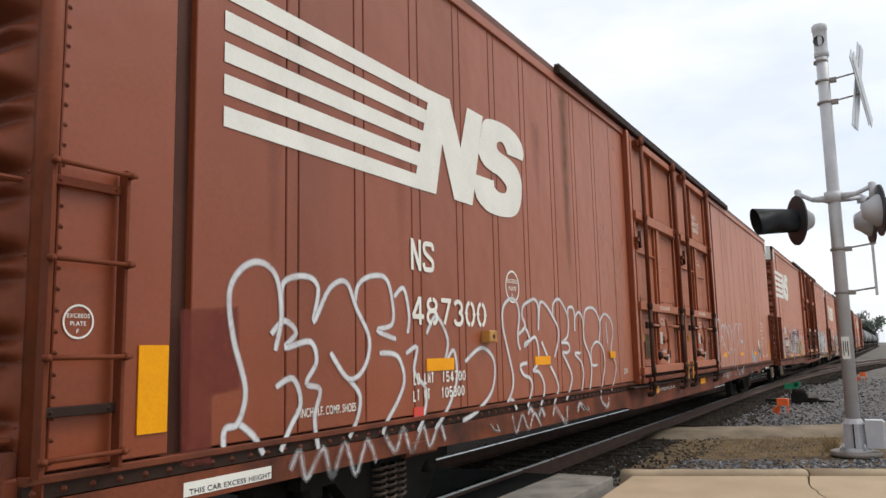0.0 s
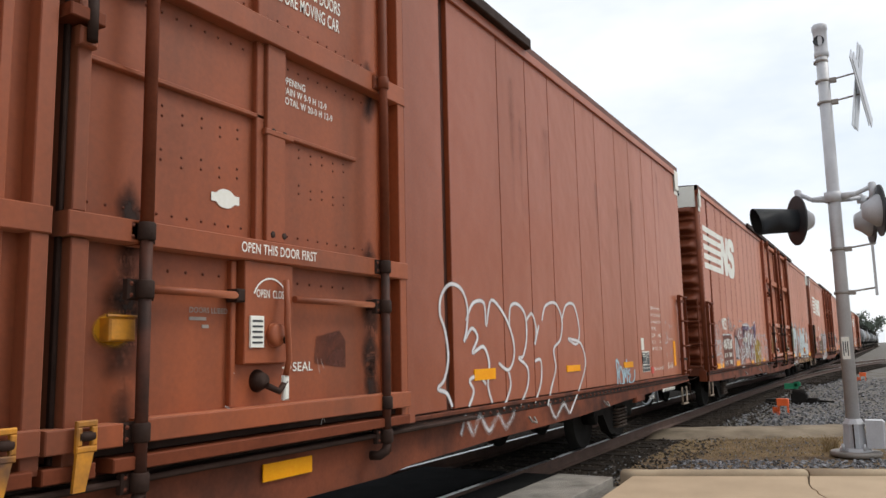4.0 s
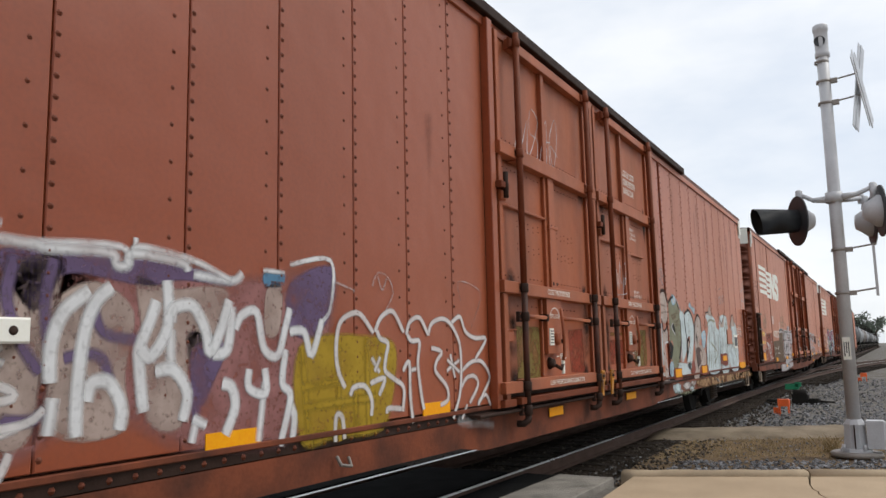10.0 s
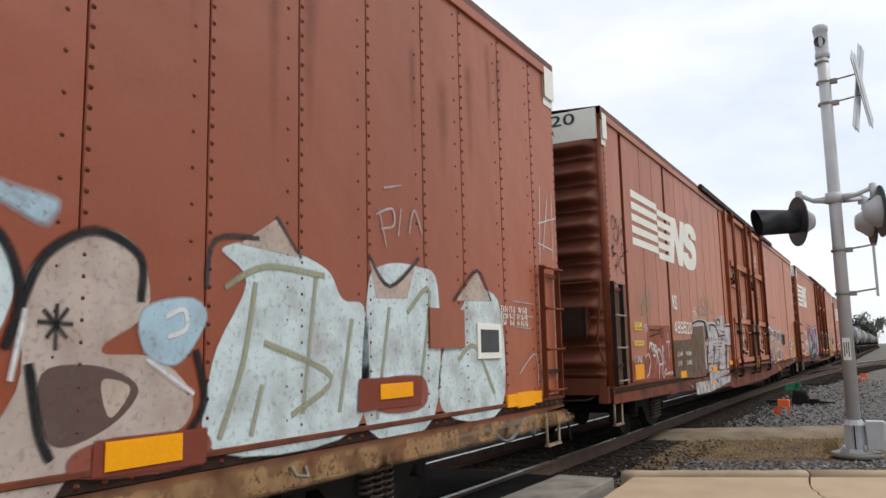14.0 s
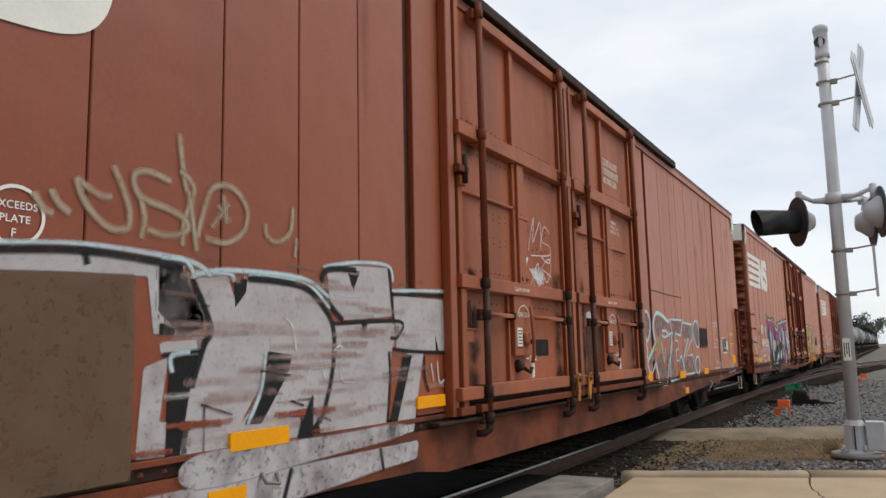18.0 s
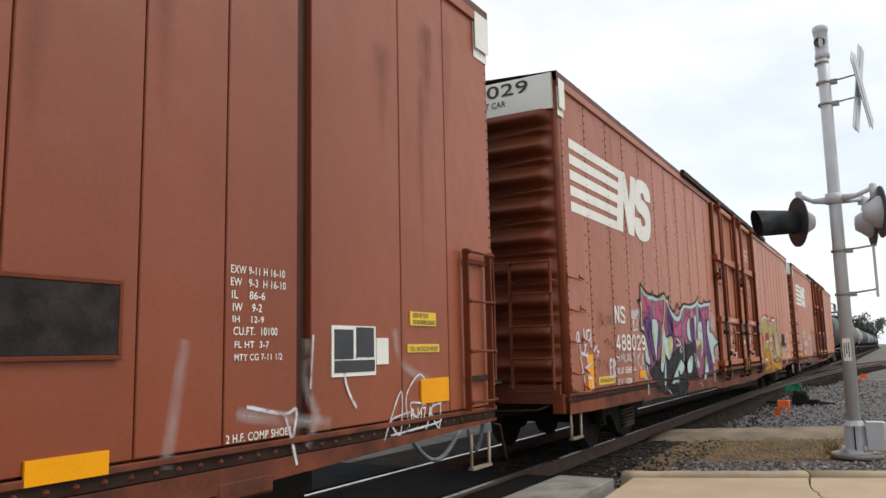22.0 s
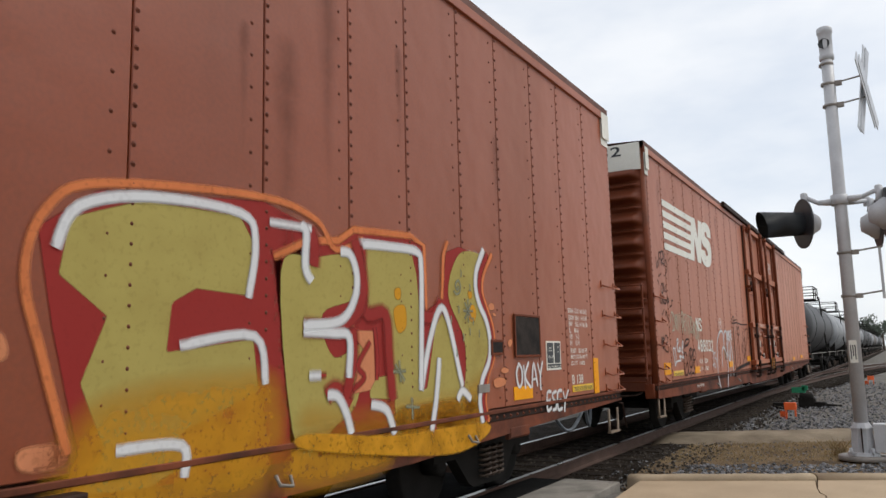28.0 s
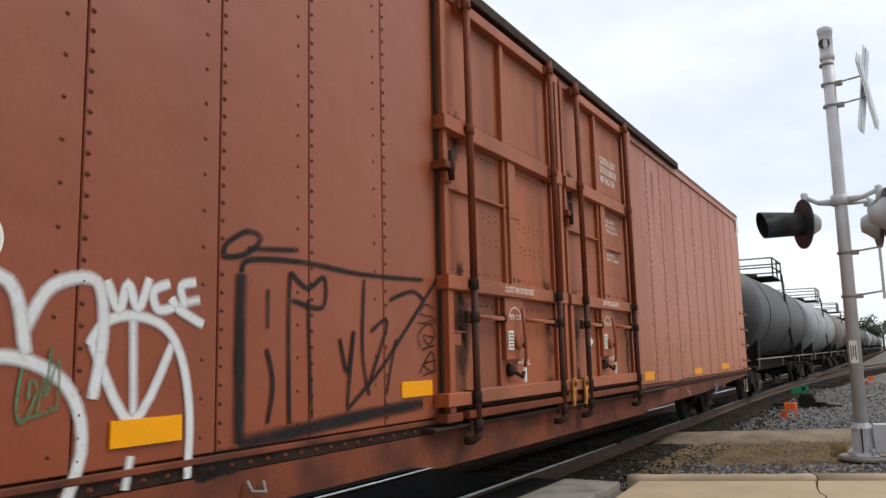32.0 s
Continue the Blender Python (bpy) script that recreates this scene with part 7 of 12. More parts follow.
letters(D, 'DB ID\nDB 20L', 23.66, 1.56, 0.02, WHITE, 0.1, layer=6)
letters(D, 'BPL 112 FT', 23.65, 1.48, 0.03, WHITE, 0.17, layer=6)
letters(D, 'LUB\n \nNO', 23.91, 1.54, 0.02, WHITE, 0.06, layer=6)
letters(D, 'BLT 1-78  REBLT 6-97', 23.63, 1.36, 0.03, WHITE, 0.39, layer=6)
plate(D, 'reflector', ORANGE, 22.68, 1.05, 23.16, 1.19)
plate(D, 'reflector', ORANGE, 25.21, 0.99, 25.39, 1.46)
plate(D, 'stencil_panel', WHITE, 23.6, 1.34, 24.04, 1.68)
plate(D, 'stencil_panel', BLACK, 23.62, 1.42, 23.8, 1.66, layer=3)
plate(D, 'stencil_panel', BLACK, 23.84, 1.42, 24.01, 1.66, layer=3)
plate(D, 'stencil_panel', BLACK, 23.62, 1.36, 24.03, 1.41, layer=3)
plate(D, 'notice_plate', TAPEYELLOW, 24.4, 1.05, 25.15, 1.13)
letters(D, 'THIS CAR EXCESS HEIGHT', 24.44, 1.06, 0.05, BLACK, 0.68, layer=4)
letters(D, 'B 138', 24.4, 1.15, 0.11, WHITE, 0.39)
letters(D, 'EXH 17-0  W 0-0', 24.36, 2.04, 0.06, WHITE, 0.66)
letters(D, 'EXW 10-1  H 5-9', 24.37, 1.95, 0.06, WHITE, 0.65)
letters(D, 'EW    9-5  H 16-10', 24.37, 1.87, 0.06, WHITE, 0.67)
letters(D, 'IL    86-6', 24.37, 1.79, 0.06, WHITE, 0.33)
letters(D, 'IW     9-2', 24.38, 1.71, 0.06, WHITE, 0.33)
letters(D, 'IH    12-9', 24.38, 1.63, 0.06, WHITE, 0.33)
letters(D, 'FLHT   03-06 FT', 24.39, 1.53, 0.06, WHITE, 0.6)
letters(D, 'MTYCG 06-00 FT', 24.39, 1.46, 0.05, WHITE, 0.61)
letters(D, 'CU FT  10000', 24.39, 1.38, 0.05, WHITE, 0.49)
# fifth car
emblem(E, 1.05, 4.42, 3.4, 0.98)
initials(E, 3.21, 1.92, 0.52, 0.28)
numerals(E, '488032', 3.23, 1.49, 0.26, 1.58, 0.17)
numerals(E, 'LD LMT', 3.31, 1.250, 0.101, 0.34, 0.17, layer=3)
numerals(E, '150200', 3.76, 1.250, 0.101, 0.37, 0.17, 0, layer=3)
numerals(E, 'LT WT', 3.31, 1.100, 0.090, 0.28, 0.17, layer=3)
numerals(E, '112800', 3.76, 1.100, 0.090, 0.37, 0.17, 0, layer=3)
plate(E, 'reflector', ORANGE, 0.5, 1.11, 0.94, 1.32)
plate(E, 'reflector', ORANGE, 2.87, 1.07, 3.32, 1.2)
plate(E, 'notice_plate', TAPEYELLOW, 1.14, 1.07, 1.89, 1.16)
letters(E, 'THIS CAR EXCESS HEIGHT', 1.18, 1.08, 0.04, BLACK, 0.69, layer=4)
letters(E, '2 INCH HF COMP SHOES', 2.87, 0.79, 0.05, WHITE, 0.63, layer=14)
plate(E, 'reflector', ORANGE, 6.54, 1.1, 7.0, 1.24, layer=5)
plate(E, 'reflector', ORANGE, 9.28, 1.2, 9.76, 1.33)
plate(E, 'reflector', ORANGE, 16.38, 1.06, 16.94, 1.2)
plate(E, 'reflector', ORANGE, 19.93, 1.05, 20.64, 1.17)
plate(E, 'reflector', ORANGE, 22.74, 1.08, 23.62, 1.21)
strokes(E, SPRAY_WHITE, 0.075,
        [(5.36, 0.65), (5.15, 0.94), (5.15, 1.26), (5.26, 1.68), (5.63, 1.93), (5.97, 1.93), (6.07, 1.59)],
        [(5.72, 1.12), (5.76, 1.45), (5.97, 1.58), (6.28, 1.44), (6.38, 1.1), (6.19, 0.64)],
        [(6.06, 1.71), (6.19, 1.92), (6.43, 1.96), (6.48, 1.69), (6.43, 1.36)], layer=3, worn=0.15)
strokes(E, SPRAY_WHITE, 0.065,
        [(6.4, 1.63), (6.49, 1.75), (6.66, 1.79), (6.87, 1.73), (7.0, 1.54), (7.06, 1.22), (7.05, 0.88)],
        [(6.42, 1.64), (6.67, 1.23), (6.93, 1.64)],
        [(6.66, 1.78), (6.68, 1.24)],
        [(6.67, 1.05), (6.64, 0.88)],
        [(6.49, 1.97), (6.57, 1.82), (6.62, 1.96), (6.69, 1.83), (6.76, 2.0)],
        [(6.9, 1.98), (6.79, 1.93), (6.82, 1.83), (6.93, 1.85), (6.91, 1.9)],
        [(7.09, 2.0), (6.98, 1.97), (7.0, 1.86), (6.96, 1.84), (7.15, 1.75)],
        [(6.99, 1.87), (7.12, 1.9)], layer=3, worn=0.1)
strokes(E, SPRAY_WHITE, 0.05,
        [(4.63, 1.48), (4.74, 1.52), (4.75, 1.21), (4.64, 1.19), (4.82, 1.23)],
        [(4.81, 1.44), (4.96, 1.47), (4.87, 1.36), (5.03, 1.31), (4.88, 1.14), (4.82, 1.18)], layer=3)
strokes(E, SPRAY_BLACK, 0.11,
        [(7.45, 1.03), (7.45, 1.53), (7.46, 2.08)],
        [(7.45, 1.03), (8.35, 1.08), (9.6, 1.14)], layer=2, worn=0.15, corners=True)
strokes(E, SPRAY_BLACK, 0.04,
        [(7.46, 2.09), (7.54, 2.18), (8.06, 2.21), (8.73, 2.18), (9.64, 2.2)],
        [(7.7, 2.0), (7.7, 1.74)],
        [(7.69, 1.61), (7.75, 1.38), (7.7, 1.13)],
        [(7.92, 2.13), (7.9, 1.82), (7.91, 1.11)],
        [(7.92, 2.13), (8.1, 2.03), (8.28, 2.12), (8.26, 1.9), (7.93, 1.94)],
        [(8.1, 1.95), (8.14, 1.13)],
        [(8.46, 1.68), (8.55, 1.43), (8.63, 1.74), (8.54, 1.18)],
        [(8.77, 2.14), (8.74, 1.59), (8.82, 1.25)],
        [(9.12, 2.0), (9.46, 2.09), (9.64, 2.03)],
        [(8.54, 1.16), (9.05, 1.5), (9.94, 2.28)],
        [(8.85, 1.74), (9.08, 1.82), (8.82, 1.33)],
        [(9.2, 1.68), (9.05, 1.24)],
        [(7.32, 2.26), (7.5, 2.36), (7.63, 2.33), (7.51, 2.22), (7.32, 2.18), (7.32, 2.26)],
        [(7.51, 2.25), (8.0, 2.29)], layer=3, worn=0.2)
tag(E, SPRAY_BLACK, 9.51, 1.38, 9.82, 2.05, 1, 0.035, 58, rows=3)
tag(E, SPRAY_CREAMDIM, 16.91, 1.0, 19.94, 1.94, 3, 0.05, 59, worn=0.6)
tag(E, SPRAY_GREEN, 6.02, 1.3, 6.24, 1.65, 2, 0.04, 60, worn=0.6)
tag(E, SPRAY_BLACK, 7.11, 0.87, 7.44, 1.03, 3, 0.05, 61, worn=0.5)
# second car: pale bubble outline and tag beside the number
strokes(B, SPRAY_DUSTPINK, 0.05,
        [(1.13, 1.06), (1.0, 1.2), (0.91, 1.37), (0.92, 1.57), (1.01, 1.7), (1.03, 1.85), (1.11, 1.98), (1.22, 2.02), (1.34, 1.97), (1.39, 1.87), (1.39, 1.73)],
        [(1.37, 1.91), (1.46, 2.04), (1.62, 2.12), (1.74, 2.09), (1.76, 1.96), (1.75, 1.81), (1.8, 1.64), (1.86, 1.39)],
        [(1.71, 1.97), (1.83, 2.08), (1.98, 2.18), (2.02, 2.2)],
        [(1.4, 1.78), (1.42, 1.87), (1.46, 1.91), (1.52, 1.85), (1.54, 1.71), (1.47, 1.62)], layer=2, worn=0.4)
strokes(B, SPRAY_CHALK, 0.045,
        [(1.08, 1.66), (0.97, 1.64), (0.98, 1.56), (1.09, 1.48), (1.26, 1.37), (1.24, 1.31), (0.99, 1.41)],
        [(1.19, 1.94), (1.15, 1.75), (1.15, 1.57), (1.15, 1.45)],
        [(1.21, 1.83), (1.28, 1.73), (1.32, 1.64), (1.19, 1.64)],
        [(1.16, 1.64), (1.2, 1.55), (1.26, 1.66), (1.3, 1.55), (1.35, 1.66)],
        [(1.35, 1.35), (1.39, 1.53), (1.45, 1.66), (1.49, 1.36)],
        [(1.38, 1.45), (1.5, 1.47)],
        [(1.5, 1.59), (1.63, 1.66)],
        [(1.6, 1.66), (1.53, 1.55), (1.62, 1.46), (1.67, 1.54), (1.63, 1.64), (1.58, 1.66)],
        [(1.63, 1.49), (1.51, 1.44), (1.51, 1.35), (1.65, 1.36)],
        [(1.52, 1.41), (1.62, 1.42)], layer=3, worn=0.25)
strokes(B, SPRAY_CHALK, 0.045,
        [(0.98, 1.28), (1.05, 1.3), (1.24, 1.31), (1.47, 1.33), (1.44, 1.37)],
        [(1.38, 1.28), (1.46, 1.06)],
        [(1.41, 1.25), (1.54, 1.15), (1.45, 1.07)],
        [(1.6, 1.17), (1.6, 1.29), (1.7, 1.31), (1.73, 1.23), (1.62, 1.17), (1.81, 1.18)],
        [(1.6, 1.17), (1.48, 1.01), (1.54, 0.98), (1.64, 1.0), (1.61, 1.13)],
        [(1.34, 1.76), (1.37, 1.75)],
        [(1.72, 1.7), (1.74, 1.68)],
        [(1.76, 1.59), (1.79, 1.57)],
        [(1.83, 1.58), (1.92, 1.58)], layer=3, worn=0.25)
# second car: worn panel in lilac, tan and white, then a bubble outline over a yellow patch
fill(B, SPRAY_HAZE, [(4.97, 2.07), (5.3, 2.08), (6.08, 2.11), (6.55, 2.06), (7.49, 2.17), (7.49, 1.64), (7.11, 0.95), (6.12, 0.98), (5.7, 1.15), (5.2, 1.16), (5.02, 1.18)], layer=0, worn=0.5, rim=0.15, dense=0.75)
fill(B, SPRAY_HAZE, [(3.63, 1.9), (3.98, 1.99), (4.37, 2.01), (5.27, 2.07), (5.55, 1.88), (5.32, 1.1), (4.38, 1.04), (4.27, 1.5), (3.64, 1.69)], layer=0, worn=0.5, rim=0.12, dense=0.75)
fill(B, SPRAY_CHALKFILL, [(3.64, 1.7), (3.89, 1.74), (4.17, 1.54), (4.25, 1.5), (4.23, 1.15), (3.81, 1.19), (3.64, 1.14)], layer=1, worn=0.35)
fill(B, SPRAY_SMOKE, [(2.83, 1.89), (2.84, 2.26), (2.97, 2.33), (3.07, 2.09), (3.17, 2.3), (3.32, 2.03), (3.47, 2.1), (3.4, 1.86), (3.08, 1.82)], layer=0, worn=0.7, rim=0.2, dense=0.3)
fill(B, SPRAY_LILAC, [(5.01, 2.06), (5.3, 2.08), (5.59, 2.08), (5.66, 2.01), (5.74, 2.08), (6.07, 2.07), (6.47, 2.03), (6.55, 2.06), (6.47, 1.96), (6.09, 1.97), (5.82, 1.92), (5.38, 1.96), (5.28, 1.85), (5.17, 1.76), (5.02, 1.94)], layer=1, worn=0.35, dense=0.8)
fill(B, SPRAY_LILAC, [(7.01, 2.03), (7.49, 2.19), (7.49, 1.85), (7.27, 1.64), (7.01, 1.7)], layer=1, worn=0.5, dense=0.6)
fill(B, SPRAY_LILAC, [(6.13, 1.69), (6.44, 1.61), (6.33, 1.35), (6.18, 1.13), (6.14, 1.44)], layer=1, worn=0.5, dense=0.6)
fill(B, SPRAY_BONE, [(5.3, 1.84), (5.52, 1.94), (5.76, 1.79), (5.72, 1.45), (5.73, 1.15), (5.3, 1.17), (5.28, 1.65)], layer=1, worn=0.5, dense=0.7)
fill(B, SPRAY_BONE, [(5.76, 1.99), (5.99, 1.93), (6.43, 1.96), (6.4, 1.66), (6.17, 1.56), (6.11, 1.14), (5.85, 1.19), (5.8, 1.66)], layer=1, worn=0.5, dense=0.6)
fill(B, SPRAY_BONE, [(5.02, 1.94), (5.1, 2.02), (5.33, 2.03), (5.25, 1.54), (5.2, 1.16), (5.02, 1.18)], layer=1, worn=0.5, dense=0.6)
fill(B, SPRAY_TEALBLUE, [(6.76, 2.08), (6.96, 2.09), (6.94, 1.99), (6.77, 1.98)], layer=2, worn=0.3)
fill(B, SPRAY_BONE, [(6.78, 1.97), (6.94, 1.99), (6.91, 1.68), (6.77, 1.67)], layer=2, worn=0.4)
strokes(B, SPRAY_LILAC, 0.07,
        [(5.08, 2.03), (5.05, 1.83), (5.12, 1.63), (5.23, 1.47)],
        [(5.28, 2.03), (5.24, 1.82), (5.27, 1.58)],
        [(5.35, 1.54), (5.48, 1.56), (5.57, 1.53), (5.62, 1.42)],
        [(5.05, 1.26), (5.19, 1.25), (5.27, 1.29)],
        [(5.5, 1.83), (5.57, 1.67), (5.78, 1.63)], layer=2, worn=0.35)
strokes(B, SPRAY_WHITE, 0.07,
        [(4.96, 2.1), (5.15, 2.09), (5.25, 2.08), (5.59, 2.09), (5.63, 2.03), (5.7, 2.03), (5.74, 2.1), (6.07, 2.08), (6.12, 2.03)],
        [(6.16, 2.02), (6.47, 2.0), (6.56, 2.06)], layer=3, worn=0.3, dense=0.7)
strokes(B, SPRAY_WHITE, 0.04,
        [(5.75, 2.1), (5.75, 2.19)],
        [(6.75, 2.09), (6.96, 2.09)],
        [(7.01, 2.15), (7.46, 2.22), (7.46, 1.88), (7.35, 1.76)], layer=3, worn=0.5)
strokes(B, SPRAY_WHITE, 0.085,
        [(5.28, 1.42), (5.28, 1.61), (5.34, 1.77), (5.48, 1.88)],
        [(5.43, 1.15), (5.43, 1.39), (5.46, 1.68), (5.52, 1.83), (5.61, 1.91)],
        [(5.48, 1.32), (5.51, 1.41), (5.61, 1.41), (5.69, 1.28), (5.68, 1.16)],
        [(5.3, 1.35), (5.28, 1.17)],
        [(5.83, 1.24), (5.79, 1.53), (5.8, 1.61), (5.86, 1.74), (5.9, 1.85)],
        [(5.97, 1.97), (5.98, 1.71), (5.87, 1.54), (5.8, 1.59)],
        [(6.0, 1.73), (6.02, 1.81), (6.16, 1.83), (6.26, 1.69), (6.3, 1.56), (6.38, 1.69), (6.45, 1.88)],
        [(6.47, 1.84), (6.44, 1.58), (6.32, 1.55)],
        [(6.4, 1.37), (6.48, 1.34), (6.51, 1.22), (6.43, 1.06)],
        [(5.9, 1.46), (6.03, 1.46), (6.13, 1.33), (6.1, 1.17)], layer=4, worn=0.2)
strokes(B, SPRAY_WHITE, 0.085,
        [(6.0, 1.69), (6.01, 1.47)], layer=4, worn=0.2)
strokes(B, SPRAY_WHITE, 0.07,
        [(6.5, 1.7), (6.56, 1.79), (6.69, 1.81), (6.76, 1.58), (6.89, 1.53), (6.96, 1.7), (7.01, 1.85)],
        [(7.01, 1.69), (7.16, 1.69), (7.24, 1.53), (7.36, 1.78)],
        [(6.97, 1.57), (6.94, 1.35), (7.02, 1.25), (6.92, 0.94)],
        [(6.63, 1.45), (6.63, 1.33), (6.78, 1.29), (6.77, 1.45)],
        [(6.77, 1.36), (6.72, 0.99)],
        [(6.21, 1.19), (6.17, 1.04)],
        [(6.18, 1.18), (6.28, 1.13)],
        [(7.01, 1.22), (7.06, 1.12), (7.04, 0.96)], layer=4, worn=0.2)
strokes(B, SPRAY_BLACK, 0.06,
        [(3.64, 1.7), (3.74, 1.76), (3.86, 1.73), (4.03, 1.69), (4.17, 1.55), (4.31, 1.5)],
        [(3.87, 1.71), (3.85, 1.51), (3.82, 1.25)],
        [(4.23, 1.5), (4.22, 1.17)],
        [(3.68, 1.17), (3.81, 1.19), (3.99, 1.16)],
        [(4.05, 1.3), (4.08, 1.27)], layer=3, worn=0.15)
strokes(B, SPRAY_CHALK, 0.05,
        [(4.03, 1.99), (3.99, 1.86), (4.1, 1.76), (4.23, 1.9)],
        [(4.23, 2.07), (4.2, 1.83), (4.2, 1.66)],
        [(4.27, 1.9), (4.28, 1.73), (4.37, 1.7)],
        [(4.43, 2.01), (4.35, 1.87), (4.43, 1.73), (4.52, 1.84), (4.45, 2.0)],
        [(4.7, 2.03), (4.6, 1.85), (4.77, 1.9), (4.75, 1.74), (4.48, 1.7)],
        [(4.82, 1.53), (5.04, 1.6)],
        [(4.91, 1.62), (4.95, 1.49)],
        [(4.83, 1.61), (5.05, 1.52)], layer=4, worn=0.15)
strokes(B, SPRAY_CHALK, 0.05,
        [(4.27, 1.41), (4.44, 1.33), (4.37, 1.2), (4.6, 1.22), (4.64, 1.49), (4.48, 1.4)],
        [(4.37, 1.4), (4.7, 1.16), (4.74, 1.52)],
        [(4.7, 1.36), (5.0, 1.42), (5.1, 1.36), (4.82, 1.32), (4.7, 1.22), (5.13, 1.23), (5.26, 1.3)],
        [(4.43, 1.2), (4.65, 1.12), (5.13, 1.22)],
        [(4.45, 1.07), (4.49, 0.94)],
        [(4.45, 1.07), (4.62, 1.07), (4.53, 1.01), (4.64, 0.92)],
        [(4.71, 1.08), (4.65, 0.95), (4.83, 0.93)],
        [(4.85, 1.1), (4.9, 0.93), (5.03, 0.98), (5.1, 1.11)], layer=4, worn=0.25)
strokes(B, SPRAY_WHITE, 0.05,
        [(3.53, 1.91), (3.52, 1.96), (3.55, 2.03), (3.8, 2.04)],
        [(4.48, 2.16), (4.65, 2.2), (5.01, 2.17)],
        [(5.14, 2.1), (5.65, 2.13), (5.71, 2.03), (5.77, 2.14), (6.16, 2.1), (6.47, 2.0)], layer=3, worn=0.4, dense=0.7)
fill(B, SPRAY_OLIVE, [(7.11, 1.61), (7.91, 1.69), (8.33, 1.6), (8.29, 1.17), (8.11, 0.91), (7.54, 0.91), (7.12, 0.93)], layer=2, worn=0.3, rim=0.05, dense=0.55)
strokes(B, SPRAY_OLIVE, 0.09,
        [(7.14, 1.59), (7.22, 0.94)],
        [(7.54, 1.6), (7.57, 0.9)],
        [(7.91, 1.66), (7.93, 0.97)],
        [(7.14, 1.31), (7.6, 1.34)],
        [(7.16, 1.17), (8.03, 1.19)],
        [(7.75, 1.33), (7.77, 0.99)], layer=3, worn=0.4)
strokes(B, SPRAY_CHALK, 0.05,
        [(7.63, 1.28), (7.55, 1.4), (7.52, 1.56), (7.56, 1.75), (7.69, 1.83), (7.83, 1.83), (8.0, 1.69)],
        [(8.02, 1.7), (8.11, 1.82), (8.28, 1.87), (8.44, 1.7)],
        [(8.05, 1.71), (8.09, 1.65), (8.2, 1.61), (8.17, 1.5), (8.16, 1.39), (8.29, 1.32), (8.43, 1.24), (8.41, 1.05)],
        [(8.48, 1.68), (8.54, 1.79), (8.7, 1.83), (8.84, 1.68)],
        [(8.5, 1.68), (8.56, 1.63), (8.69, 1.62), (8.66, 1.43), (8.71, 1.16), (8.75, 1.04)],
        [(8.84, 1.68), (8.91, 1.79), (9.14, 1.83), (9.33, 1.72), (9.43, 1.54), (9.41, 1.17), (9.26, 0.92)],
        [(8.89, 1.57), (9.07, 1.53), (8.98, 1.45), (8.96, 1.36), (9.15, 1.22), (9.17, 1.1), (9.03, 1.06)], layer=4, worn=0.2)
strokes(B, SPRAY_CHALK, 0.05,
        [(9.25, 1.79), (9.43, 1.86), (9.54, 1.72), (9.73, 1.66), (9.97, 1.65), (9.73, 1.46)], layer=4, worn=0.2)
strokes(B, SPRAY_CHALK, 0.05,
        [(9.43, 1.34), (9.65, 1.43), (9.88, 1.42), (10.03, 1.27), (9.89, 1.12), (9.76, 1.01)],
        [(9.43, 1.2), (9.54, 1.28), (9.7, 1.29), (9.77, 1.2), (9.59, 1.04)],
        [(9.76, 1.03), (9.93, 1.1), (10.04, 0.98)],
        [(9.54, 1.03), (9.43, 0.9)],
        [(9.16, 1.36), (9.4, 1.45)],
        [(9.23, 1.51), (9.31, 1.29)],
        [(9.17, 1.46), (9.4, 1.34)],
        [(7.97, 1.5), (8.08, 1.38)],
        [(8.09, 1.5), (8.01, 1.39)],
        [(7.95, 1.3), (8.15, 1.33), (8.07, 1.2)],
        [(8.42, 1.38), (8.52, 1.45), (8.53, 1.18), (8.57, 0.94)],
        [(8.51, 1.38), (8.63, 1.39)],
        [(7.69, 1.22), (7.74, 1.28), (7.88, 1.28), (7.97, 1.17), (7.96, 1.05)],
        [(8.18, 1.05), (8.2, 1.09), (8.41, 1.07)], layer=4, worn=0.25)
strokes(B, SPRAY_CHALK, 0.05,
        [(7.51, 0.9), (7.52, 1.08), (7.59, 1.07), (7.62, 0.91)], layer=4, worn=0.25)
strokes(B, SPRAY_DUSTPINK, 0.025,
        [(7.99, 2.06), (8.06, 2.17), (8.2, 2.16), (8.29, 2.03), (8.17, 1.87)],
        [(9.46, 2.01), (9.43, 2.2), (9.88, 2.11), (9.65, 1.75)],
        [(7.47, 2.07), (7.68, 2.03), (7.76, 2.01)],
        [(8.06, 2.17), (8.13, 2.04), (8.2, 2.15)], layer=3, worn=0.6, dense=0.5)
# third car: silver block letters with black edges and pale blue halo
fill(C, SPRAY_SILVER, [(5.6, 2.03), (6.21, 2.09), (6.84, 2.09), (7.05, 1.73), (6.92, 1.65), (6.65, 1.66), (6.6, 1.98), (5.6, 1.94)], layer=1, worn=0.2, corners=True)
fill(C, SPRAY_SILVER, [(6.93, 2.01), (7.21, 2.04), (7.28, 1.89), (7.38, 2.03), (7.67, 2.03), (7.95, 2.01), (8.14, 1.9), (8.26, 1.76), (9.04, 1.79), (9.14, 1.75), (9.04, 1.55), (8.99, 1.3), (8.94, 0.88), (8.31, 0.86), (8.08, 0.96), (7.94, 0.87), (6.97, 0.94), (6.86, 0.96), (6.87, 1.15), (6.96, 1.57), (7.07, 1.71)], layer=1, worn=0.2, corners=True)
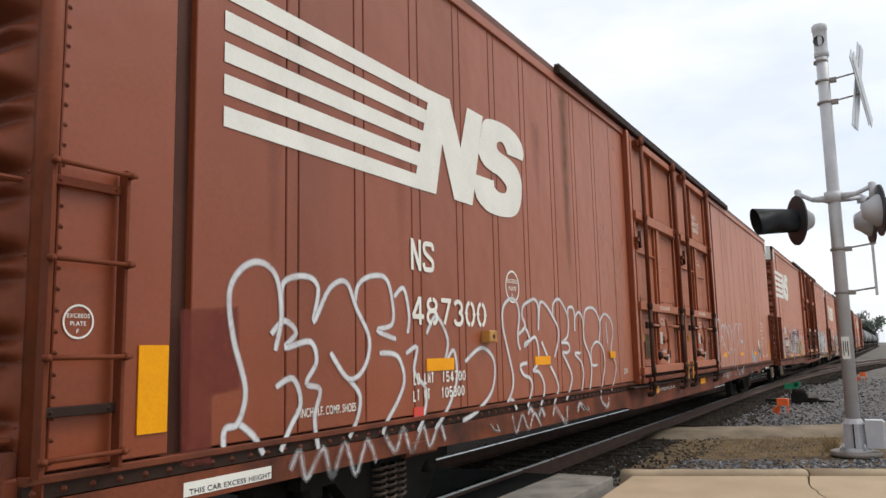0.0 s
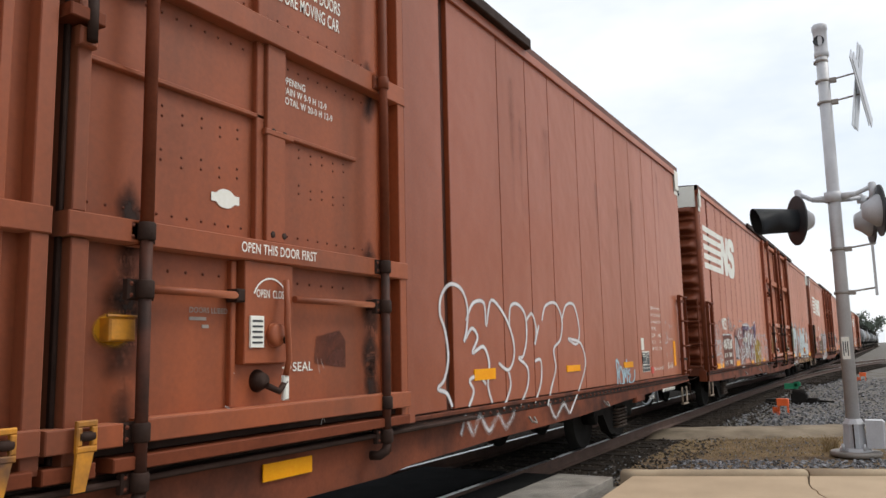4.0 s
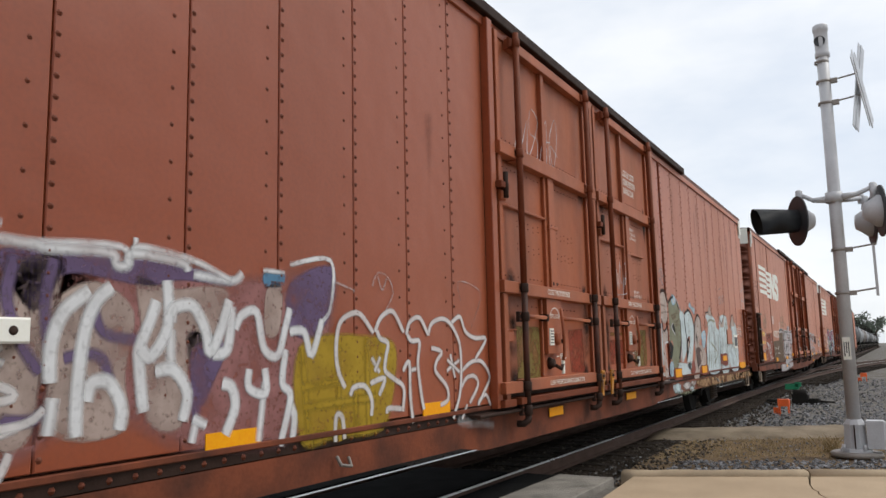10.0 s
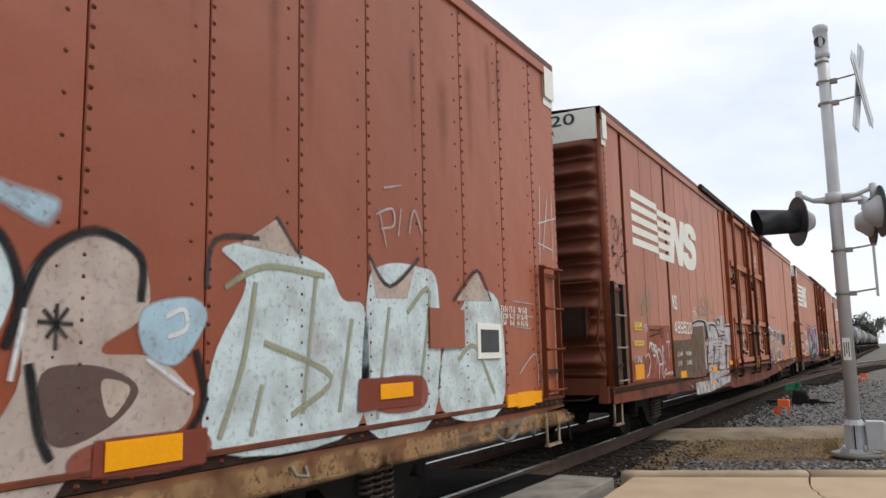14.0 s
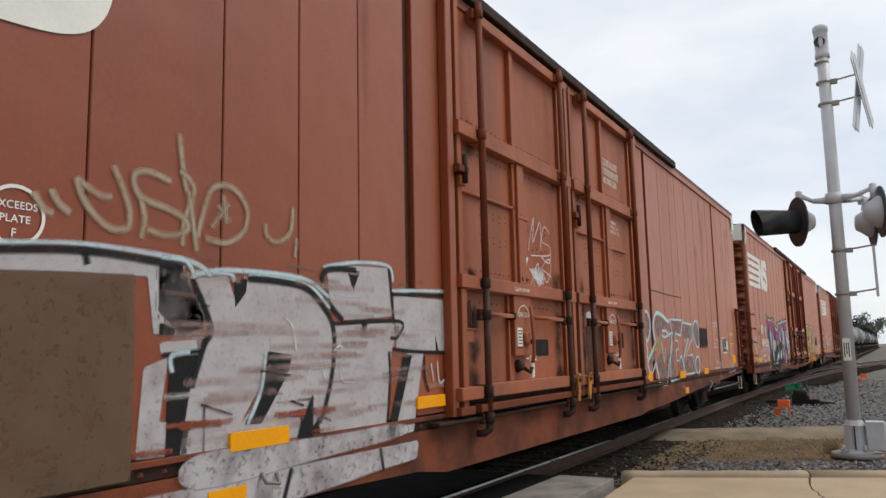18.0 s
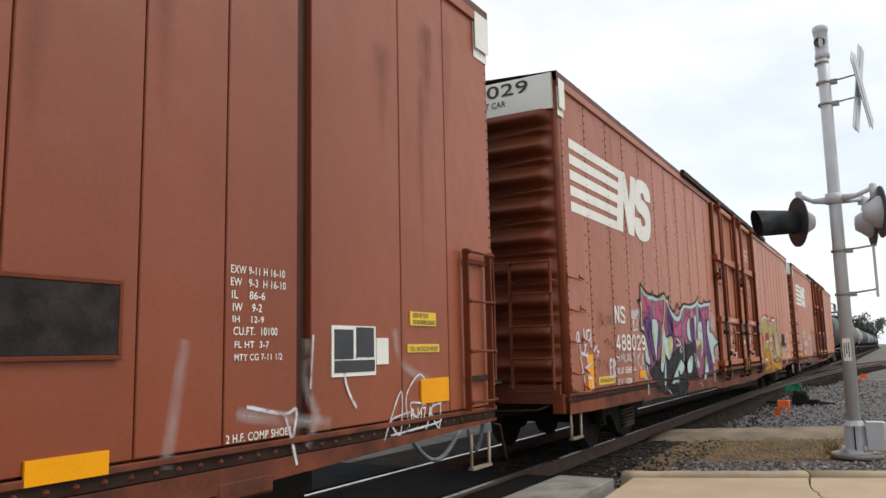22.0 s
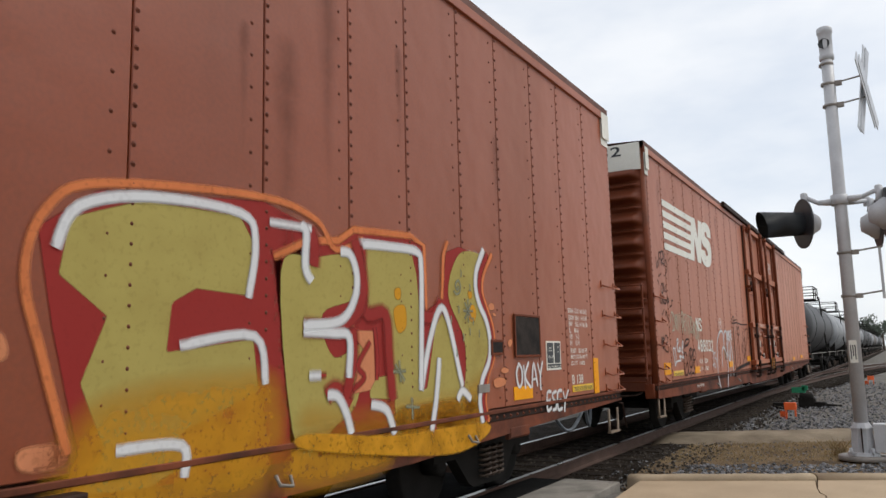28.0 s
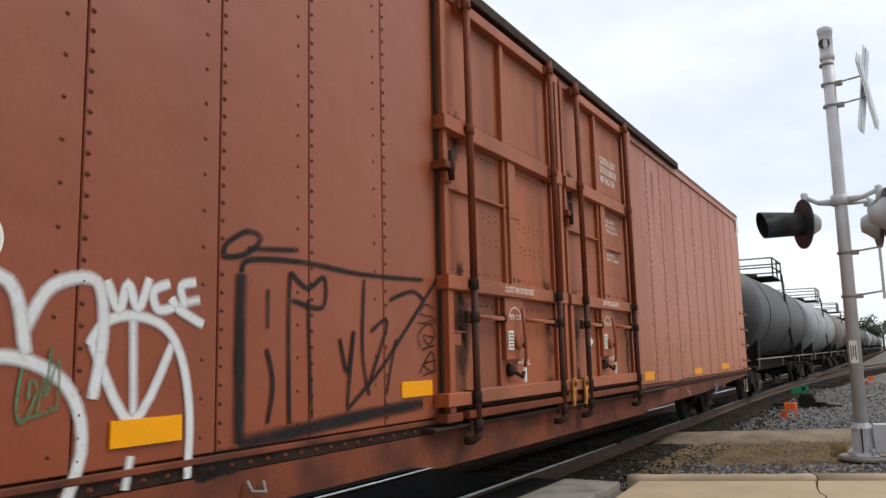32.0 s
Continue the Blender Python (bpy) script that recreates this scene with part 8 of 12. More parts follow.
fill(C, SPRAY_SILVER, [(6.67, 2.07), (6.87, 2.08), (7.05, 1.77), (7.05, 1.7), (6.84, 1.65), (6.68, 1.79)], layer=1, worn=0.2, corners=True)
fill(C, SPRAY_SILVER, [(6.69, 1.63), (7.03, 1.65), (6.99, 1.57), (6.7, 1.55)], layer=1, worn=0.2, corners=True)
fill(C, SPRAY_SILVER, [(8.18, 2.16), (8.55, 2.22), (8.99, 2.24), (9.06, 1.83), (8.38, 1.78), (8.22, 1.9)], layer=1, worn=0.15, corners=True)
fill(C, SPRAY_SILVER, [(9.06, 2.02), (10.44, 2.02), (10.54, 1.54), (9.54, 1.53), (9.43, 1.14), (9.36, 0.87), (8.99, 0.86), (9.14, 1.29), (9.25, 1.53), (9.09, 1.57)], layer=1, worn=0.2, corners=True)
fill(C, SPRAY_SILVER, [(6.59, 1.49), (6.77, 1.55), (6.72, 1.19), (6.93, 1.16), (6.91, 0.98), (6.55, 0.99)], layer=1, worn=0.35, corners=True)
fill(C, SPRAY_BLACK, [(6.77, 1.53), (7.0, 1.57), (6.93, 1.36), (6.86, 0.97), (6.75, 0.97), (6.76, 1.26)], layer=2, worn=0.1, corners=True, rim=0.015)
fill(C, SPRAY_BLACK, [(7.57, 1.57), (7.81, 1.54), (7.78, 1.42), (7.52, 1.1), (7.36, 1.11), (7.48, 1.27)], layer=2, worn=0.1, corners=True, rim=0.015)
fill(C, SPRAY_BLACK, [(7.26, 2.02), (7.38, 2.03), (7.37, 1.94), (7.27, 1.83)], layer=2, worn=0.1, corners=True, rim=0.015)
fill(C, SPRAY_BLACK, [(8.1, 1.12), (8.12, 0.9), (7.98, 0.86), (7.96, 0.95)], layer=2, worn=0.1, corners=True, rim=0.015)
fill(C, SPRAY_BLACK, [(6.69, 1.74), (6.81, 1.7), (6.81, 1.66), (6.69, 1.66)], layer=2, worn=0.1, corners=True, rim=0.015)
fill(C, SPRAY_BLACK, [(8.43, 2.17), (8.61, 2.18), (8.51, 2.01)], layer=2, worn=0.1, corners=True, rim=0.015)
fill(C, SPRAY_BLACK, [(9.2, 1.52), (9.35, 1.52), (9.23, 1.25), (9.05, 0.85), (8.94, 0.87), (9.09, 1.23)], layer=2, worn=0.1, corners=True, rim=0.015)
fill(C, SPRAY_BLACK, [(8.61, 1.78), (8.71, 1.79), (8.63, 1.64)], layer=2, worn=0.1, corners=True, rim=0.015)
fill(C, SPRAY_BLACK, [(9.73, 1.73), (9.8, 1.55), (9.74, 1.54)], layer=2, worn=0.1, corners=True, rim=0.015)
fill(C, SPRAY_BRICK, [(7.48, 1.32), (7.56, 1.55), (7.62, 1.54), (7.44, 1.2), (7.33, 1.12)], layer=2, worn=0.3, corners=True, rim=0.015)
strokes(C, SPRAY_BLACK, 0.05,
        [(8.38, 1.79), (8.26, 1.87), (8.18, 1.95), (8.13, 2.09), (8.22, 2.16), (8.55, 2.18)],
        [(6.92, 2.0), (7.07, 1.72), (7.02, 1.6), (6.93, 1.36)],
        [(7.38, 2.03), (7.67, 2.03), (7.95, 2.0), (8.14, 1.88), (8.26, 1.73), (8.26, 1.47), (8.18, 1.2), (8.1, 1.06)], layer=3, worn=0.1)
strokes(C, SPRAY_BLACK, 0.035,
        [(8.26, 1.76), (9.15, 1.8), (9.12, 1.67), (9.01, 1.66)],
        [(9.06, 1.8), (9.01, 2.18), (8.99, 2.23)],
        [(9.04, 2.02), (9.61, 2.04), (10.44, 2.02), (10.55, 1.55)],
        [(9.04, 1.57), (9.54, 1.54), (10.52, 1.53)],
        [(9.54, 1.51), (9.54, 1.34), (9.61, 1.19)],
        [(6.72, 1.55), (7.0, 1.57)],
        [(8.99, 1.55), (9.0, 1.3), (8.94, 0.89)], layer=3, worn=0.1)
strokes(C, SPRAY_BLACK, 0.05,
        [(5.44, 2.0), (5.6, 2.03), (6.21, 2.09), (6.85, 2.06)],
        [(6.21, 2.09), (6.23, 2.02)],
        [(6.21, 1.97), (6.22, 1.74)], layer=3, worn=0.2)
strokes(C, SPRAY_ICE, 0.04,
        [(6.92, 2.03), (7.21, 2.05), (7.26, 2.0)],
        [(7.38, 2.05), (7.67, 2.06), (7.98, 2.03), (8.22, 1.87)],
        [(8.14, 2.17), (8.55, 2.24), (8.99, 2.25), (9.06, 2.12)],
        [(9.04, 2.05), (10.44, 2.06), (10.62, 1.54)],
        [(7.01, 1.57), (6.79, 1.55), (6.79, 1.45)],
        [(7.39, 1.11), (7.51, 1.32), (7.55, 1.57)],
        [(6.69, 2.1), (6.87, 2.1), (6.94, 2.0)], layer=3, worn=0.25, dense=0.8)
strokes(C, SPRAY_ICE, 0.04,
        [(5.6, 2.06), (6.2, 2.12), (6.88, 2.1), (7.07, 2.02)],
        [(6.91, 2.01), (7.2, 2.07), (7.91, 2.07), (8.21, 1.95)], layer=3, worn=0.25, dense=0.8)
strokes(C, SPRAY_CHALK, 0.025,
        [(7.73, 1.79), (7.81, 1.73), (7.85, 1.56)],
        [(7.96, 1.35), (8.07, 1.54), (8.17, 1.35)],
        [(7.98, 1.44), (8.22, 1.45)],
        [(8.26, 1.56), (8.36, 1.59), (8.35, 1.36), (8.52, 1.32)],
        [(9.65, 1.44), (9.69, 1.28)],
        [(9.76, 1.46), (9.79, 1.27), (9.88, 1.29)], layer=4, worn=0.3)
strokes(C, SPRAY_CRACK, 0.02,
        [(6.83, 1.86), (6.9, 1.87)],
        [(7.0, 1.84), (7.06, 1.84)],
        [(7.5, 1.44), (7.79, 1.4)],
        [(7.79, 1.23), (7.93, 1.19)],
        [(8.15, 1.09), (8.23, 1.06)],
        [(7.74, 0.9), (7.94, 1.03)],
        [(7.0, 1.26), (7.26, 1.18)],
        [(7.9, 1.14), (7.92, 0.9)],
        [(7.03, 1.24), (7.03, 0.98)], layer=5, worn=0.4)
# third car: cream and black hand styles
strokes(C, SPRAY_CREAMDIM, 0.05,
        [(5.92, 2.35), (5.98, 2.27), (6.03, 2.26)],
        [(6.01, 2.38), (6.05, 2.32), (6.12, 2.27)],
        [(6.36, 2.4), (6.3, 2.39), (6.22, 2.42), (6.15, 2.45), (6.21, 2.33), (6.34, 2.23), (6.46, 2.24), (6.47, 2.34), (6.42, 2.46), (6.36, 2.57)],
        [(6.75, 2.55), (6.59, 2.58), (6.5, 2.55), (6.5, 2.48), (6.56, 2.42), (6.76, 2.38), (6.87, 2.33), (6.86, 2.27), (6.72, 2.23), (6.59, 2.25)],
        [(6.55, 2.19), (6.57, 2.31), (6.54, 2.43)],
        [(6.84, 2.18), (6.85, 2.33), (6.92, 2.54), (6.81, 2.63)],
        [(6.8, 2.85), (6.83, 2.66), (6.87, 2.5)],
        [(6.95, 2.16), (6.92, 2.32), (6.88, 2.52)],
        [(6.95, 2.24), (7.0, 2.42), (7.07, 2.57), (7.23, 2.6), (7.36, 2.49), (7.34, 2.34), (7.19, 2.24), (7.01, 2.25)],
        [(7.11, 2.47), (7.22, 2.38)],
        [(7.21, 2.49), (7.06, 2.32)],
        [(7.16, 2.54), (7.18, 2.36)],
        [(7.54, 2.41), (7.55, 2.33), (7.65, 2.3), (7.78, 2.38), (7.81, 2.56)],
        [(7.85, 2.35), (7.83, 2.21)], layer=3, worn=0.3, dense=0.75)
# worn bands through the silver letters, rubbed to rust along one dent
rnd = random.Random(44)
strokes(C, SPRAY_SMOKE, 0.05, *[[(x, z), (x + w / 2, z + rnd.uniform(-0.01, 0.01)), (x + w, z)] for x, z, w in [(rnd.uniform(6.6, 9.0), rnd.uniform(1.05, 2.05), rnd.uniform(0.4, 1.2)) for _ in range(34)]], layer=4, worn=0.75, dense=0.4, name="wear_band")
strokes(C, SPRAY_RUST, 0.035, *[[(x, z), (x + w * 0.6, z + rnd.uniform(-0.012, 0.012)), (x + w, z - 0.005)] for x, z, w in [(rnd.uniform(6.4, 8.0), 1.16 - 0.03 * rnd.random() + rnd.choice((0, 0, -0.13)), rnd.uniform(0.15, 0.5)) for _ in range(16)]], layer=6, worn=0.6, dense=0.9, name="rust_scrape")
strokes(C, SPRAY_BLACK, 0.03,
        [(0.28, 3.38), (0.3, 3.51), (0.37, 3.57), (0.47, 3.48), (0.41, 3.37), (0.33, 3.36)],
        [(0.48, 3.46), (0.53, 3.54), (0.57, 3.47), (0.5, 3.37)],
        [(0.41, 3.31), (0.37, 3.22), (0.49, 3.18), (0.61, 3.33), (0.63, 3.44)],
        [(0.66, 3.46), (0.64, 3.3), (0.51, 3.11)],
        [(0.71, 3.32), (0.79, 3.41), (0.82, 3.32), (0.89, 3.31)],
        [(0.79, 3.58), (0.84, 3.49), (0.94, 3.41), (0.87, 3.57), (0.79, 3.58)],
        [(0.83, 3.16), (0.74, 3.16), (0.8, 3.02), (1.09, 3.1)],
        [(0.67, 2.95), (0.62, 2.8), (0.78, 2.7), (0.89, 2.78), (0.85, 2.97), (0.72, 2.97), (0.67, 2.94)],
        [(0.22, 3.03), (0.36, 3.11), (0.26, 2.98), (0.41, 2.98), (0.23, 2.91)], layer=3, worn=0.25, dense=0.8)
strokes(C, SPRAY_BLACK, 0.03,
        [(0.28, 3.12), (0.34, 2.92)],
        [(0.33, 2.96), (0.47, 2.99), (0.54, 2.9), (0.52, 2.78)],
        [(0.42, 2.89), (0.43, 2.63)],
        [(0.33, 2.8), (0.51, 2.79)],
        [(0.35, 2.72), (0.51, 2.85)], layer=3, worn=0.25, dense=0.8)
strokes(C, SPRAY_CREAMDIM, 0.035,
        [(1.7, 2.37), (1.55, 2.27), (1.61, 2.18), (1.77, 2.29)],
        [(1.67, 2.5), (1.72, 2.25), (1.67, 2.02)],
        [(1.75, 2.24), (1.86, 2.39), (1.91, 2.21)],
        [(1.98, 2.5), (1.94, 2.27), (2.05, 2.27), (2.1, 2.46), (2.14, 2.14)],
        [(2.19, 2.5), (2.05, 2.37), (2.13, 2.23), (2.31, 2.35), (2.21, 2.53)],
        [(1.5, 2.23), (1.55, 2.16)],
        [(2.31, 2.31), (2.37, 2.23)], layer=3, worn=0.4)
strokes(C, SPRAY_WHITE, 0.05,
        [(1.18, 1.42), (1.17, 1.29)],
        [(1.33, 1.41), (1.34, 1.3), (1.42, 1.39), (1.51, 1.3), (1.56, 1.4)],
        [(1.78, 1.37), (1.96, 1.43), (2.09, 1.3), (1.96, 1.12)],
        [(2.04, 1.52), (2.16, 1.61), (2.36, 1.56), (2.41, 1.46)],
        [(1.81, 1.05), (2.0, 1.12)], layer=3, worn=0.5)
strokes(C, SPRAY_WHITE, 0.042,
        [(2.08, 1.59), (2.13, 1.62), (2.21, 1.52)],
        [(2.21, 1.47), (2.31, 1.52), (2.41, 1.39), (2.28, 1.41)],
        [(2.47, 1.25), (2.52, 1.41), (2.42, 1.5), (2.41, 1.56), (2.48, 1.57), (2.55, 1.41), (2.67, 1.2)],
        [(2.52, 1.36), (2.61, 1.49), (2.73, 1.49), (2.88, 1.31), (2.86, 1.25), (2.66, 1.21), (2.59, 0.99)],
        [(3.02, 1.45), (2.94, 1.56), (2.91, 1.38), (2.98, 1.36), (2.85, 1.13), (2.89, 1.01), (2.95, 1.01), (2.97, 1.1), (3.13, 1.15)],
        [(3.02, 1.3), (3.02, 1.23)],
        [(3.06, 1.29), (3.06, 1.22)], layer=3, worn=0.3)
# third car: pale blue outline letters and dots
fill(C, SPRAY_SLATE, [(16.72, 2.15), (16.53, 2.05), (16.47, 1.89), (16.54, 1.76), (16.72, 1.7), (16.73, 1.64), (16.86, 1.7), (17.0, 1.86), (17.0, 2.03), (16.87, 2.14)], layer=0, worn=0.75, dense=0.6)
strokes(C, SPRAY_ICE, 0.085,
        [(16.72, 2.15), (16.53, 2.05), (16.47, 1.89), (16.54, 1.76), (16.72, 1.7), (16.73, 1.64), (16.86, 1.7), (17.0, 1.86), (17.0, 2.03), (16.87, 2.14)], layer=2, worn=0.12, closed=True)
fill(C, SPRAY_SLATE, [(16.6, 1.64), (16.47, 1.56), (16.45, 1.41), (16.56, 1.3), (16.69, 1.33), (16.76, 1.45), (16.72, 1.6)], layer=0, worn=0.75, dense=0.6)
strokes(C, SPRAY_ICE, 0.08,
        [(16.6, 1.64), (16.47, 1.56), (16.45, 1.41), (16.56, 1.3), (16.69, 1.33), (16.76, 1.45), (16.72, 1.6)], layer=2, worn=0.12, closed=True)
fill(C, SPRAY_SLATE, [(20.63, 2.09), (20.39, 1.97), (20.35, 1.81), (20.6, 1.55), (20.83, 1.58), (20.9, 1.89), (20.8, 2.04)], layer=0, worn=0.6, dense=0.5)
strokes(C, SPRAY_ICE, 0.07,
        [(20.63, 2.09), (20.39, 1.97), (20.35, 1.81), (20.6, 1.55), (20.83, 1.58), (20.9, 1.89), (20.8, 2.04)], layer=2, worn=0.12, closed=True)
fill(C, SPRAY_SLATE, [(20.64, 1.34), (20.42, 1.24), (20.41, 1.08), (20.62, 0.97), (20.8, 1.08), (20.81, 1.25)], layer=0, worn=0.6, dense=0.5)
strokes(C, SPRAY_ICE, 0.07,
        [(20.64, 1.34), (20.42, 1.24), (20.41, 1.08), (20.62, 0.97), (20.8, 1.08), (20.81, 1.25)], layer=2, worn=0.12, closed=True)
fill(C, SPRAY_SLATE, [(17.33, 1.97), (17.54, 2.1), (18.25, 1.99), (18.45, 1.85), (17.96, 1.87), (17.74, 1.79), (17.55, 1.69)], layer=0, worn=0.75, dense=0.55)
fill(C, SPRAY_SLATE, [(17.32, 1.25), (17.7, 1.46), (17.85, 1.25), (18.31, 1.44), (18.07, 0.96), (17.48, 0.92)], layer=0, worn=0.75, dense=0.55)
fill(C, SPRAY_SLATE, [(18.53, 2.01), (19.3, 2.01), (19.13, 1.78), (18.77, 1.82), (18.62, 1.43), (18.68, 0.97), (18.3, 0.97)], layer=0, worn=0.75, dense=0.55)
fill(C, SPRAY_SLATE, [(19.46, 1.98), (20.12, 1.96), (20.11, 1.72), (19.54, 1.71)], layer=0, worn=0.75, dense=0.55)
fill(C, SPRAY_SLATE, [(19.52, 1.32), (20.14, 1.35), (20.21, 1.04), (19.52, 1.06)], layer=0, worn=0.75, dense=0.55)
fill(C, SPRAY_SLATE, [(19.01, 1.22), (19.14, 1.37), (19.29, 1.23), (19.33, 1.04), (19.0, 1.02)], layer=0, worn=0.75, dense=0.55)
fill(C, SPRAY_SLATE, [(16.87, 1.24), (16.84, 1.32), (17.15, 1.47), (17.23, 1.35)], layer=0, worn=0.4, dense=0.8)
strokes(C, SPRAY_ICE, 0.1,
        [(16.83, 1.13), (16.75, 1.3), (17.02, 1.45), (17.32, 1.61)],
        [(17.32, 1.62), (17.23, 1.75), (17.2, 1.9), (17.29, 2.05), (17.49, 2.15), (17.85, 2.12), (18.25, 2.02), (18.38, 2.05)],
        [(17.26, 1.28), (17.35, 1.11), (17.46, 0.9)], layer=2, worn=0.1)
strokes(C, SPRAY_ICE, 0.065,
        [(16.99, 1.11), (17.26, 1.28)],
        [(16.84, 1.13), (16.99, 1.11)],
        [(17.32, 1.61), (17.62, 1.74)],
        [(17.41, 0.9), (17.96, 0.88), (18.18, 1.27), (18.46, 1.51), (18.51, 1.81), (17.96, 1.72), (17.77, 1.75), (17.8, 1.84), (18.07, 1.84), (18.32, 1.73)],
        [(17.62, 1.74), (17.75, 1.52), (17.83, 1.28), (17.99, 1.54)],
        [(18.44, 2.06), (18.53, 1.82), (18.3, 1.33), (18.24, 0.92)],
        [(18.44, 2.06), (19.43, 2.07)],
        [(18.8, 1.8), (19.21, 1.77), (19.43, 2.04)],
        [(18.8, 1.8), (18.76, 1.67), (18.94, 1.65), (18.94, 1.51), (18.76, 1.47), (18.79, 1.28), (18.97, 1.28)],
        [(18.24, 0.92), (18.96, 0.96)], layer=3, worn=0.1, corners=True)
strokes(C, SPRAY_ICE, 0.065,
        [(19.42, 2.03), (20.22, 2.0), (20.19, 1.7), (19.53, 1.36), (20.17, 1.38), (20.28, 1.01), (19.47, 1.0)],
        [(19.49, 1.65), (19.87, 1.72), (19.36, 1.33), (19.35, 1.04)],
        [(19.01, 1.22), (19.06, 1.34), (19.16, 1.37), (19.28, 1.25), (19.35, 1.04)], layer=3, worn=0.1, corners=True)
fill(C, SPRAY_STRAWPAINT, [(17.21, 1.43), (17.17, 1.53), (17.62, 1.75), (17.68, 1.64)], layer=4, worn=0.4, dense=0.6)
# fourth car: white hand styles round the numbers and beside the door
strokes(D, SPRAY_WHITE, 0.045,
        [(0.31, 1.65), (0.34, 1.73), (0.4, 1.76), (0.41, 1.7), (0.35, 1.62), (0.31, 1.63)],
        [(0.41, 1.74), (0.47, 1.51), (0.58, 1.47), (0.65, 1.58), (0.61, 1.82)],
        [(0.61, 1.81), (0.64, 1.56), (0.76, 1.74)],
        [(0.88, 1.8), (0.72, 1.77), (0.7, 1.63), (0.86, 1.69), (0.89, 1.8), (0.88, 1.55)],
        [(0.44, 1.4), (0.5, 1.49), (0.72, 1.44)],
        [(0.47, 1.4), (0.53, 1.25), (0.58, 1.1)],
        [(0.72, 1.5), (0.73, 1.23)],
        [(0.44, 1.2), (0.6, 1.28), (0.94, 1.36)],
        [(0.71, 1.15), (0.84, 1.15), (0.87, 1.01)],
        [(0.98, 1.5), (1.11, 1.58), (1.13, 1.51), (1.22, 1.5)],
        [(1.13, 1.43), (1.18, 1.51)], layer=3, worn=0.25)
strokes(D, SPRAY_WHITE, 0.06,
        [(1.78, 1.37), (1.68, 1.36), (1.7, 1.13), (1.81, 1.15)],
        [(1.69, 1.26), (1.78, 1.27)],
        [(1.84, 1.12), (1.84, 1.37), (1.92, 1.32), (1.85, 1.26), (1.93, 1.12)], layer=3, worn=0.15)
strokes(D, SPRAY_WHITE, 0.03,
        [(2.89, 2.08), (3.02, 2.12), (2.97, 2.15), (2.89, 2.09), (2.96, 2.01), (3.05, 2.06)],
        [(3.16, 2.16), (3.06, 2.1), (3.18, 2.07), (3.07, 2.0)],
        [(3.24, 2.19), (3.27, 2.1), (3.37, 2.2), (3.31, 2.03), (3.21, 1.98)],
        [(2.92, 1.95), (3.01, 1.98), (2.99, 1.9), (2.92, 1.82), (3.05, 1.84)],
        [(3.08, 1.84), (3.23, 1.97)],
        [(1.99, 1.42), (2.13, 1.39), (2.07, 1.34)],
        [(2.11, 1.43), (2.14, 1.39)],
        [(2.21, 1.33), (2.23, 1.45), (2.3, 1.38), (2.36, 1.47), (2.37, 1.34)],
        [(2.43, 1.45), (2.41, 1.34), (2.5, 1.35)],
        [(2.56, 1.46), (2.55, 1.35), (2.64, 1.4), (2.56, 1.46)],
        [(2.73, 1.46), (2.64, 1.39), (2.74, 1.34), (2.75, 1.41)], layer=3, worn=0.2)
strokes(D, SPRAY_WHITE, 0.035,
        [(2.87, 1.41), (2.95, 1.46), (2.94, 1.2)],
        [(2.82, 1.2), (3.03, 1.2)],
        [(3.11, 1.45), (3.08, 1.2)],
        [(3.28, 1.47), (3.11, 1.34), (3.32, 1.19)],
        [(3.31, 1.19), (3.43, 1.45), (3.45, 1.18)],
        [(3.34, 1.29), (3.45, 1.29)], layer=3, worn=0.2)
strokes(D, SPRAY_CRACK, 0.05,
        [(1.24, 1.83), (1.26, 2.04), (1.38, 2.01), (1.29, 1.95), (1.41, 1.9), (1.25, 1.83)],
        [(1.43, 1.84), (1.44, 2.03), (1.55, 2.01), (1.45, 1.94), (1.57, 1.85)],
        [(1.62, 2.03), (1.63, 1.85)],
        [(1.68, 1.87), (1.69, 2.03), (1.78, 1.89), (1.79, 2.04)],
        [(1.96, 2.03), (1.85, 1.99), (1.85, 1.89), (1.98, 1.92), (1.96, 1.97)],
        [(1.41, 1.63), (1.63, 1.68)],
        [(1.52, 1.65), (1.55, 1.52)],
        [(1.65, 1.68), (1.68, 1.54)],
        [(1.79, 1.7), (1.78, 1.54)],
        [(1.67, 1.61), (1.79, 1.62)],
        [(1.95, 1.72), (1.84, 1.7), (1.85, 1.57), (1.95, 1.58)],
        [(1.18, 1.21), (1.13, 1.38), (1.25, 1.36), (1.18, 1.29)],
        [(1.34, 1.21), (1.41, 1.38), (1.49, 1.21)], layer=2, worn=0.6, dense=0.35)
strokes(D, SPRAY_CRACK, 0.05,
        [(1.59, 1.36), (1.53, 1.29), (1.63, 1.22)], layer=2, worn=0.6, dense=0.35)
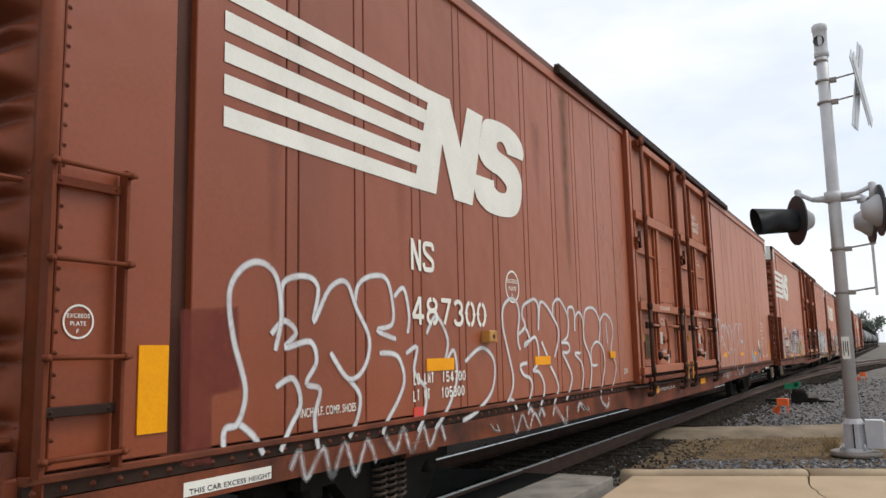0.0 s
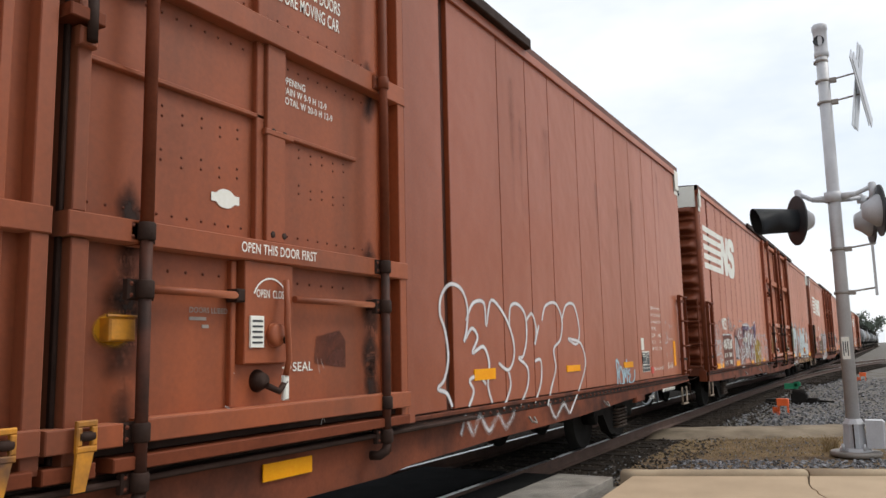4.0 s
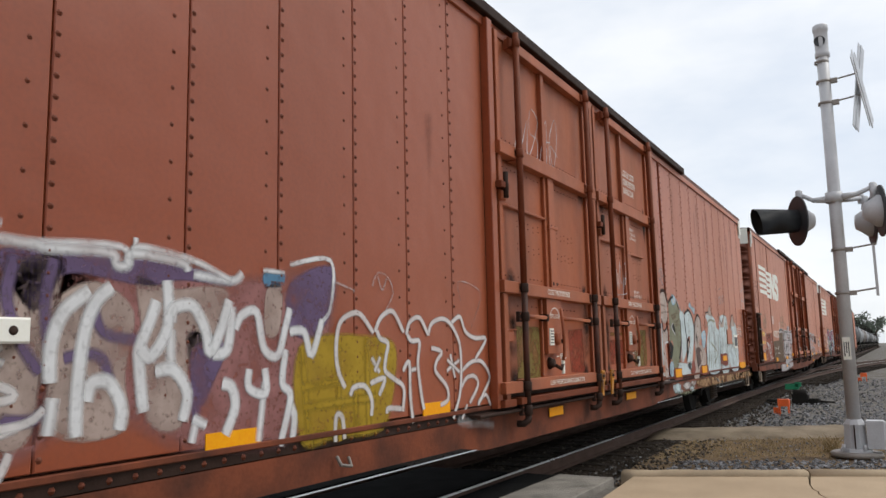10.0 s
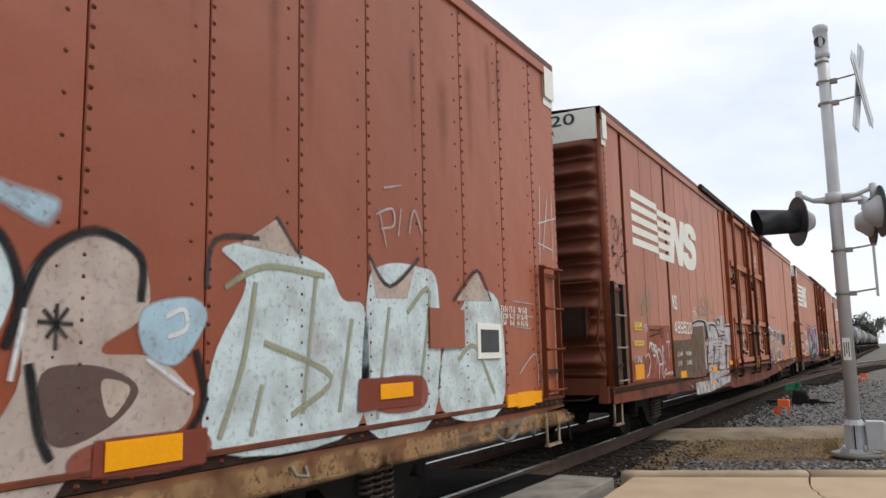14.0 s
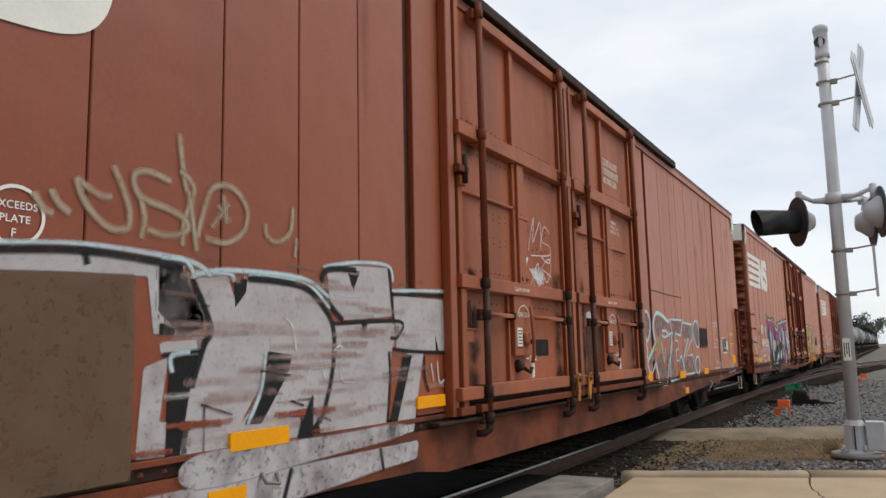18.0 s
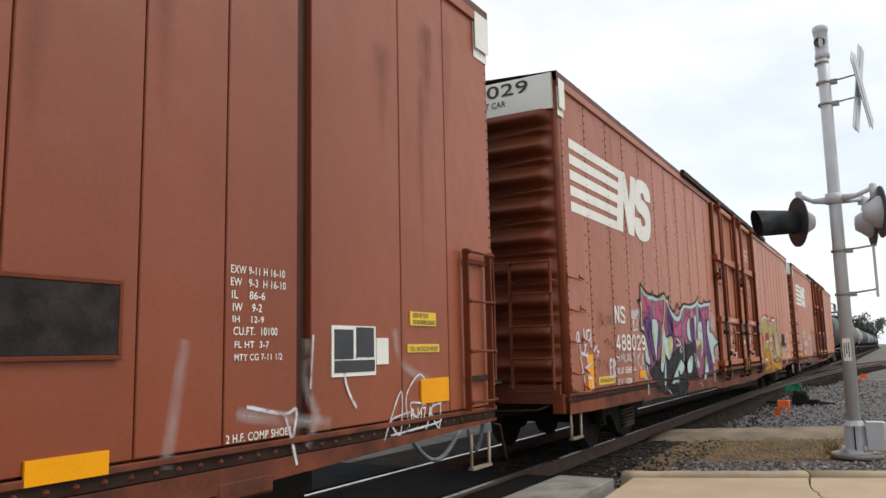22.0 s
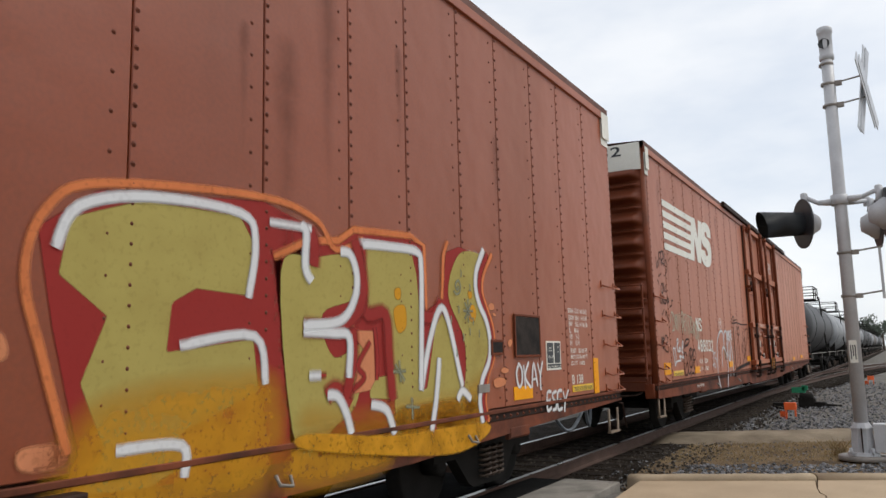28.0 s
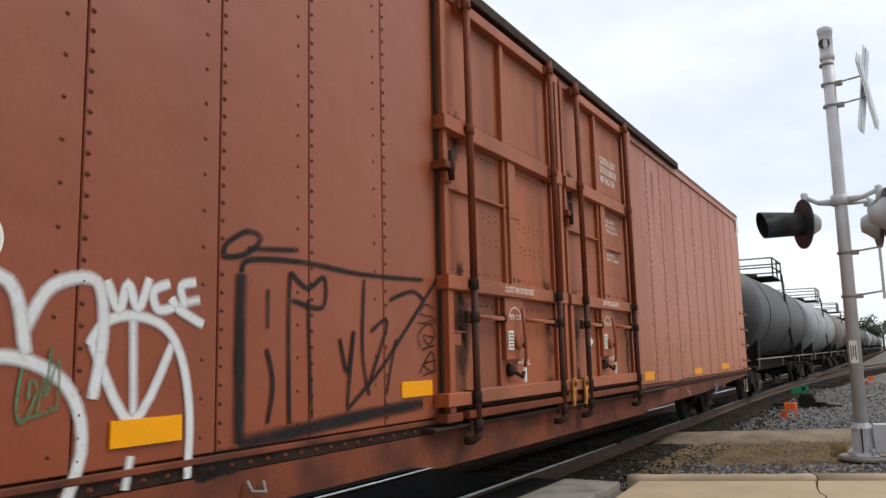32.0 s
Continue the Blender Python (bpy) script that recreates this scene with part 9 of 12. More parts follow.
# fifth car: dripping cream words, black scrawl, white note
strokes(E, SPRAY_CREAM, 0.042,
        [(2.01, 1.87), (2.04, 2.08), (2.07, 2.26)],
        [(1.95, 2.03), (1.96, 2.21), (2.03, 2.28), (2.11, 2.26), (2.17, 2.16), (2.12, 2.03), (2.04, 1.97), (1.98, 1.98)],
        [(2.19, 2.21), (2.16, 2.08), (2.16, 1.84)],
        [(2.19, 2.2), (2.34, 2.25)],
        [(2.17, 2.08), (2.32, 2.12)],
        [(2.16, 1.91), (2.29, 1.94)],
        [(2.29, 1.88), (2.36, 2.27), (2.45, 1.84)],
        [(2.32, 2.02), (2.42, 2.02)],
        [(2.48, 2.24), (2.51, 2.06), (2.56, 1.79)],
        [(2.47, 2.22), (2.58, 2.22), (2.61, 2.14), (2.52, 2.04), (2.65, 1.87)],
        [(2.64, 2.2), (2.8, 2.19)],
        [(2.72, 2.18), (2.71, 1.88)],
        [(2.65, 1.89), (2.8, 1.89)], layer=3, worn=0.12, corners=True)
strokes(E, SPRAY_CREAM, 0.042,
        [(2.9, 2.15), (2.84, 2.19), (2.76, 2.08), (2.79, 1.91), (2.88, 1.88), (2.91, 1.99), (2.84, 2.0)], layer=3, worn=0.12, corners=True)
strokes(E, SPRAY_CREAM, 0.042,
        [(2.95, 1.87), (2.95, 2.14), (3.04, 1.87), (3.08, 2.11)],
        [(3.12, 2.08), (3.06, 1.92), (3.12, 1.77), (3.23, 1.83), (3.24, 2.03), (3.14, 2.1)],
        [(3.25, 1.72), (3.3, 2.05), (3.39, 1.74), (3.46, 1.96)],
        [(2.0, 1.99), (2.0, 1.86)],
        [(2.28, 1.93), (2.28, 1.81)],
        [(2.45, 1.94), (2.45, 1.83)],
        [(2.55, 1.87), (2.56, 1.77)],
        [(2.88, 1.9), (2.89, 1.79)],
        [(2.96, 1.89), (2.97, 1.82)], layer=3, worn=0.12)
strokes(E, SPRAY_CREAM, 0.042,
        [(1.18, 2.21), (1.28, 2.25), (1.4, 2.17), (1.44, 2.03), (1.37, 1.91), (1.2, 1.9)],
        [(1.11, 2.03), (1.15, 2.15), (1.2, 2.21)],
        [(1.28, 2.22), (1.3, 1.9)],
        [(1.53, 2.21), (1.46, 2.09), (1.51, 1.94), (1.58, 1.92), (1.62, 2.07), (1.56, 2.21)],
        [(1.49, 2.18), (1.54, 2.06), (1.61, 2.19)],
        [(1.54, 2.21), (1.54, 1.92)],
        [(1.67, 1.89), (1.69, 2.23), (1.76, 2.05), (1.82, 2.25), (1.81, 1.86)], layer=3, worn=0.12, corners=True)
strokes(E, SPRAY_WHITE, 0.045,
        [(1.18, 1.56), (1.24, 1.58), (1.33, 1.51), (1.35, 1.39), (1.27, 1.26), (1.2, 1.43), (1.17, 1.55)],
        [(1.27, 1.26), (1.4, 1.33), (1.71, 1.35), (1.63, 1.43), (1.95, 1.39), (1.88, 1.45)],
        [(1.35, 1.56), (1.42, 1.61)],
        [(1.51, 1.74), (1.48, 1.5)],
        [(1.47, 1.71), (1.57, 1.75), (1.58, 1.68), (1.49, 1.62), (1.59, 1.5)],
        [(1.68, 1.6), (1.61, 1.53), (1.68, 1.51), (1.7, 1.6), (1.72, 1.51)],
        [(1.77, 1.6), (1.78, 1.51)],
        [(1.82, 1.5), (1.97, 1.65), (1.95, 1.71), (1.88, 1.62), (1.87, 1.5), (1.95, 1.49)], layer=3, worn=0.2)
strokes(E, SPRAY_BLACK, 0.045,
        [(2.08, 1.56), (2.1, 1.65), (2.22, 1.73), (2.39, 1.75), (2.51, 1.73), (2.47, 1.69), (2.32, 1.63), (2.16, 1.62), (2.08, 1.56)],
        [(2.27, 1.66), (2.33, 1.67)],
        [(2.24, 1.43), (2.11, 1.49), (1.98, 1.41), (1.95, 1.27), (1.99, 1.12), (2.11, 1.05), (2.22, 1.11), (2.27, 1.23), (2.24, 1.29), (2.14, 1.26), (2.07, 1.19)],
        [(2.2, 1.46), (2.24, 1.27), (2.31, 1.08), (2.53, 1.13)],
        [(2.54, 1.57), (2.43, 1.49), (2.38, 1.36), (2.44, 1.22), (2.55, 1.19), (2.67, 1.26), (2.72, 1.41), (2.66, 1.54), (2.54, 1.57)],
        [(2.53, 1.55), (2.54, 1.2)],
        [(2.48, 1.45), (2.54, 1.33), (2.66, 1.45)], layer=2, worn=0.2)
strokes(E, SPRAY_BLACK, 0.045,
        [(2.75, 1.34), (2.93, 1.34), (3.01, 1.43), (2.95, 1.53), (2.84, 1.54), (2.75, 1.45), (2.72, 1.31), (2.79, 1.18), (2.94, 1.15), (3.07, 1.18), (3.05, 1.32)],
        [(2.33, 0.93), (2.49, 1.05), (2.62, 1.08), (2.77, 1.06)],
        [(2.49, 0.99), (2.7, 0.99)], layer=2, worn=0.2)
strokes(E, SPRAY_BLACK, 0.045,
        [(0.37, 3.19), (0.41, 2.98), (0.48, 3.13), (0.53, 3.01)],
        [(0.57, 3.04), (0.58, 3.27), (0.69, 3.3)],
        [(0.58, 3.16), (0.67, 3.2)],
        [(0.73, 3.06), (0.71, 3.28), (0.84, 3.33), (0.86, 3.21), (0.75, 3.16), (0.88, 3.07)],
        [(0.92, 3.37), (0.92, 3.08), (1.07, 3.2), (1.09, 3.03), (0.93, 2.88)],
        [(0.45, 2.84), (0.69, 2.92)],
        [(0.38, 2.77), (0.45, 2.75), (0.43, 2.69)],
        [(0.59, 2.57), (0.6, 2.68), (0.7, 2.74), (0.75, 2.67), (0.7, 2.57), (0.61, 2.56)],
        [(0.75, 2.73), (0.85, 2.76)],
        [(0.8, 2.74), (0.81, 2.58)],
        [(0.95, 2.73), (0.88, 2.67), (0.9, 2.6), (0.97, 2.61)],
        [(0.56, 2.36), (0.54, 2.46), (0.63, 2.5)], layer=2, worn=0.35, dense=0.75)
strokes(E, SPRAY_BLACK, 0.045,
        [(0.65, 2.35), (0.66, 2.49), (0.76, 2.49), (0.68, 2.43), (0.78, 2.37)],
        [(0.81, 2.5), (0.81, 2.38), (0.9, 2.4)],
        [(0.81, 2.44), (0.89, 2.46)],
        [(0.93, 2.5), (0.96, 2.4), (1.01, 2.49), (1.07, 2.41), (1.09, 2.51)],
        [(0.55, 2.17), (0.63, 2.2), (0.72, 2.27)],
        [(0.8, 2.15), (0.85, 2.25), (0.93, 2.13), (0.99, 2.11)],
        [(1.24, 3.31), (1.33, 3.41)],
        [(1.25, 3.2), (1.44, 3.28)],
        [(1.13, 2.33), (1.31, 2.38), (1.28, 2.45), (1.4, 2.46)], layer=2, worn=0.35, dense=0.75)
strokes(E, SPRAY_BLACK, 0.035,
        [(0.4, 1.79), (0.41, 1.6)],
        [(0.52, 1.78), (0.45, 1.72), (0.47, 1.6), (0.54, 1.58), (0.58, 1.7), (0.53, 1.79)],
        [(0.45, 1.74), (0.51, 1.68), (0.56, 1.75)],
        [(0.52, 1.78), (0.51, 1.59)],
        [(0.61, 1.65), (0.82, 1.69), (0.8, 1.79), (0.69, 1.8), (0.61, 1.72), (0.61, 1.57), (0.71, 1.52), (0.85, 1.52), (0.85, 1.61)], layer=2, worn=0.3, dense=0.85)
fill(C, SPRAY_RUST, [(0.98, 0.97), (0.98, 1.35), (1.9, 1.42), (2.0, 1.92), (3.6, 1.95), (3.62, 0.97)], layer=0, worn=0.3, rim=0.04, dense=0.45, corners=True, name="paint_patch")
strokes(C, SPRAY_WHITE, 0.045,
        [(3.37, 1.81), (3.38, 1.35)],
        [(3.23, 1.63), (3.49, 1.64)],
        [(1.92, 1.92), (1.82, 1.89), (1.91, 1.85), (1.82, 1.8)],
        [(1.99, 1.94), (1.99, 1.8)], layer=3, worn=0.25)
strokes(C, SPRAY_CRACK, 0.035,
        [(2.1, 1.84), (2.44, 1.84), (2.83, 1.83)],
        [(2.1, 1.72), (2.38, 1.75), (2.84, 1.79)],
        [(2.88, 1.87), (2.88, 1.73), (2.98, 1.74), (2.97, 1.89)], layer=3, worn=0.4)
rnd = random.Random(17)
for _ in range(46):
    x, z = rnd.uniform(6.7, 9.7), rnd.uniform(1.0, 2.2)
    strokes(C, SPRAY_STREAK if rnd.random() < 0.5 else SPRAY_CHALK, rnd.uniform(0.02, 0.05), [(x, z), (x + rnd.uniform(0.15, 0.4), z + rnd.uniform(-0.01, 0.01))], layer=2, worn=0.6, dense=0.45, name="streak")
# fourth car: pink, violet, mint and black panel
fill(D, SPRAY_PLUM, [(3.38, 2.28), (3.48, 2.57), (4.15, 2.41), (5.03, 2.48), (5.76, 2.16), (6.56, 2.29), (6.51, 0.63), (5.5, 0.65), (4.85, 0.75), (4.08, 0.95), (3.7, 1.22), (3.85, 1.32), (3.64, 1.77), (3.43, 1.84)], layer=0, worn=0.15, corners=True)
fill(D, SPRAY_PLUM, [(6.36, 2.27), (6.89, 2.36), (7.72, 2.39), (9.18, 2.52), (9.2, 1.11), (8.54, 0.94), (7.75, 0.9), (6.43, 1.05)], layer=0, worn=0.15, corners=True)
fill(D, SPRAY_HOTPINK, [(3.52, 2.12), (3.55, 2.49), (3.85, 2.4), (4.17, 2.39), (4.18, 2.1), (3.69, 2.11)], layer=1, worn=0.3, rim=0.1, dense=0.9)
fill(D, SPRAY_HOTPINK, [(4.32, 2.37), (4.96, 2.39), (4.93, 1.99), (4.59, 2.0), (4.28, 2.04)], layer=1, worn=0.3, rim=0.1, dense=0.9)
fill(D, SPRAY_HOTPINK, [(5.26, 2.23), (5.76, 1.97), (6.36, 2.09), (6.31, 1.75), (5.83, 1.71), (5.5, 1.79)], layer=1, worn=0.3, rim=0.12, dense=0.8)
fill(D, SPRAY_HOTPINK, [(6.4, 1.92), (6.55, 2.12), (7.16, 2.28), (7.68, 2.35), (7.43, 2.13), (6.73, 1.95), (6.68, 1.73), (6.41, 1.7)], layer=1, worn=0.3, rim=0.1, dense=0.9)
fill(D, SPRAY_HOTPINK, [(8.27, 2.32), (9.12, 2.42), (9.04, 2.16), (8.53, 2.12)], layer=1, worn=0.3, rim=0.08, dense=0.9)
fill(D, SPRAY_VIOLETDEEP, [(4.28, 2.02), (4.6, 2.0), (4.65, 1.7), (4.3, 1.47), (4.23, 1.75)], layer=1, worn=0.4, rim=0.12, dense=0.8)
fill(D, SPRAY_VIOLETDEEP, [(5.26, 2.31), (5.64, 2.15), (5.64, 1.59), (5.44, 1.52), (5.15, 1.89)], layer=1, worn=0.4, rim=0.12, dense=0.8)
fill(D, SPRAY_VIOLETDEEP, [(3.54, 2.02), (4.05, 2.06), (4.1, 1.54), (4.19, 1.24), (3.89, 1.43), (3.71, 1.75)], layer=1, worn=0.4, rim=0.12, dense=0.8)
fill(D, SPRAY_VIOLETDEEP, [(7.14, 2.1), (7.44, 2.16), (7.41, 1.75), (7.15, 1.63), (7.09, 1.83)], layer=1, worn=0.4, rim=0.12, dense=0.8)
fill(D, SPRAY_VIOLETDEEP, [(7.95, 2.36), (8.32, 2.25), (8.44, 1.41), (8.21, 1.28), (8.11, 1.88)], layer=1, worn=0.4, rim=0.12, dense=0.8)
fill(D, SPRAY_VIOLETDEEP, [(8.54, 1.26), (9.18, 1.18), (9.09, 0.88), (8.65, 0.93)], layer=1, worn=0.4, rim=0.12, dense=0.8)
fill(D, SPRAY_VIOLETDEEP, [(8.65, 1.95), (9.13, 1.6), (9.13, 1.23), (8.54, 1.3)], layer=1, worn=0.4, rim=0.12, dense=0.8)
fill(D, SPRAY_BLACK, [(3.78, 1.16), (4.19, 1.29), (4.6, 1.4), (4.84, 1.53), (5.26, 1.45), (6.18, 1.59), (6.54, 1.54), (6.51, 0.63), (5.5, 0.65), (4.85, 0.75), (4.08, 0.95)], layer=2, worn=0.2, rim=0.1)
fill(D, SPRAY_BLACK, [(6.4, 1.55), (6.74, 1.63), (7.12, 1.63), (7.45, 1.69), (7.48, 1.12), (7.84, 0.92), (8.32, 1.27), (8.45, 1.37), (8.77, 0.97), (7.75, 0.9), (6.43, 1.05)], layer=2, worn=0.2, rim=0.1)
fill(D, SPRAY_MINT, [(3.39, 1.84), (3.54, 1.91), (3.64, 1.77), (3.85, 1.34), (3.81, 1.25), (3.63, 1.28), (3.57, 1.4), (3.62, 1.66), (3.52, 1.82)], layer=3, worn=0.12, rim=0.02)
fill(D, SPRAY_MINT, [(3.52, 1.36), (3.68, 1.27), (3.67, 1.11), (3.69, 0.95), (3.62, 1.01), (3.41, 1.04), (3.55, 1.12)], layer=3, worn=0.12, rim=0.02)
fill(D, SPRAY_MINT, [(4.07, 2.0), (4.22, 2.04), (4.45, 2.02), (4.5, 1.89), (4.34, 1.53), (4.24, 1.29), (4.14, 1.54), (4.05, 1.84)], layer=3, worn=0.12, rim=0.02)
fill(D, SPRAY_MINT, [(4.71, 1.77), (4.88, 1.98), (5.04, 1.74), (5.44, 1.75), (5.51, 1.55), (5.15, 1.3), (4.94, 1.38), (4.65, 1.1), (4.52, 1.14), (4.54, 1.27)], layer=3, worn=0.12, rim=0.02)
fill(D, SPRAY_MINT, [(5.21, 0.87), (5.5, 1.06), (5.89, 1.26), (6.1, 1.3), (6.34, 1.16), (6.03, 1.01), (5.82, 1.11), (5.82, 0.76), (5.69, 0.89), (5.5, 0.87)], layer=3, worn=0.12, rim=0.02)
fill(D, SPRAY_MINT, [(4.85, 1.35), (4.95, 1.38), (4.87, 0.98), (4.8, 0.77), (4.72, 0.78)], layer=3, worn=0.12, rim=0.02)
fill(D, SPRAY_MINT, [(7.1, 2.14), (6.96, 2.13), (6.8, 2.02), (6.73, 1.84), (6.83, 1.7), (7.1, 1.64), (7.04, 1.83)], layer=3, worn=0.12, rim=0.02)
fill(D, SPRAY_MINT, [(7.11, 1.36), (6.93, 1.34), (6.69, 1.26), (6.62, 1.15), (6.68, 1.04), (6.86, 1.02), (7.04, 1.1)], layer=3, worn=0.12, rim=0.02)
fill(D, SPRAY_MINT, [(7.49, 2.17), (7.64, 2.21), (7.7, 2.09), (7.56, 1.85), (7.57, 1.72), (7.74, 1.69), (7.82, 2.0), (8.05, 2.09), (8.21, 2.02), (8.24, 1.6), (8.06, 1.32), (7.97, 1.39), (8.06, 1.6), (7.74, 1.56), (7.61, 1.5), (7.5, 1.75), (7.48, 2.01)], layer=3, worn=0.12, rim=0.02)
fill(D, SPRAY_MINT, [(7.46, 1.75), (7.53, 1.44), (7.66, 1.28), (7.81, 1.24), (7.71, 1.09), (7.75, 0.9), (7.69, 0.91), (7.69, 1.08), (7.54, 1.16), (7.47, 1.54)], layer=3, worn=0.12, rim=0.02)
fill(D, SPRAY_MINT, [(8.45, 1.37), (8.65, 1.07), (8.63, 0.96), (8.43, 0.95), (8.35, 0.86), (8.17, 0.84), (8.27, 1.07)], layer=3, worn=0.12, rim=0.02)
fill(D, SPRAY_MINT, [(8.77, 2.06), (8.94, 2.14), (9.07, 2.08), (9.03, 1.88), (9.39, 1.85), (9.78, 1.75), (10.01, 1.65), (9.38, 1.47), (9.41, 1.34), (9.37, 1.13), (9.13, 1.23), (8.96, 1.51), (8.77, 1.75)], layer=3, worn=0.12, rim=0.02)
fill(D, SPRAY_LEMON, [(4.07, 1.96), (4.13, 2.0), (4.23, 1.69), (4.18, 1.6)], layer=4, worn=0.3, rim=0.06, dense=0.9)
fill(D, SPRAY_LEMON, [(5.15, 1.7), (5.45, 1.73), (5.45, 1.52), (5.21, 1.37)], layer=4, worn=0.3, rim=0.06, dense=0.9)
fill(D, SPRAY_LEMON, [(4.79, 1.6), (4.91, 1.56), (4.89, 1.39), (4.65, 1.26), (4.69, 1.46)], layer=4, worn=0.3, rim=0.06, dense=0.9)
fill(D, SPRAY_LEMON, [(3.68, 1.68), (3.77, 1.54), (3.82, 1.37), (3.72, 1.43)], layer=4, worn=0.3, rim=0.06, dense=0.9)
fill(D, SPRAY_LEMON, [(6.97, 2.12), (7.1, 2.14), (7.06, 1.95), (6.99, 1.85)], layer=4, worn=0.3, rim=0.06, dense=0.9)
fill(D, SPRAY_LEMON, [(7.59, 1.53), (7.74, 1.69), (8.06, 1.72), (8.19, 1.6), (8.06, 1.33), (7.97, 1.4), (7.99, 1.56), (7.74, 1.55)], layer=4, worn=0.3, rim=0.06, dense=0.9)
fill(D, SPRAY_LEMON, [(8.45, 1.36), (8.57, 1.19), (8.37, 1.16)], layer=4, worn=0.3, rim=0.06, dense=0.9)
fill(D, SPRAY_LEMON, [(8.74, 1.94), (8.84, 1.79), (8.96, 1.55), (8.81, 1.71)], layer=4, worn=0.3, rim=0.06, dense=0.9)
fill(D, SPRAY_LEMON, [(6.94, 1.33), (7.08, 1.35), (6.97, 1.26), (6.82, 1.23)], layer=4, worn=0.3, rim=0.06, dense=0.9)
strokes(D, SPRAY_MINT, 0.11,
        [(3.48, 2.56), (3.51, 2.54), (3.81, 2.44), (4.21, 2.41), (4.63, 2.42), (5.06, 2.46), (5.35, 2.32), (5.7, 2.12), (6.12, 2.1), (6.39, 2.28), (6.56, 2.34)],
        [(4.23, 2.42), (4.23, 2.05)],
        [(6.42, 2.27), (6.35, 1.27)], layer=4, worn=0.12)
strokes(D, SPRAY_LEMON, 0.09,
        [(3.39, 2.27), (3.47, 2.25), (3.45, 2.08), (3.38, 1.86)],
        [(3.51, 2.54), (3.81, 2.45), (3.92, 2.35)],
        [(4.58, 2.41), (5.03, 2.49), (5.04, 2.29), (4.84, 1.88), (4.71, 1.66)], layer=5, worn=0.25)
strokes(D, SPRAY_MINT, 0.1,
        [(6.38, 2.3), (6.62, 2.37), (6.89, 2.37), (7.27, 2.38), (7.72, 2.44), (7.9, 2.52), (8.05, 2.44), (8.53, 2.47), (9.18, 2.52)],
        [(7.75, 2.47), (7.77, 2.16)],
        [(7.86, 2.42), (7.85, 2.07)],
        [(9.19, 2.5), (9.14, 2.13), (9.39, 1.85)],
        [(9.37, 1.13), (9.24, 0.74)],
        [(7.28, 2.37), (7.29, 2.15)], layer=4, worn=0.12)
strokes(D, SPRAY_BLACK, 0.065,
        [(3.47, 2.62), (3.61, 2.56), (3.79, 2.49), (4.15, 2.46), (4.21, 2.53), (4.28, 2.46), (4.63, 2.45), (5.04, 2.54), (5.19, 2.45), (5.41, 2.49), (5.35, 2.34), (5.73, 2.22), (5.92, 2.32), (6.05, 2.39), (6.2, 2.3), (6.48, 2.38)],
        [(3.47, 2.61), (3.46, 2.37), (3.31, 2.3), (3.38, 2.27), (3.36, 1.82)], layer=5, worn=0.1)
strokes(D, SPRAY_BLACK, 0.045,
        [(4.21, 2.41), (4.22, 2.04)],
        [(4.07, 2.03), (4.05, 1.81), (4.14, 1.57), (4.25, 1.27), (4.36, 1.53), (4.5, 1.89), (4.46, 2.02)],
        [(4.97, 2.36), (4.93, 1.99), (4.71, 1.66), (4.52, 1.24), (4.54, 1.12), (4.68, 1.1), (4.94, 1.38)],
        [(4.94, 1.4), (5.15, 1.3), (5.51, 1.51), (5.49, 1.74), (5.26, 1.77), (5.04, 1.73), (4.94, 1.88)],
        [(6.39, 2.26), (6.37, 1.24)],
        [(3.36, 1.82), (3.52, 1.82), (3.65, 1.71), (3.86, 1.31), (3.84, 1.24), (3.57, 1.3), (3.51, 1.42)],
        [(5.69, 1.51), (5.83, 1.67), (6.11, 1.59)],
        [(5.24, 0.86), (5.5, 1.06), (6.03, 1.29)], layer=5, worn=0.1)
strokes(D, SPRAY_BLACK, 0.05,
        [(6.38, 2.36), (6.62, 2.41), (6.89, 2.41), (7.31, 2.43), (7.81, 2.53), (7.9, 2.58), (7.99, 2.63), (8.07, 2.5), (8.45, 2.5), (8.53, 2.6), (8.62, 2.52), (8.71, 2.6), (8.78, 2.54), (9.4, 2.6)],
        [(9.26, 2.4), (9.24, 2.1), (9.39, 1.85), (9.77, 1.71), (10.03, 1.66), (9.46, 1.53), (9.34, 1.42), (9.45, 1.31), (9.37, 1.13)], layer=5, worn=0.1)
strokes(D, SPRAY_BLACK, 0.035,
        [(8.77, 2.08), (8.71, 1.82), (9.03, 1.35), (9.16, 1.16), (9.37, 1.11)],
        [(7.47, 2.16), (7.46, 1.75), (7.51, 1.41), (7.75, 1.21)],
        [(7.74, 2.43), (7.75, 2.13)],
        [(7.96, 1.97), (7.98, 1.9), (8.12, 1.88)],
        [(8.45, 1.41), (8.22, 0.98)],
        [(7.1, 2.15), (6.96, 2.15), (6.78, 2.03), (6.72, 1.84), (6.82, 1.69), (7.11, 1.63)],
        [(8.58, 2.24), (8.77, 2.0)],
        [(8.59, 2.03), (8.81, 2.17)],
        [(8.68, 2.27), (8.68, 1.94)],
        [(8.45, 1.95), (8.56, 1.92)],
        [(7.08, 2.13), (7.06, 1.95), (7.09, 1.78)], layer=6, worn=0.15)
strokes(D, SPRAY_SALMON, 0.035,
        [(6.46, 2.21), (6.63, 2.16)],
        [(6.5, 2.06), (6.6, 2.31)],
        [(6.54, 2.32), (6.56, 2.07)],
        [(6.53, 1.68), (6.68, 1.67)],
        [(6.57, 1.75), (6.64, 1.61)],
        [(6.64, 1.75), (6.56, 1.61)], layer=5, worn=0.2)
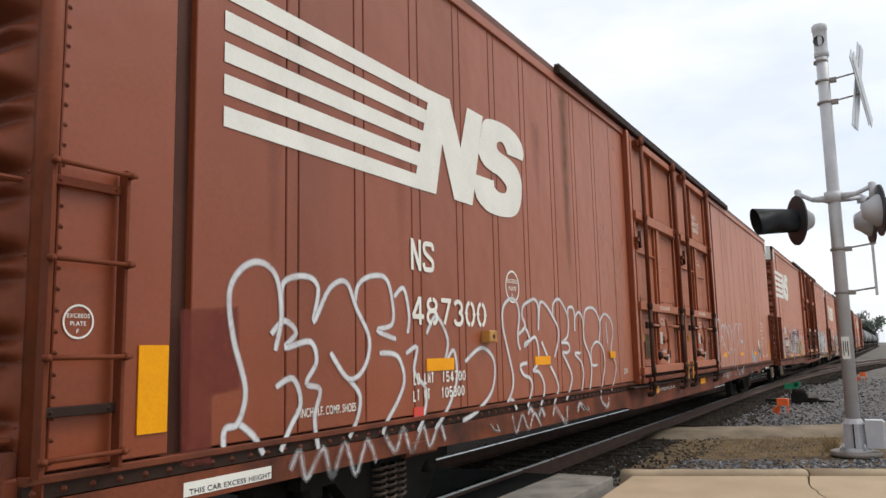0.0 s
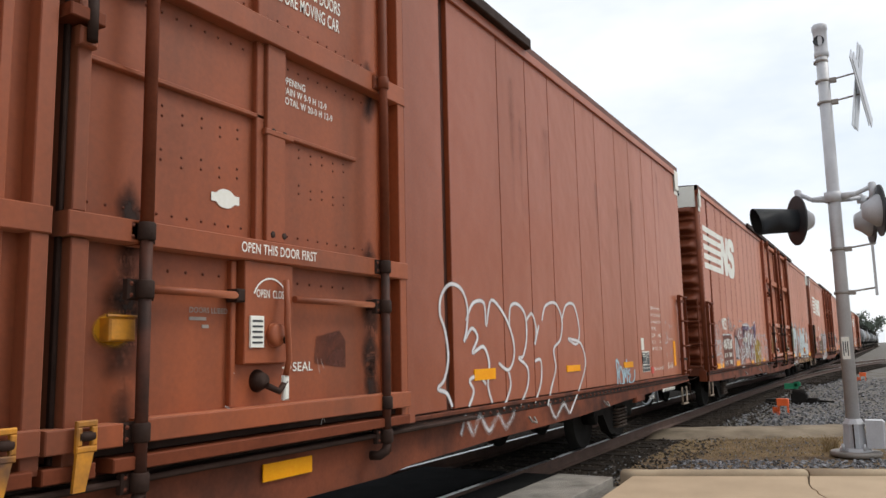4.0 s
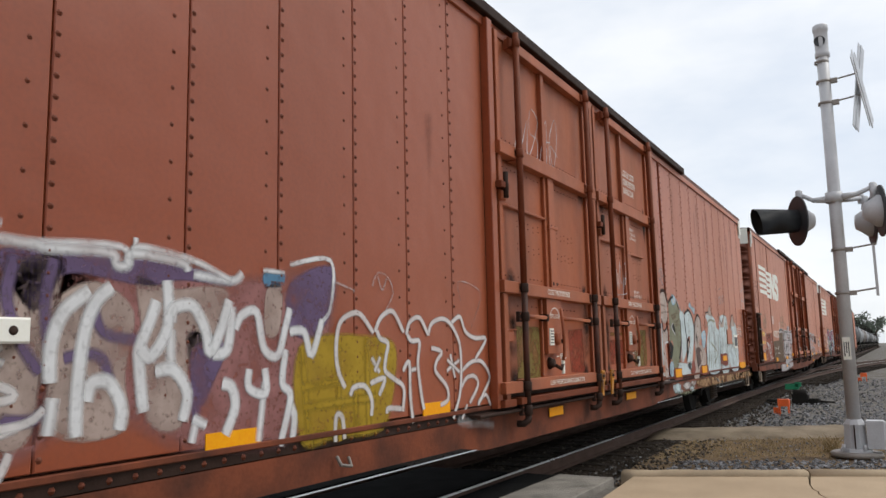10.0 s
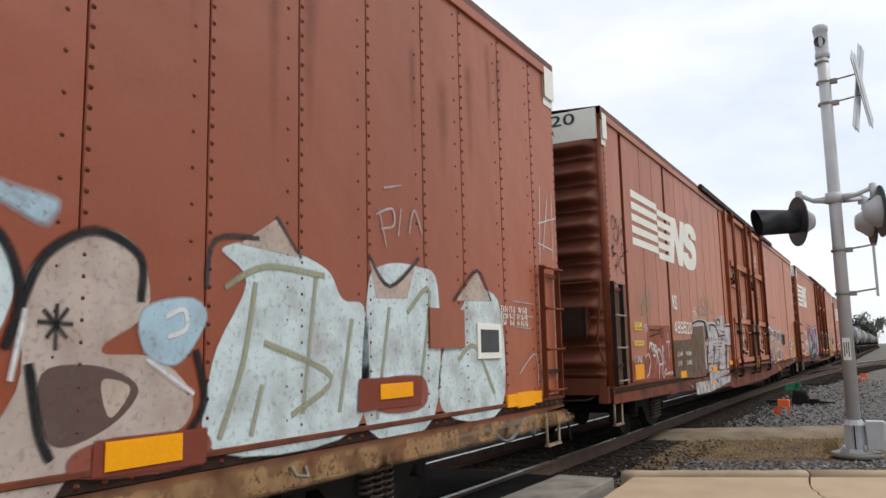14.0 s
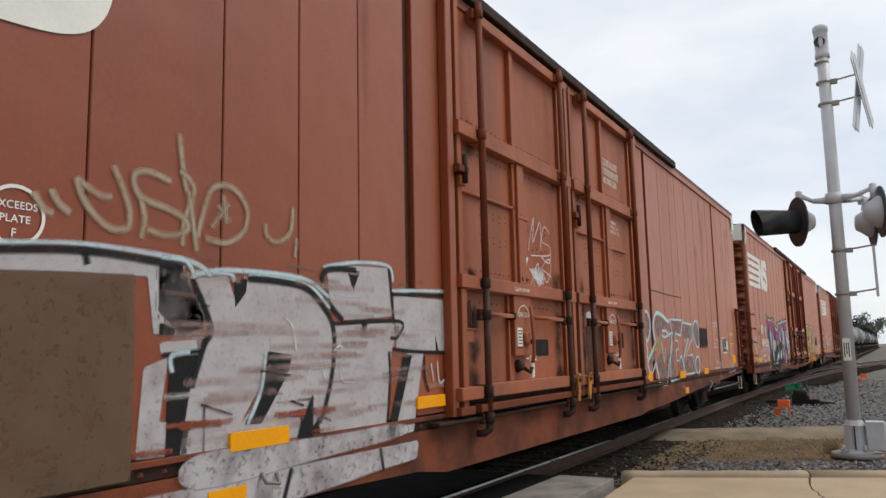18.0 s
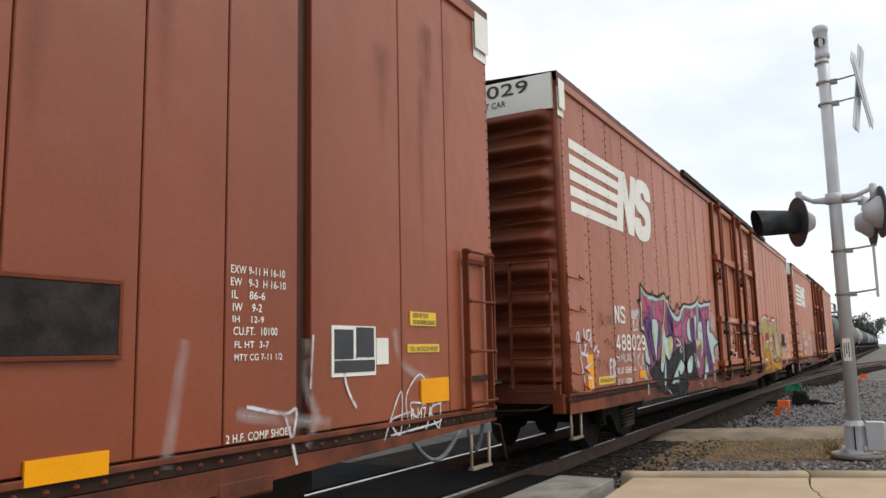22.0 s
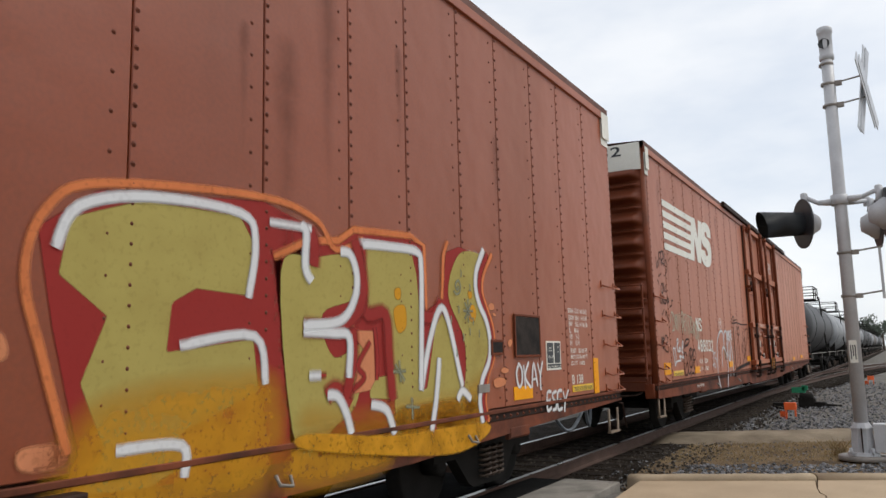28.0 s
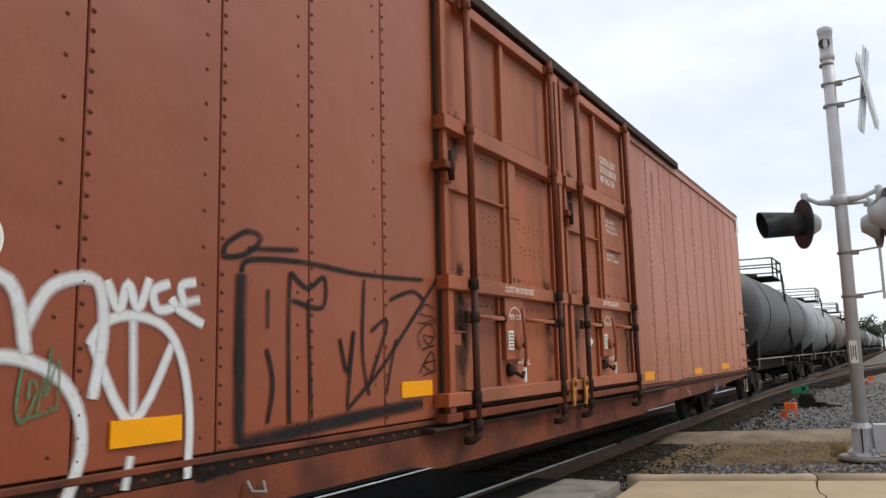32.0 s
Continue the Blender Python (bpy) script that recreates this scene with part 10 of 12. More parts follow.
strokes(D, SPRAY_WHITE, 0.03,
        [(6.6, 1.2), (6.59, 1.12), (6.66, 1.03)],
        [(7.31, 1.43), (7.29, 1.32), (7.32, 1.25), (7.34, 1.34), (7.32, 1.43)],
        [(7.42, 1.24), (7.39, 1.15), (7.43, 1.11)],
        [(6.83, 1.7), (6.95, 1.66)],
        [(8.84, 2.07), (8.95, 2.1), (9.0, 2.0)], layer=6, worn=0.2)
strokes(D, SPRAY_WHITE, 0.035,
        [(4.39, 1.99), (4.47, 1.93), (4.45, 1.86)],
        [(5.79, 1.71), (6.11, 1.61), (5.83, 1.57), (5.76, 1.6)],
        [(6.11, 1.58), (6.2, 1.53), (6.14, 1.44), (6.05, 1.48), (6.09, 1.54)],
        [(3.51, 2.53), (3.47, 2.26)], layer=6, worn=0.2)
strokes(D, SPRAY_VIOLETDEEP, 0.035,
        [(3.91, 2.18), (3.95, 2.2), (3.98, 2.16), (3.92, 2.12), (3.86, 2.16), (3.9, 2.24), (4.0, 2.24), (4.03, 2.15), (3.94, 2.07)],
        [(3.6, 2.02), (3.73, 1.98)],
        [(3.65, 1.94), (3.7, 2.04)],
        [(3.87, 1.93), (4.01, 1.96)],
        [(3.91, 1.99), (3.95, 1.87)], layer=5, worn=0.25)
strokes(D, SPRAY_BLACK, 0.03,
        [(3.83, 1.78), (3.86, 1.79), (3.86, 1.74), (3.81, 1.73), (3.78, 1.79), (3.84, 1.84), (3.89, 1.8)],
        [(4.02, 1.35), (4.14, 1.38)],
        [(4.04, 1.43), (4.12, 1.3)],
        [(4.11, 1.43), (4.05, 1.29)], layer=5, worn=0.3)
# second car, behind the doors: stone, green and pale blue letters
fill(B, SPRAY_STONE, [(16.78, 2.31), (17.0, 2.49), (17.33, 2.54), (17.5, 2.35), (17.48, 2.04), (17.25, 1.95), (17.01, 2.04), (17.15, 1.82), (17.42, 1.87), (17.42, 1.64), (17.15, 1.56), (17.31, 0.92), (16.93, 0.94), (16.84, 1.14), (16.76, 1.51), (16.7, 1.88)], layer=1, worn=0.2)
fill(B, SPRAY_SKY, [(16.36, 1.45), (16.54, 1.53), (16.67, 1.4), (16.68, 0.94), (16.51, 1.02), (16.38, 1.24)], layer=0, worn=0.4, rim=0.08)
fill(B, SPRAY_SKY, [(17.47, 1.22), (17.67, 1.28), (17.78, 1.16), (17.66, 0.96), (17.45, 1.02)], layer=3, worn=0.35, rim=0.06)
fill(B, SPRAY_GREENGREY, [(17.6, 2.3), (17.73, 2.39), (18.0, 2.41), (18.36, 2.36), (18.48, 2.15), (18.49, 1.75), (18.29, 1.3), (18.04, 1.12), (17.79, 1.13), (17.64, 1.37), (17.82, 1.54), (17.73, 1.65), (17.55, 1.6), (17.61, 1.93)], layer=1, worn=0.18)
fill(B, SPRAY_BLACK, [(17.78, 1.93), (17.88, 1.98), (18.01, 1.92), (18.04, 1.77), (17.87, 1.84)], layer=2, worn=0.15, rim=0.02)
fill(B, SPRAY_BLACK, [(17.47, 1.55), (17.58, 1.66), (17.84, 1.54), (17.72, 1.36), (17.56, 1.27), (17.48, 1.35)], layer=2, worn=0.15, corners=True, rim=0.02)
fill(B, SPRAY_SKY, [(17.81, 2.48), (17.96, 2.55), (18.19, 2.5), (18.19, 2.37), (17.98, 2.3), (17.85, 2.37)], layer=3, worn=0.3, rim=0.08)
fill(B, SPRAY_WHITE, [(17.92, 2.42), (18.05, 2.46), (18.12, 2.4), (17.99, 2.35)], layer=4, worn=0.4, rim=0.06)
fill(B, SPRAY_AQUA, [(18.46, 2.18), (18.82, 2.19), (18.94, 1.72), (18.92, 1.46), (18.55, 1.22), (18.47, 1.29), (18.5, 1.72)], layer=1, worn=0.2)
fill(B, SPRAY_AQUA, [(18.86, 2.19), (19.25, 2.27), (19.58, 2.12), (19.67, 1.81), (19.37, 1.23), (19.17, 1.04), (18.88, 1.2), (19.11, 1.45), (19.26, 1.69), (19.11, 1.73), (18.97, 1.67), (18.91, 1.99)], layer=1, worn=0.2)
fill(B, SPRAY_AQUA, [(17.99, 1.24), (18.47, 1.23), (18.98, 1.19), (19.27, 1.24), (19.17, 0.94), (18.41, 0.94), (18.09, 1.15)], layer=1, worn=0.2, corners=True)
fill(B, SPRAY_AQUA, [(18.48, 2.16), (18.56, 2.36), (18.69, 2.23), (18.91, 2.34), (18.86, 2.2)], layer=0, worn=0.5, rim=0.1, dense=0.6)
fill(B, SPRAY_BLACK, [(18.39, 1.53), (18.52, 1.72), (18.49, 1.26), (18.25, 1.3)], layer=2, worn=0.15, corners=True, rim=0.02)
fill(B, SPRAY_BLACK, [(18.97, 1.68), (19.12, 1.72), (19.21, 1.65), (19.11, 1.44), (18.85, 1.21), (18.9, 1.53)], layer=2, worn=0.15, corners=True, rim=0.02)
fill(B, SPRAY_SALMON, [(18.3, 1.27), (18.48, 1.53), (18.47, 1.23)], layer=3, worn=0.4)
fill(B, SPRAY_PINKTAN, [(19.04, 1.62), (19.16, 1.64), (19.02, 1.42)], layer=3, worn=0.3, rim=0.02)
fill(B, SPRAY_STONE, [(19.76, 2.01), (20.09, 2.22), (20.37, 2.13), (20.44, 1.79), (20.15, 1.58), (20.51, 1.54), (20.77, 1.31), (20.65, 1.11), (20.14, 1.1), (19.82, 0.79), (19.42, 0.94), (19.7, 1.4), (19.7, 1.78)], layer=1, worn=0.25)
fill(B, SPRAY_DUSK, [(19.82, 1.47), (20.15, 1.5), (20.39, 1.37), (20.21, 1.18), (19.89, 1.12)], layer=2, worn=0.2, rim=0.02)
fill(B, SPRAY_PINKTAN, [(20.15, 1.43), (20.34, 1.38), (20.21, 1.22)], layer=3, worn=0.3, rim=0.02)
fill(B, SPRAY_SKY, [(20.44, 1.84), (20.75, 1.89), (20.87, 1.76), (20.66, 1.49), (20.43, 1.54), (20.36, 1.71)], layer=3, worn=0.25, rim=0.05)
fill(B, SPRAY_SKY, [(19.3, 2.35), (19.47, 2.49), (19.58, 2.4), (19.89, 2.34), (19.82, 2.17), (19.58, 2.26)], layer=2, worn=0.5, rim=0.08, dense=0.8)
fill(B, SPRAY_BRICK, [(19.27, 1.2), (19.53, 1.24), (19.62, 1.03), (19.32, 0.97)], layer=3, worn=0.2, rim=0.05)
fill(B, SPRAY_AQUA, [(20.96, 2.2), (21.38, 2.28), (21.99, 2.17), (22.2, 1.95), (22.5, 1.85), (22.38, 0.98), (20.97, 0.95), (20.9, 1.49), (21.18, 2.0)], layer=1, worn=0.3)
fill(B, SPRAY_AQUA, [(22.51, 2.01), (22.71, 2.25), (23.27, 2.29), (23.63, 2.12), (23.52, 0.96), (22.5, 0.95)], layer=1, worn=0.3)
fill(B, SPRAY_AQUA, [(24.2, 2.09), (24.48, 2.17), (24.93, 1.98), (24.9, 0.94), (23.75, 0.95), (23.64, 1.44)], layer=1, worn=0.3)
fill(B, SPRAY_PINKTAN, [(21.1, 2.24), (21.48, 2.47), (21.69, 2.21)], layer=2, worn=0.3, corners=True, rim=0.02)
fill(B, SPRAY_PINKTAN, [(22.53, 2.32), (22.83, 2.08), (23.27, 2.36), (23.1, 1.99), (22.63, 1.97)], layer=2, worn=0.3, corners=True, rim=0.02)
fill(B, SPRAY_PINKTAN, [(23.94, 2.01), (24.41, 2.34), (24.69, 2.04)], layer=2, worn=0.3, corners=True, rim=0.02)
fill(B, SPRAY_BRICK, [(17.74, 1.13), (18.31, 1.11), (18.32, 0.95), (17.77, 0.96)], layer=5, worn=0.15, rim=0.04)
fill(B, SPRAY_BRICK, [(20.08, 1.11), (20.85, 1.1), (20.8, 0.91), (20.04, 0.94)], layer=5, worn=0.15, rim=0.04)
fill(B, SPRAY_BRICK, [(22.65, 1.32), (23.33, 1.33), (23.34, 1.06), (22.66, 1.07)], layer=5, worn=0.15, rim=0.04)
strokes(B, SPRAY_BLACK, 0.075,
        [(16.75, 2.23), (16.87, 2.42), (17.12, 2.55), (17.4, 2.55), (17.55, 2.35)], layer=3, worn=0.3)
strokes(B, SPRAY_BLACK, 0.05,
        [(17.03, 2.04), (17.15, 1.82), (17.45, 1.92)],
        [(17.04, 2.04), (17.12, 1.9)],
        [(16.71, 2.16), (16.67, 1.89), (16.73, 1.52)], layer=3, worn=0.1)
strokes(B, SPRAY_WHITE, 0.04,
        [(17.44, 1.62), (17.15, 1.54), (17.35, 0.92)],
        [(16.64, 1.77), (16.68, 2.18), (16.84, 2.4)],
        [(16.99, 2.05), (17.06, 2.07)],
        [(16.84, 1.14), (16.87, 0.96)], layer=4, worn=0.2)
strokes(B, SPRAY_STREAK, 0.05,
        [(16.99, 2.3), (17.39, 2.28)],
        [(16.87, 1.82), (17.12, 1.79)],
        [(16.93, 1.44), (17.25, 1.39)],
        [(16.84, 1.59), (17.09, 1.62)],
        [(16.99, 1.21), (17.25, 1.11)],
        [(17.06, 2.15), (17.43, 2.18)], layer=2, worn=0.5, dense=0.6)
strokes(B, SPRAY_SKY, 0.05,
        [(16.73, 1.37), (16.87, 1.32), (16.76, 1.11)],
        [(16.38, 1.28), (16.44, 1.1)], layer=4, worn=0.2)
strokes(B, SPRAY_BLACK, 0.06,
        [(17.6, 2.34), (17.72, 2.42), (18.0, 2.49)],
        [(18.24, 2.43), (18.45, 2.25)],
        [(18.84, 2.14), (18.89, 1.86), (18.97, 1.69)],
        [(18.86, 2.18), (19.25, 2.27), (19.58, 2.13), (19.7, 1.85), (19.64, 1.59)],
        [(18.49, 2.06), (18.48, 1.68), (18.35, 1.44), (18.23, 1.3)],
        [(19.7, 1.78), (19.82, 2.05), (20.09, 2.2), (20.37, 2.09), (20.38, 1.84)],
        [(20.78, 1.58), (20.85, 1.27), (20.69, 1.06)],
        [(19.76, 1.52), (19.82, 1.21), (19.89, 1.05)], layer=3, worn=0.15)
strokes(B, SPRAY_WHITE, 0.04,
        [(17.72, 1.9), (17.86, 1.98)],
        [(17.74, 1.89), (17.87, 1.83), (18.0, 1.76)],
        [(18.24, 2.46), (18.45, 2.31)],
        [(18.52, 1.72), (18.46, 1.48), (18.32, 1.27)],
        [(19.73, 1.78), (19.67, 1.44)],
        [(20.43, 1.53), (20.77, 1.32)],
        [(20.55, 1.76), (20.68, 1.81), (20.7, 1.7), (20.57, 1.65)], layer=4, worn=0.25)
strokes(B, SPRAY_BLACK, 0.03,
        [(19.79, 1.72), (19.98, 1.71)],
        [(19.82, 1.78), (19.95, 1.64)],
        [(19.95, 1.79), (19.84, 1.64)],
        [(19.89, 1.81), (19.89, 1.58)], layer=4, worn=0.2)
strokes(B, SPRAY_RUST, 0.06,
        [(17.77, 2.11), (18.29, 2.19)],
        [(17.83, 2.06), (18.15, 2.11)],
        [(18.02, 2.0), (18.33, 2.03)],
        [(18.06, 1.94), (18.26, 1.96)], layer=2, worn=0.6, dense=0.5)
strokes(B, SPRAY_OLIVEPALE, 0.05,
        [(21.27, 2.01), (21.16, 1.48), (20.97, 1.04)],
        [(21.88, 2.09), (21.74, 1.13)],
        [(21.35, 1.62), (22.06, 1.37), (21.62, 1.13)],
        [(22.82, 1.91), (22.63, 1.02)],
        [(21.0, 1.96), (21.37, 2.12), (21.98, 2.1)],
        [(21.34, 1.35), (21.24, 1.03)],
        [(22.31, 1.8), (22.15, 1.11)],
        [(23.97, 1.45), (24.32, 1.58), (24.73, 1.1)],
        [(23.09, 1.87), (23.47, 2.07), (23.23, 1.05)], layer=3, worn=0.3)
strokes(B, SPRAY_DARKGREY, 0.04,
        [(20.85, 1.94), (20.92, 2.25), (21.3, 2.3)],
        [(21.46, 2.47), (21.72, 2.21)],
        [(22.53, 2.32), (22.83, 2.08), (23.3, 2.36)],
        [(23.91, 2.01), (24.41, 2.34), (24.71, 2.04)], layer=3, worn=0.3)
strokes(B, SPRAY_DUSTPINK, 0.03,
        [(22.68, 2.72), (22.79, 2.41)],
        [(22.64, 2.66), (22.88, 2.74), (22.9, 2.6), (22.71, 2.55)],
        [(23.02, 2.76), (22.97, 2.52)],
        [(23.14, 2.56), (23.23, 2.78), (23.36, 2.58)],
        [(22.76, 2.9), (23.03, 2.97)],
        [(25.25, 2.07), (25.79, 2.06)],
        [(25.23, 1.93), (25.77, 1.91)],
        [(25.27, 1.79), (25.71, 1.78)],
        [(25.35, 1.28), (25.82, 1.49), (25.88, 1.12)], layer=3, worn=0.3)
strokes(B, SPRAY_DUSTPINK, 0.025,
        [(16.9, 2.93), (17.0, 2.75), (17.13, 2.98)],
        [(16.93, 2.86), (17.26, 2.96), (17.12, 2.73)],
        [(17.16, 3.03), (17.19, 2.65)],
        [(17.3, 3.01), (17.4, 2.73)],
        [(16.93, 2.7), (17.33, 2.85)],
        [(16.9, 2.61), (17.0, 2.79), (17.36, 2.66)],
        [(17.06, 2.68), (17.12, 2.56)], layer=3, worn=0.35)
strokes(B, SPRAY_CHALK, 0.03,
        [(26.12, 3.52), (26.05, 2.57)],
        [(26.35, 3.4), (26.17, 2.74)],
        [(26.49, 3.5), (26.48, 2.64)],
        [(26.03, 3.04), (26.59, 3.18)],
        [(26.01, 2.8), (26.47, 2.76)], layer=3, worn=0.25)
strokes(D, SPRAY_WHITE, 0.03,
        [(9.26, 2.19), (9.23, 2.25), (9.27, 2.31), (9.33, 2.33), (9.38, 2.29), (9.32, 2.17), (9.24, 2.0), (9.36, 2.1)],
        [(9.47, 2.28), (9.39, 2.11), (9.32, 1.94), (9.43, 2.06), (9.52, 2.17)],
        [(9.47, 2.28), (9.47, 2.14), (9.48, 2.02)],
        [(9.57, 2.11), (9.58, 2.2), (9.65, 2.22), (9.66, 2.15), (9.40, 1.88), (9.52, 1.95), (9.71, 1.95)],
        [(9.73, 2.03), (9.66, 2.06), (9.62, 2.03), (9.66, 2.01)],
        [(9.48, 1.43), (9.57, 1.54), (9.68, 1.41)],
        [(9.58, 1.53), (9.56, 1.29)],
        [(9.41, 1.28), (9.64, 1.28)],
        [(9.83, 1.41), (9.81, 1.55), (9.64, 1.33), (9.79, 1.28)],
        [(9.90, 1.53), (9.80, 1.26), (9.81, 1.21)],
        [(9.95, 1.40), (9.83, 1.35), (9.84, 1.30), (9.93, 1.15)], layer=7, worn=0.15)
# the blue of the second car's piece runs on over the door post and the sill
fill(B, SPRAY_ICE, [(16.60, 0.98), (16.705, 0.98), (16.705, 1.95), (16.66, 1.98), (16.61, 1.62)], layer=0, worn=0.35, rim=0.04, dense=0.9, y=-0.0905, corners=True)
fill(B, SPRAY_SKY, [(16.73, 1.0), (16.90, 1.0), (16.92, 1.5), (16.86, 2.05), (16.76, 2.12), (16.73, 1.6)], layer=0, worn=0.3, rim=0.08, dense=0.75)
fill(B, SPRAY_ICE, [(17.6, 0.84), (18.2, 0.84), (18.15, 0.68), (17.7, 0.66)], layer=0, worn=0.55, rim=0.06, dense=0.7, y=-0.008)
fill(B, SPRAY_CHALK, [(18.4, 0.83), (19.5, 0.84), (19.4, 0.72), (18.6, 0.68)], layer=0, worn=0.6, rim=0.06, dense=0.6, y=-0.008)
# the fourth car's panel runs on over the sheet edge and the sill
fill(D, SPRAY_BLACK, [(4.05, 1.0), (7.6, 1.0), (7.4, 0.93), (6.4, 0.92), (4.3, 0.94)], layer=0, worn=0.3, rim=0.03, y=-0.018, corners=True)
fill(D, SPRAY_BLACK, [(4.3, 0.87), (6.6, 0.87), (6.3, 0.70), (5.2, 0.66), (4.5, 0.74)], layer=0, worn=0.4, rim=0.05, y=-0.008)
plate_ring(A, 5.49, 2.22, 0.18)
plate_ring(A, 0.24, 1.72, 0.088)
plate_ring(C, 5.84, 2.22, 0.15)
plate_ring(E, 5.79, 2.12, 0.15)
# marks and patches on the doors
BOARD = material("weathered_plank", (0.115, 0.085, 0.050), 0.85, second=(0.055, 0.036, 0.024), scale=3, fine=40, bump=0.4, spec=0.1)
SLATE = material("black_tack_panel", (0.020, 0.017, 0.016), 0.8, second=(0.050, 0.040, 0.035), scale=5, fine=40, bump=0.1, spec=0.08)
def tack_board(car, x0, z0, x1, z1, y, planks=3, face=None):
    """A weathered board in a thin steel frame."""
    board = lift(chamfered(bmesh.new(), x0, y - 0.014, z0, x1, y, z0 + 0.025, 0.003), "tack_board_frame", BARBROWN, car, "small weathered wooden board in a steel frame")
    for a in ((x0, z1 - 0.025, x1, z1), (x0, z0 + 0.025, x0 + 0.025, z1 - 0.025), (x1 - 0.025, z0 + 0.025, x1, z1 - 0.025)):
        lift(chamfered(bmesh.new(), a[0], y - 0.014, a[1], a[2], y, a[3], 0.003), "frame_bar", BARBROWN, board)
    h = (z1 - z0 - 0.05) / planks
    for k in range(planks):
        lift(chamfered(bmesh.new(), x0 + 0.025, y - 0.009, z0 + 0.025 + h * k + 0.002, x1 - 0.025, y, z0 + 0.025 + h * (k + 1) - 0.002, 0.002), "plank", face or BOARD, board)
tack_board(A, 10.67, 1.34, 11.27, 1.75, -0.011)
tack_board(A, 12.16, 1.31, 12.40, 1.47, -0.011, 1)
tack_board(C, 20.95, 1.53, 21.70, 1.95, -0.012, 1, SLATE)
tack_board(D, 22.72, 1.50, 23.41, 1.97, -0.012, 1, SLATE)
tack_board(D, 22.15, 1.53, 22.43, 1.69, -0.016, 1, SLATE)
plate(D, "card_strip", GALVOLD, 21.85, 1.17, 22.08, 1.25, layer=8, thick=0.006)
fill(A, SPRAY_DARKPATCH, [(15.31, 1.46), (15.33, 1.66), (15.61, 1.71), (15.69, 1.63), (15.69, 1.42)], layer=1, worn=0.3, corners=True, rim=0.03, y=-0.011, name="paint_patch")
fill(C, SPRAY_SILVER, [(9.91, 2.05), (10.15, 2.04), (10.21, 1.76), (10.31, 1.54), (10.24, 1.49), (9.96, 1.5)], layer=1, worn=0.2, corners=True, rim=0.03, y=-0.011, name="paint_patch")
fill(C, SPRAY_WHITE, [(11.86, 2.47), (12.26, 2.53), (12.32, 2.39), (12.19, 2.25)], layer=1, worn=0.5, corners=True, rim=0.03, y=-0.011, name="paint_patch")
fill(C, SPRAY_WHITE, [(11.69, 2.57), (11.89, 2.62), (11.83, 2.48), (11.69, 2.49)], layer=1, worn=0.7, corners=True, rim=0.03, y=-0.011, name="paint_patch")
fill(C, SPRAY_DARKPATCH, [(10.14, 1.94), (10.42, 2.05), (10.46, 1.77), (10.19, 1.67)], layer=1, worn=0.5, corners=True, rim=0.03, y=-0.011, name="paint_patch")
fill(C, SPRAY_DARKOLIVE, [(13.7, 1.84), (14.39, 1.86), (14.32, 1.17), (13.74, 1.22)], layer=1, worn=0.3, corners=True, rim=0.03, y=-0.011, name="paint_patch")
fill(C, SPRAY_WHITE, [(13.76, 2.05), (14.07, 2.05), (14.04, 1.93), (13.73, 1.94)], layer=1, worn=0.3, corners=True, rim=0.03, y=-0.011, name="paint_patch")
fill(B, SPRAY_DOOROLIVE, [(10.7, 1.22), (10.7, 1.8), (11.36, 1.8), (11.35, 1.2)], layer=1, worn=0.5, corners=True, rim=0.03, y=-0.011, name="paint_patch")
fill(B, SPRAY_DOOROLIVE, [(15.18, 1.24), (15.19, 1.81), (15.93, 1.83), (15.9, 1.22)], layer=1, worn=0.5, corners=True, rim=0.03, y=-0.011, name="paint_patch")
fill(B, SPRAY_DOORRED, [(13.95, 1.29), (13.96, 1.66), (14.62, 1.66), (14.61, 1.29)], layer=1, worn=0.5, corners=True, rim=0.03, y=-0.011, name="paint_patch")
fill(B, SPRAY_DOORRED, [(12.33, 1.23), (12.27, 1.78), (12.81, 1.8), (12.86, 1.22)], layer=1, worn=0.5, corners=True, rim=0.03, y=-0.011, name="paint_patch")
fill(B, SPRAY_DOORGOLD, [(13.98, 1.7), (13.99, 1.77), (14.62, 1.77), (14.62, 1.72)], layer=1, worn=0.5, corners=True, rim=0.03, y=-0.011, name="paint_patch")
plate(C, 'stencil_panel', SLATE, 12.01, 1.47, 12.37, 1.66, layer=1, y=-0.012, thick=0.001)
plate(C, 'stencil_panel', SLATE, 15.09, 1.54, 15.4, 1.77, layer=1, y=-0.012, thick=0.001)
plate(B, 'stencil_panel', GREASEGAP, 14.2, 1.42, 14.44, 1.59, layer=1, y=-0.012, thick=0.001)
letters(A, 'CLOSE & LOCK\nBULKHEADS & DOORS\nBEFORE MOVING CAR', 14.87, 4.02, 0.10, WHITE, 0.76, depth=-0.012)
letters(A, 'OPENING\nMAIN W 9-9 H 12-9\nTOTAL W 20-0 H 12-9', 14.96, 3.28, 0.05, WHITE, 0.57, depth=-0.012)
letters(B, 'CLOSE & LOCK\nDOORS BEFORE\nMOVING CAR', 14.96, 4.02, 0.10, WHITE, 0.76, depth=-0.012)
letters(B, 'DOOR OPENING\nMAIN W 9-10 H 12-9\nTOTAL W 20-0 H 12-9', 15.05, 3.28, 0.05, WHITE, 0.57, depth=-0.012)
letters(C, 'CLOSE & LOCK\nDOORS BEFORE\nMOVING CAR', 14.78, 4.02, 0.10, WHITE, 0.76, depth=-0.012)
letters(C, 'DOOR OPENING\nMAIN W 9-10 H 12-9\nTOTAL W 20-0 H 12-9', 14.87, 3.28, 0.05, WHITE, 0.57, depth=-0.012)
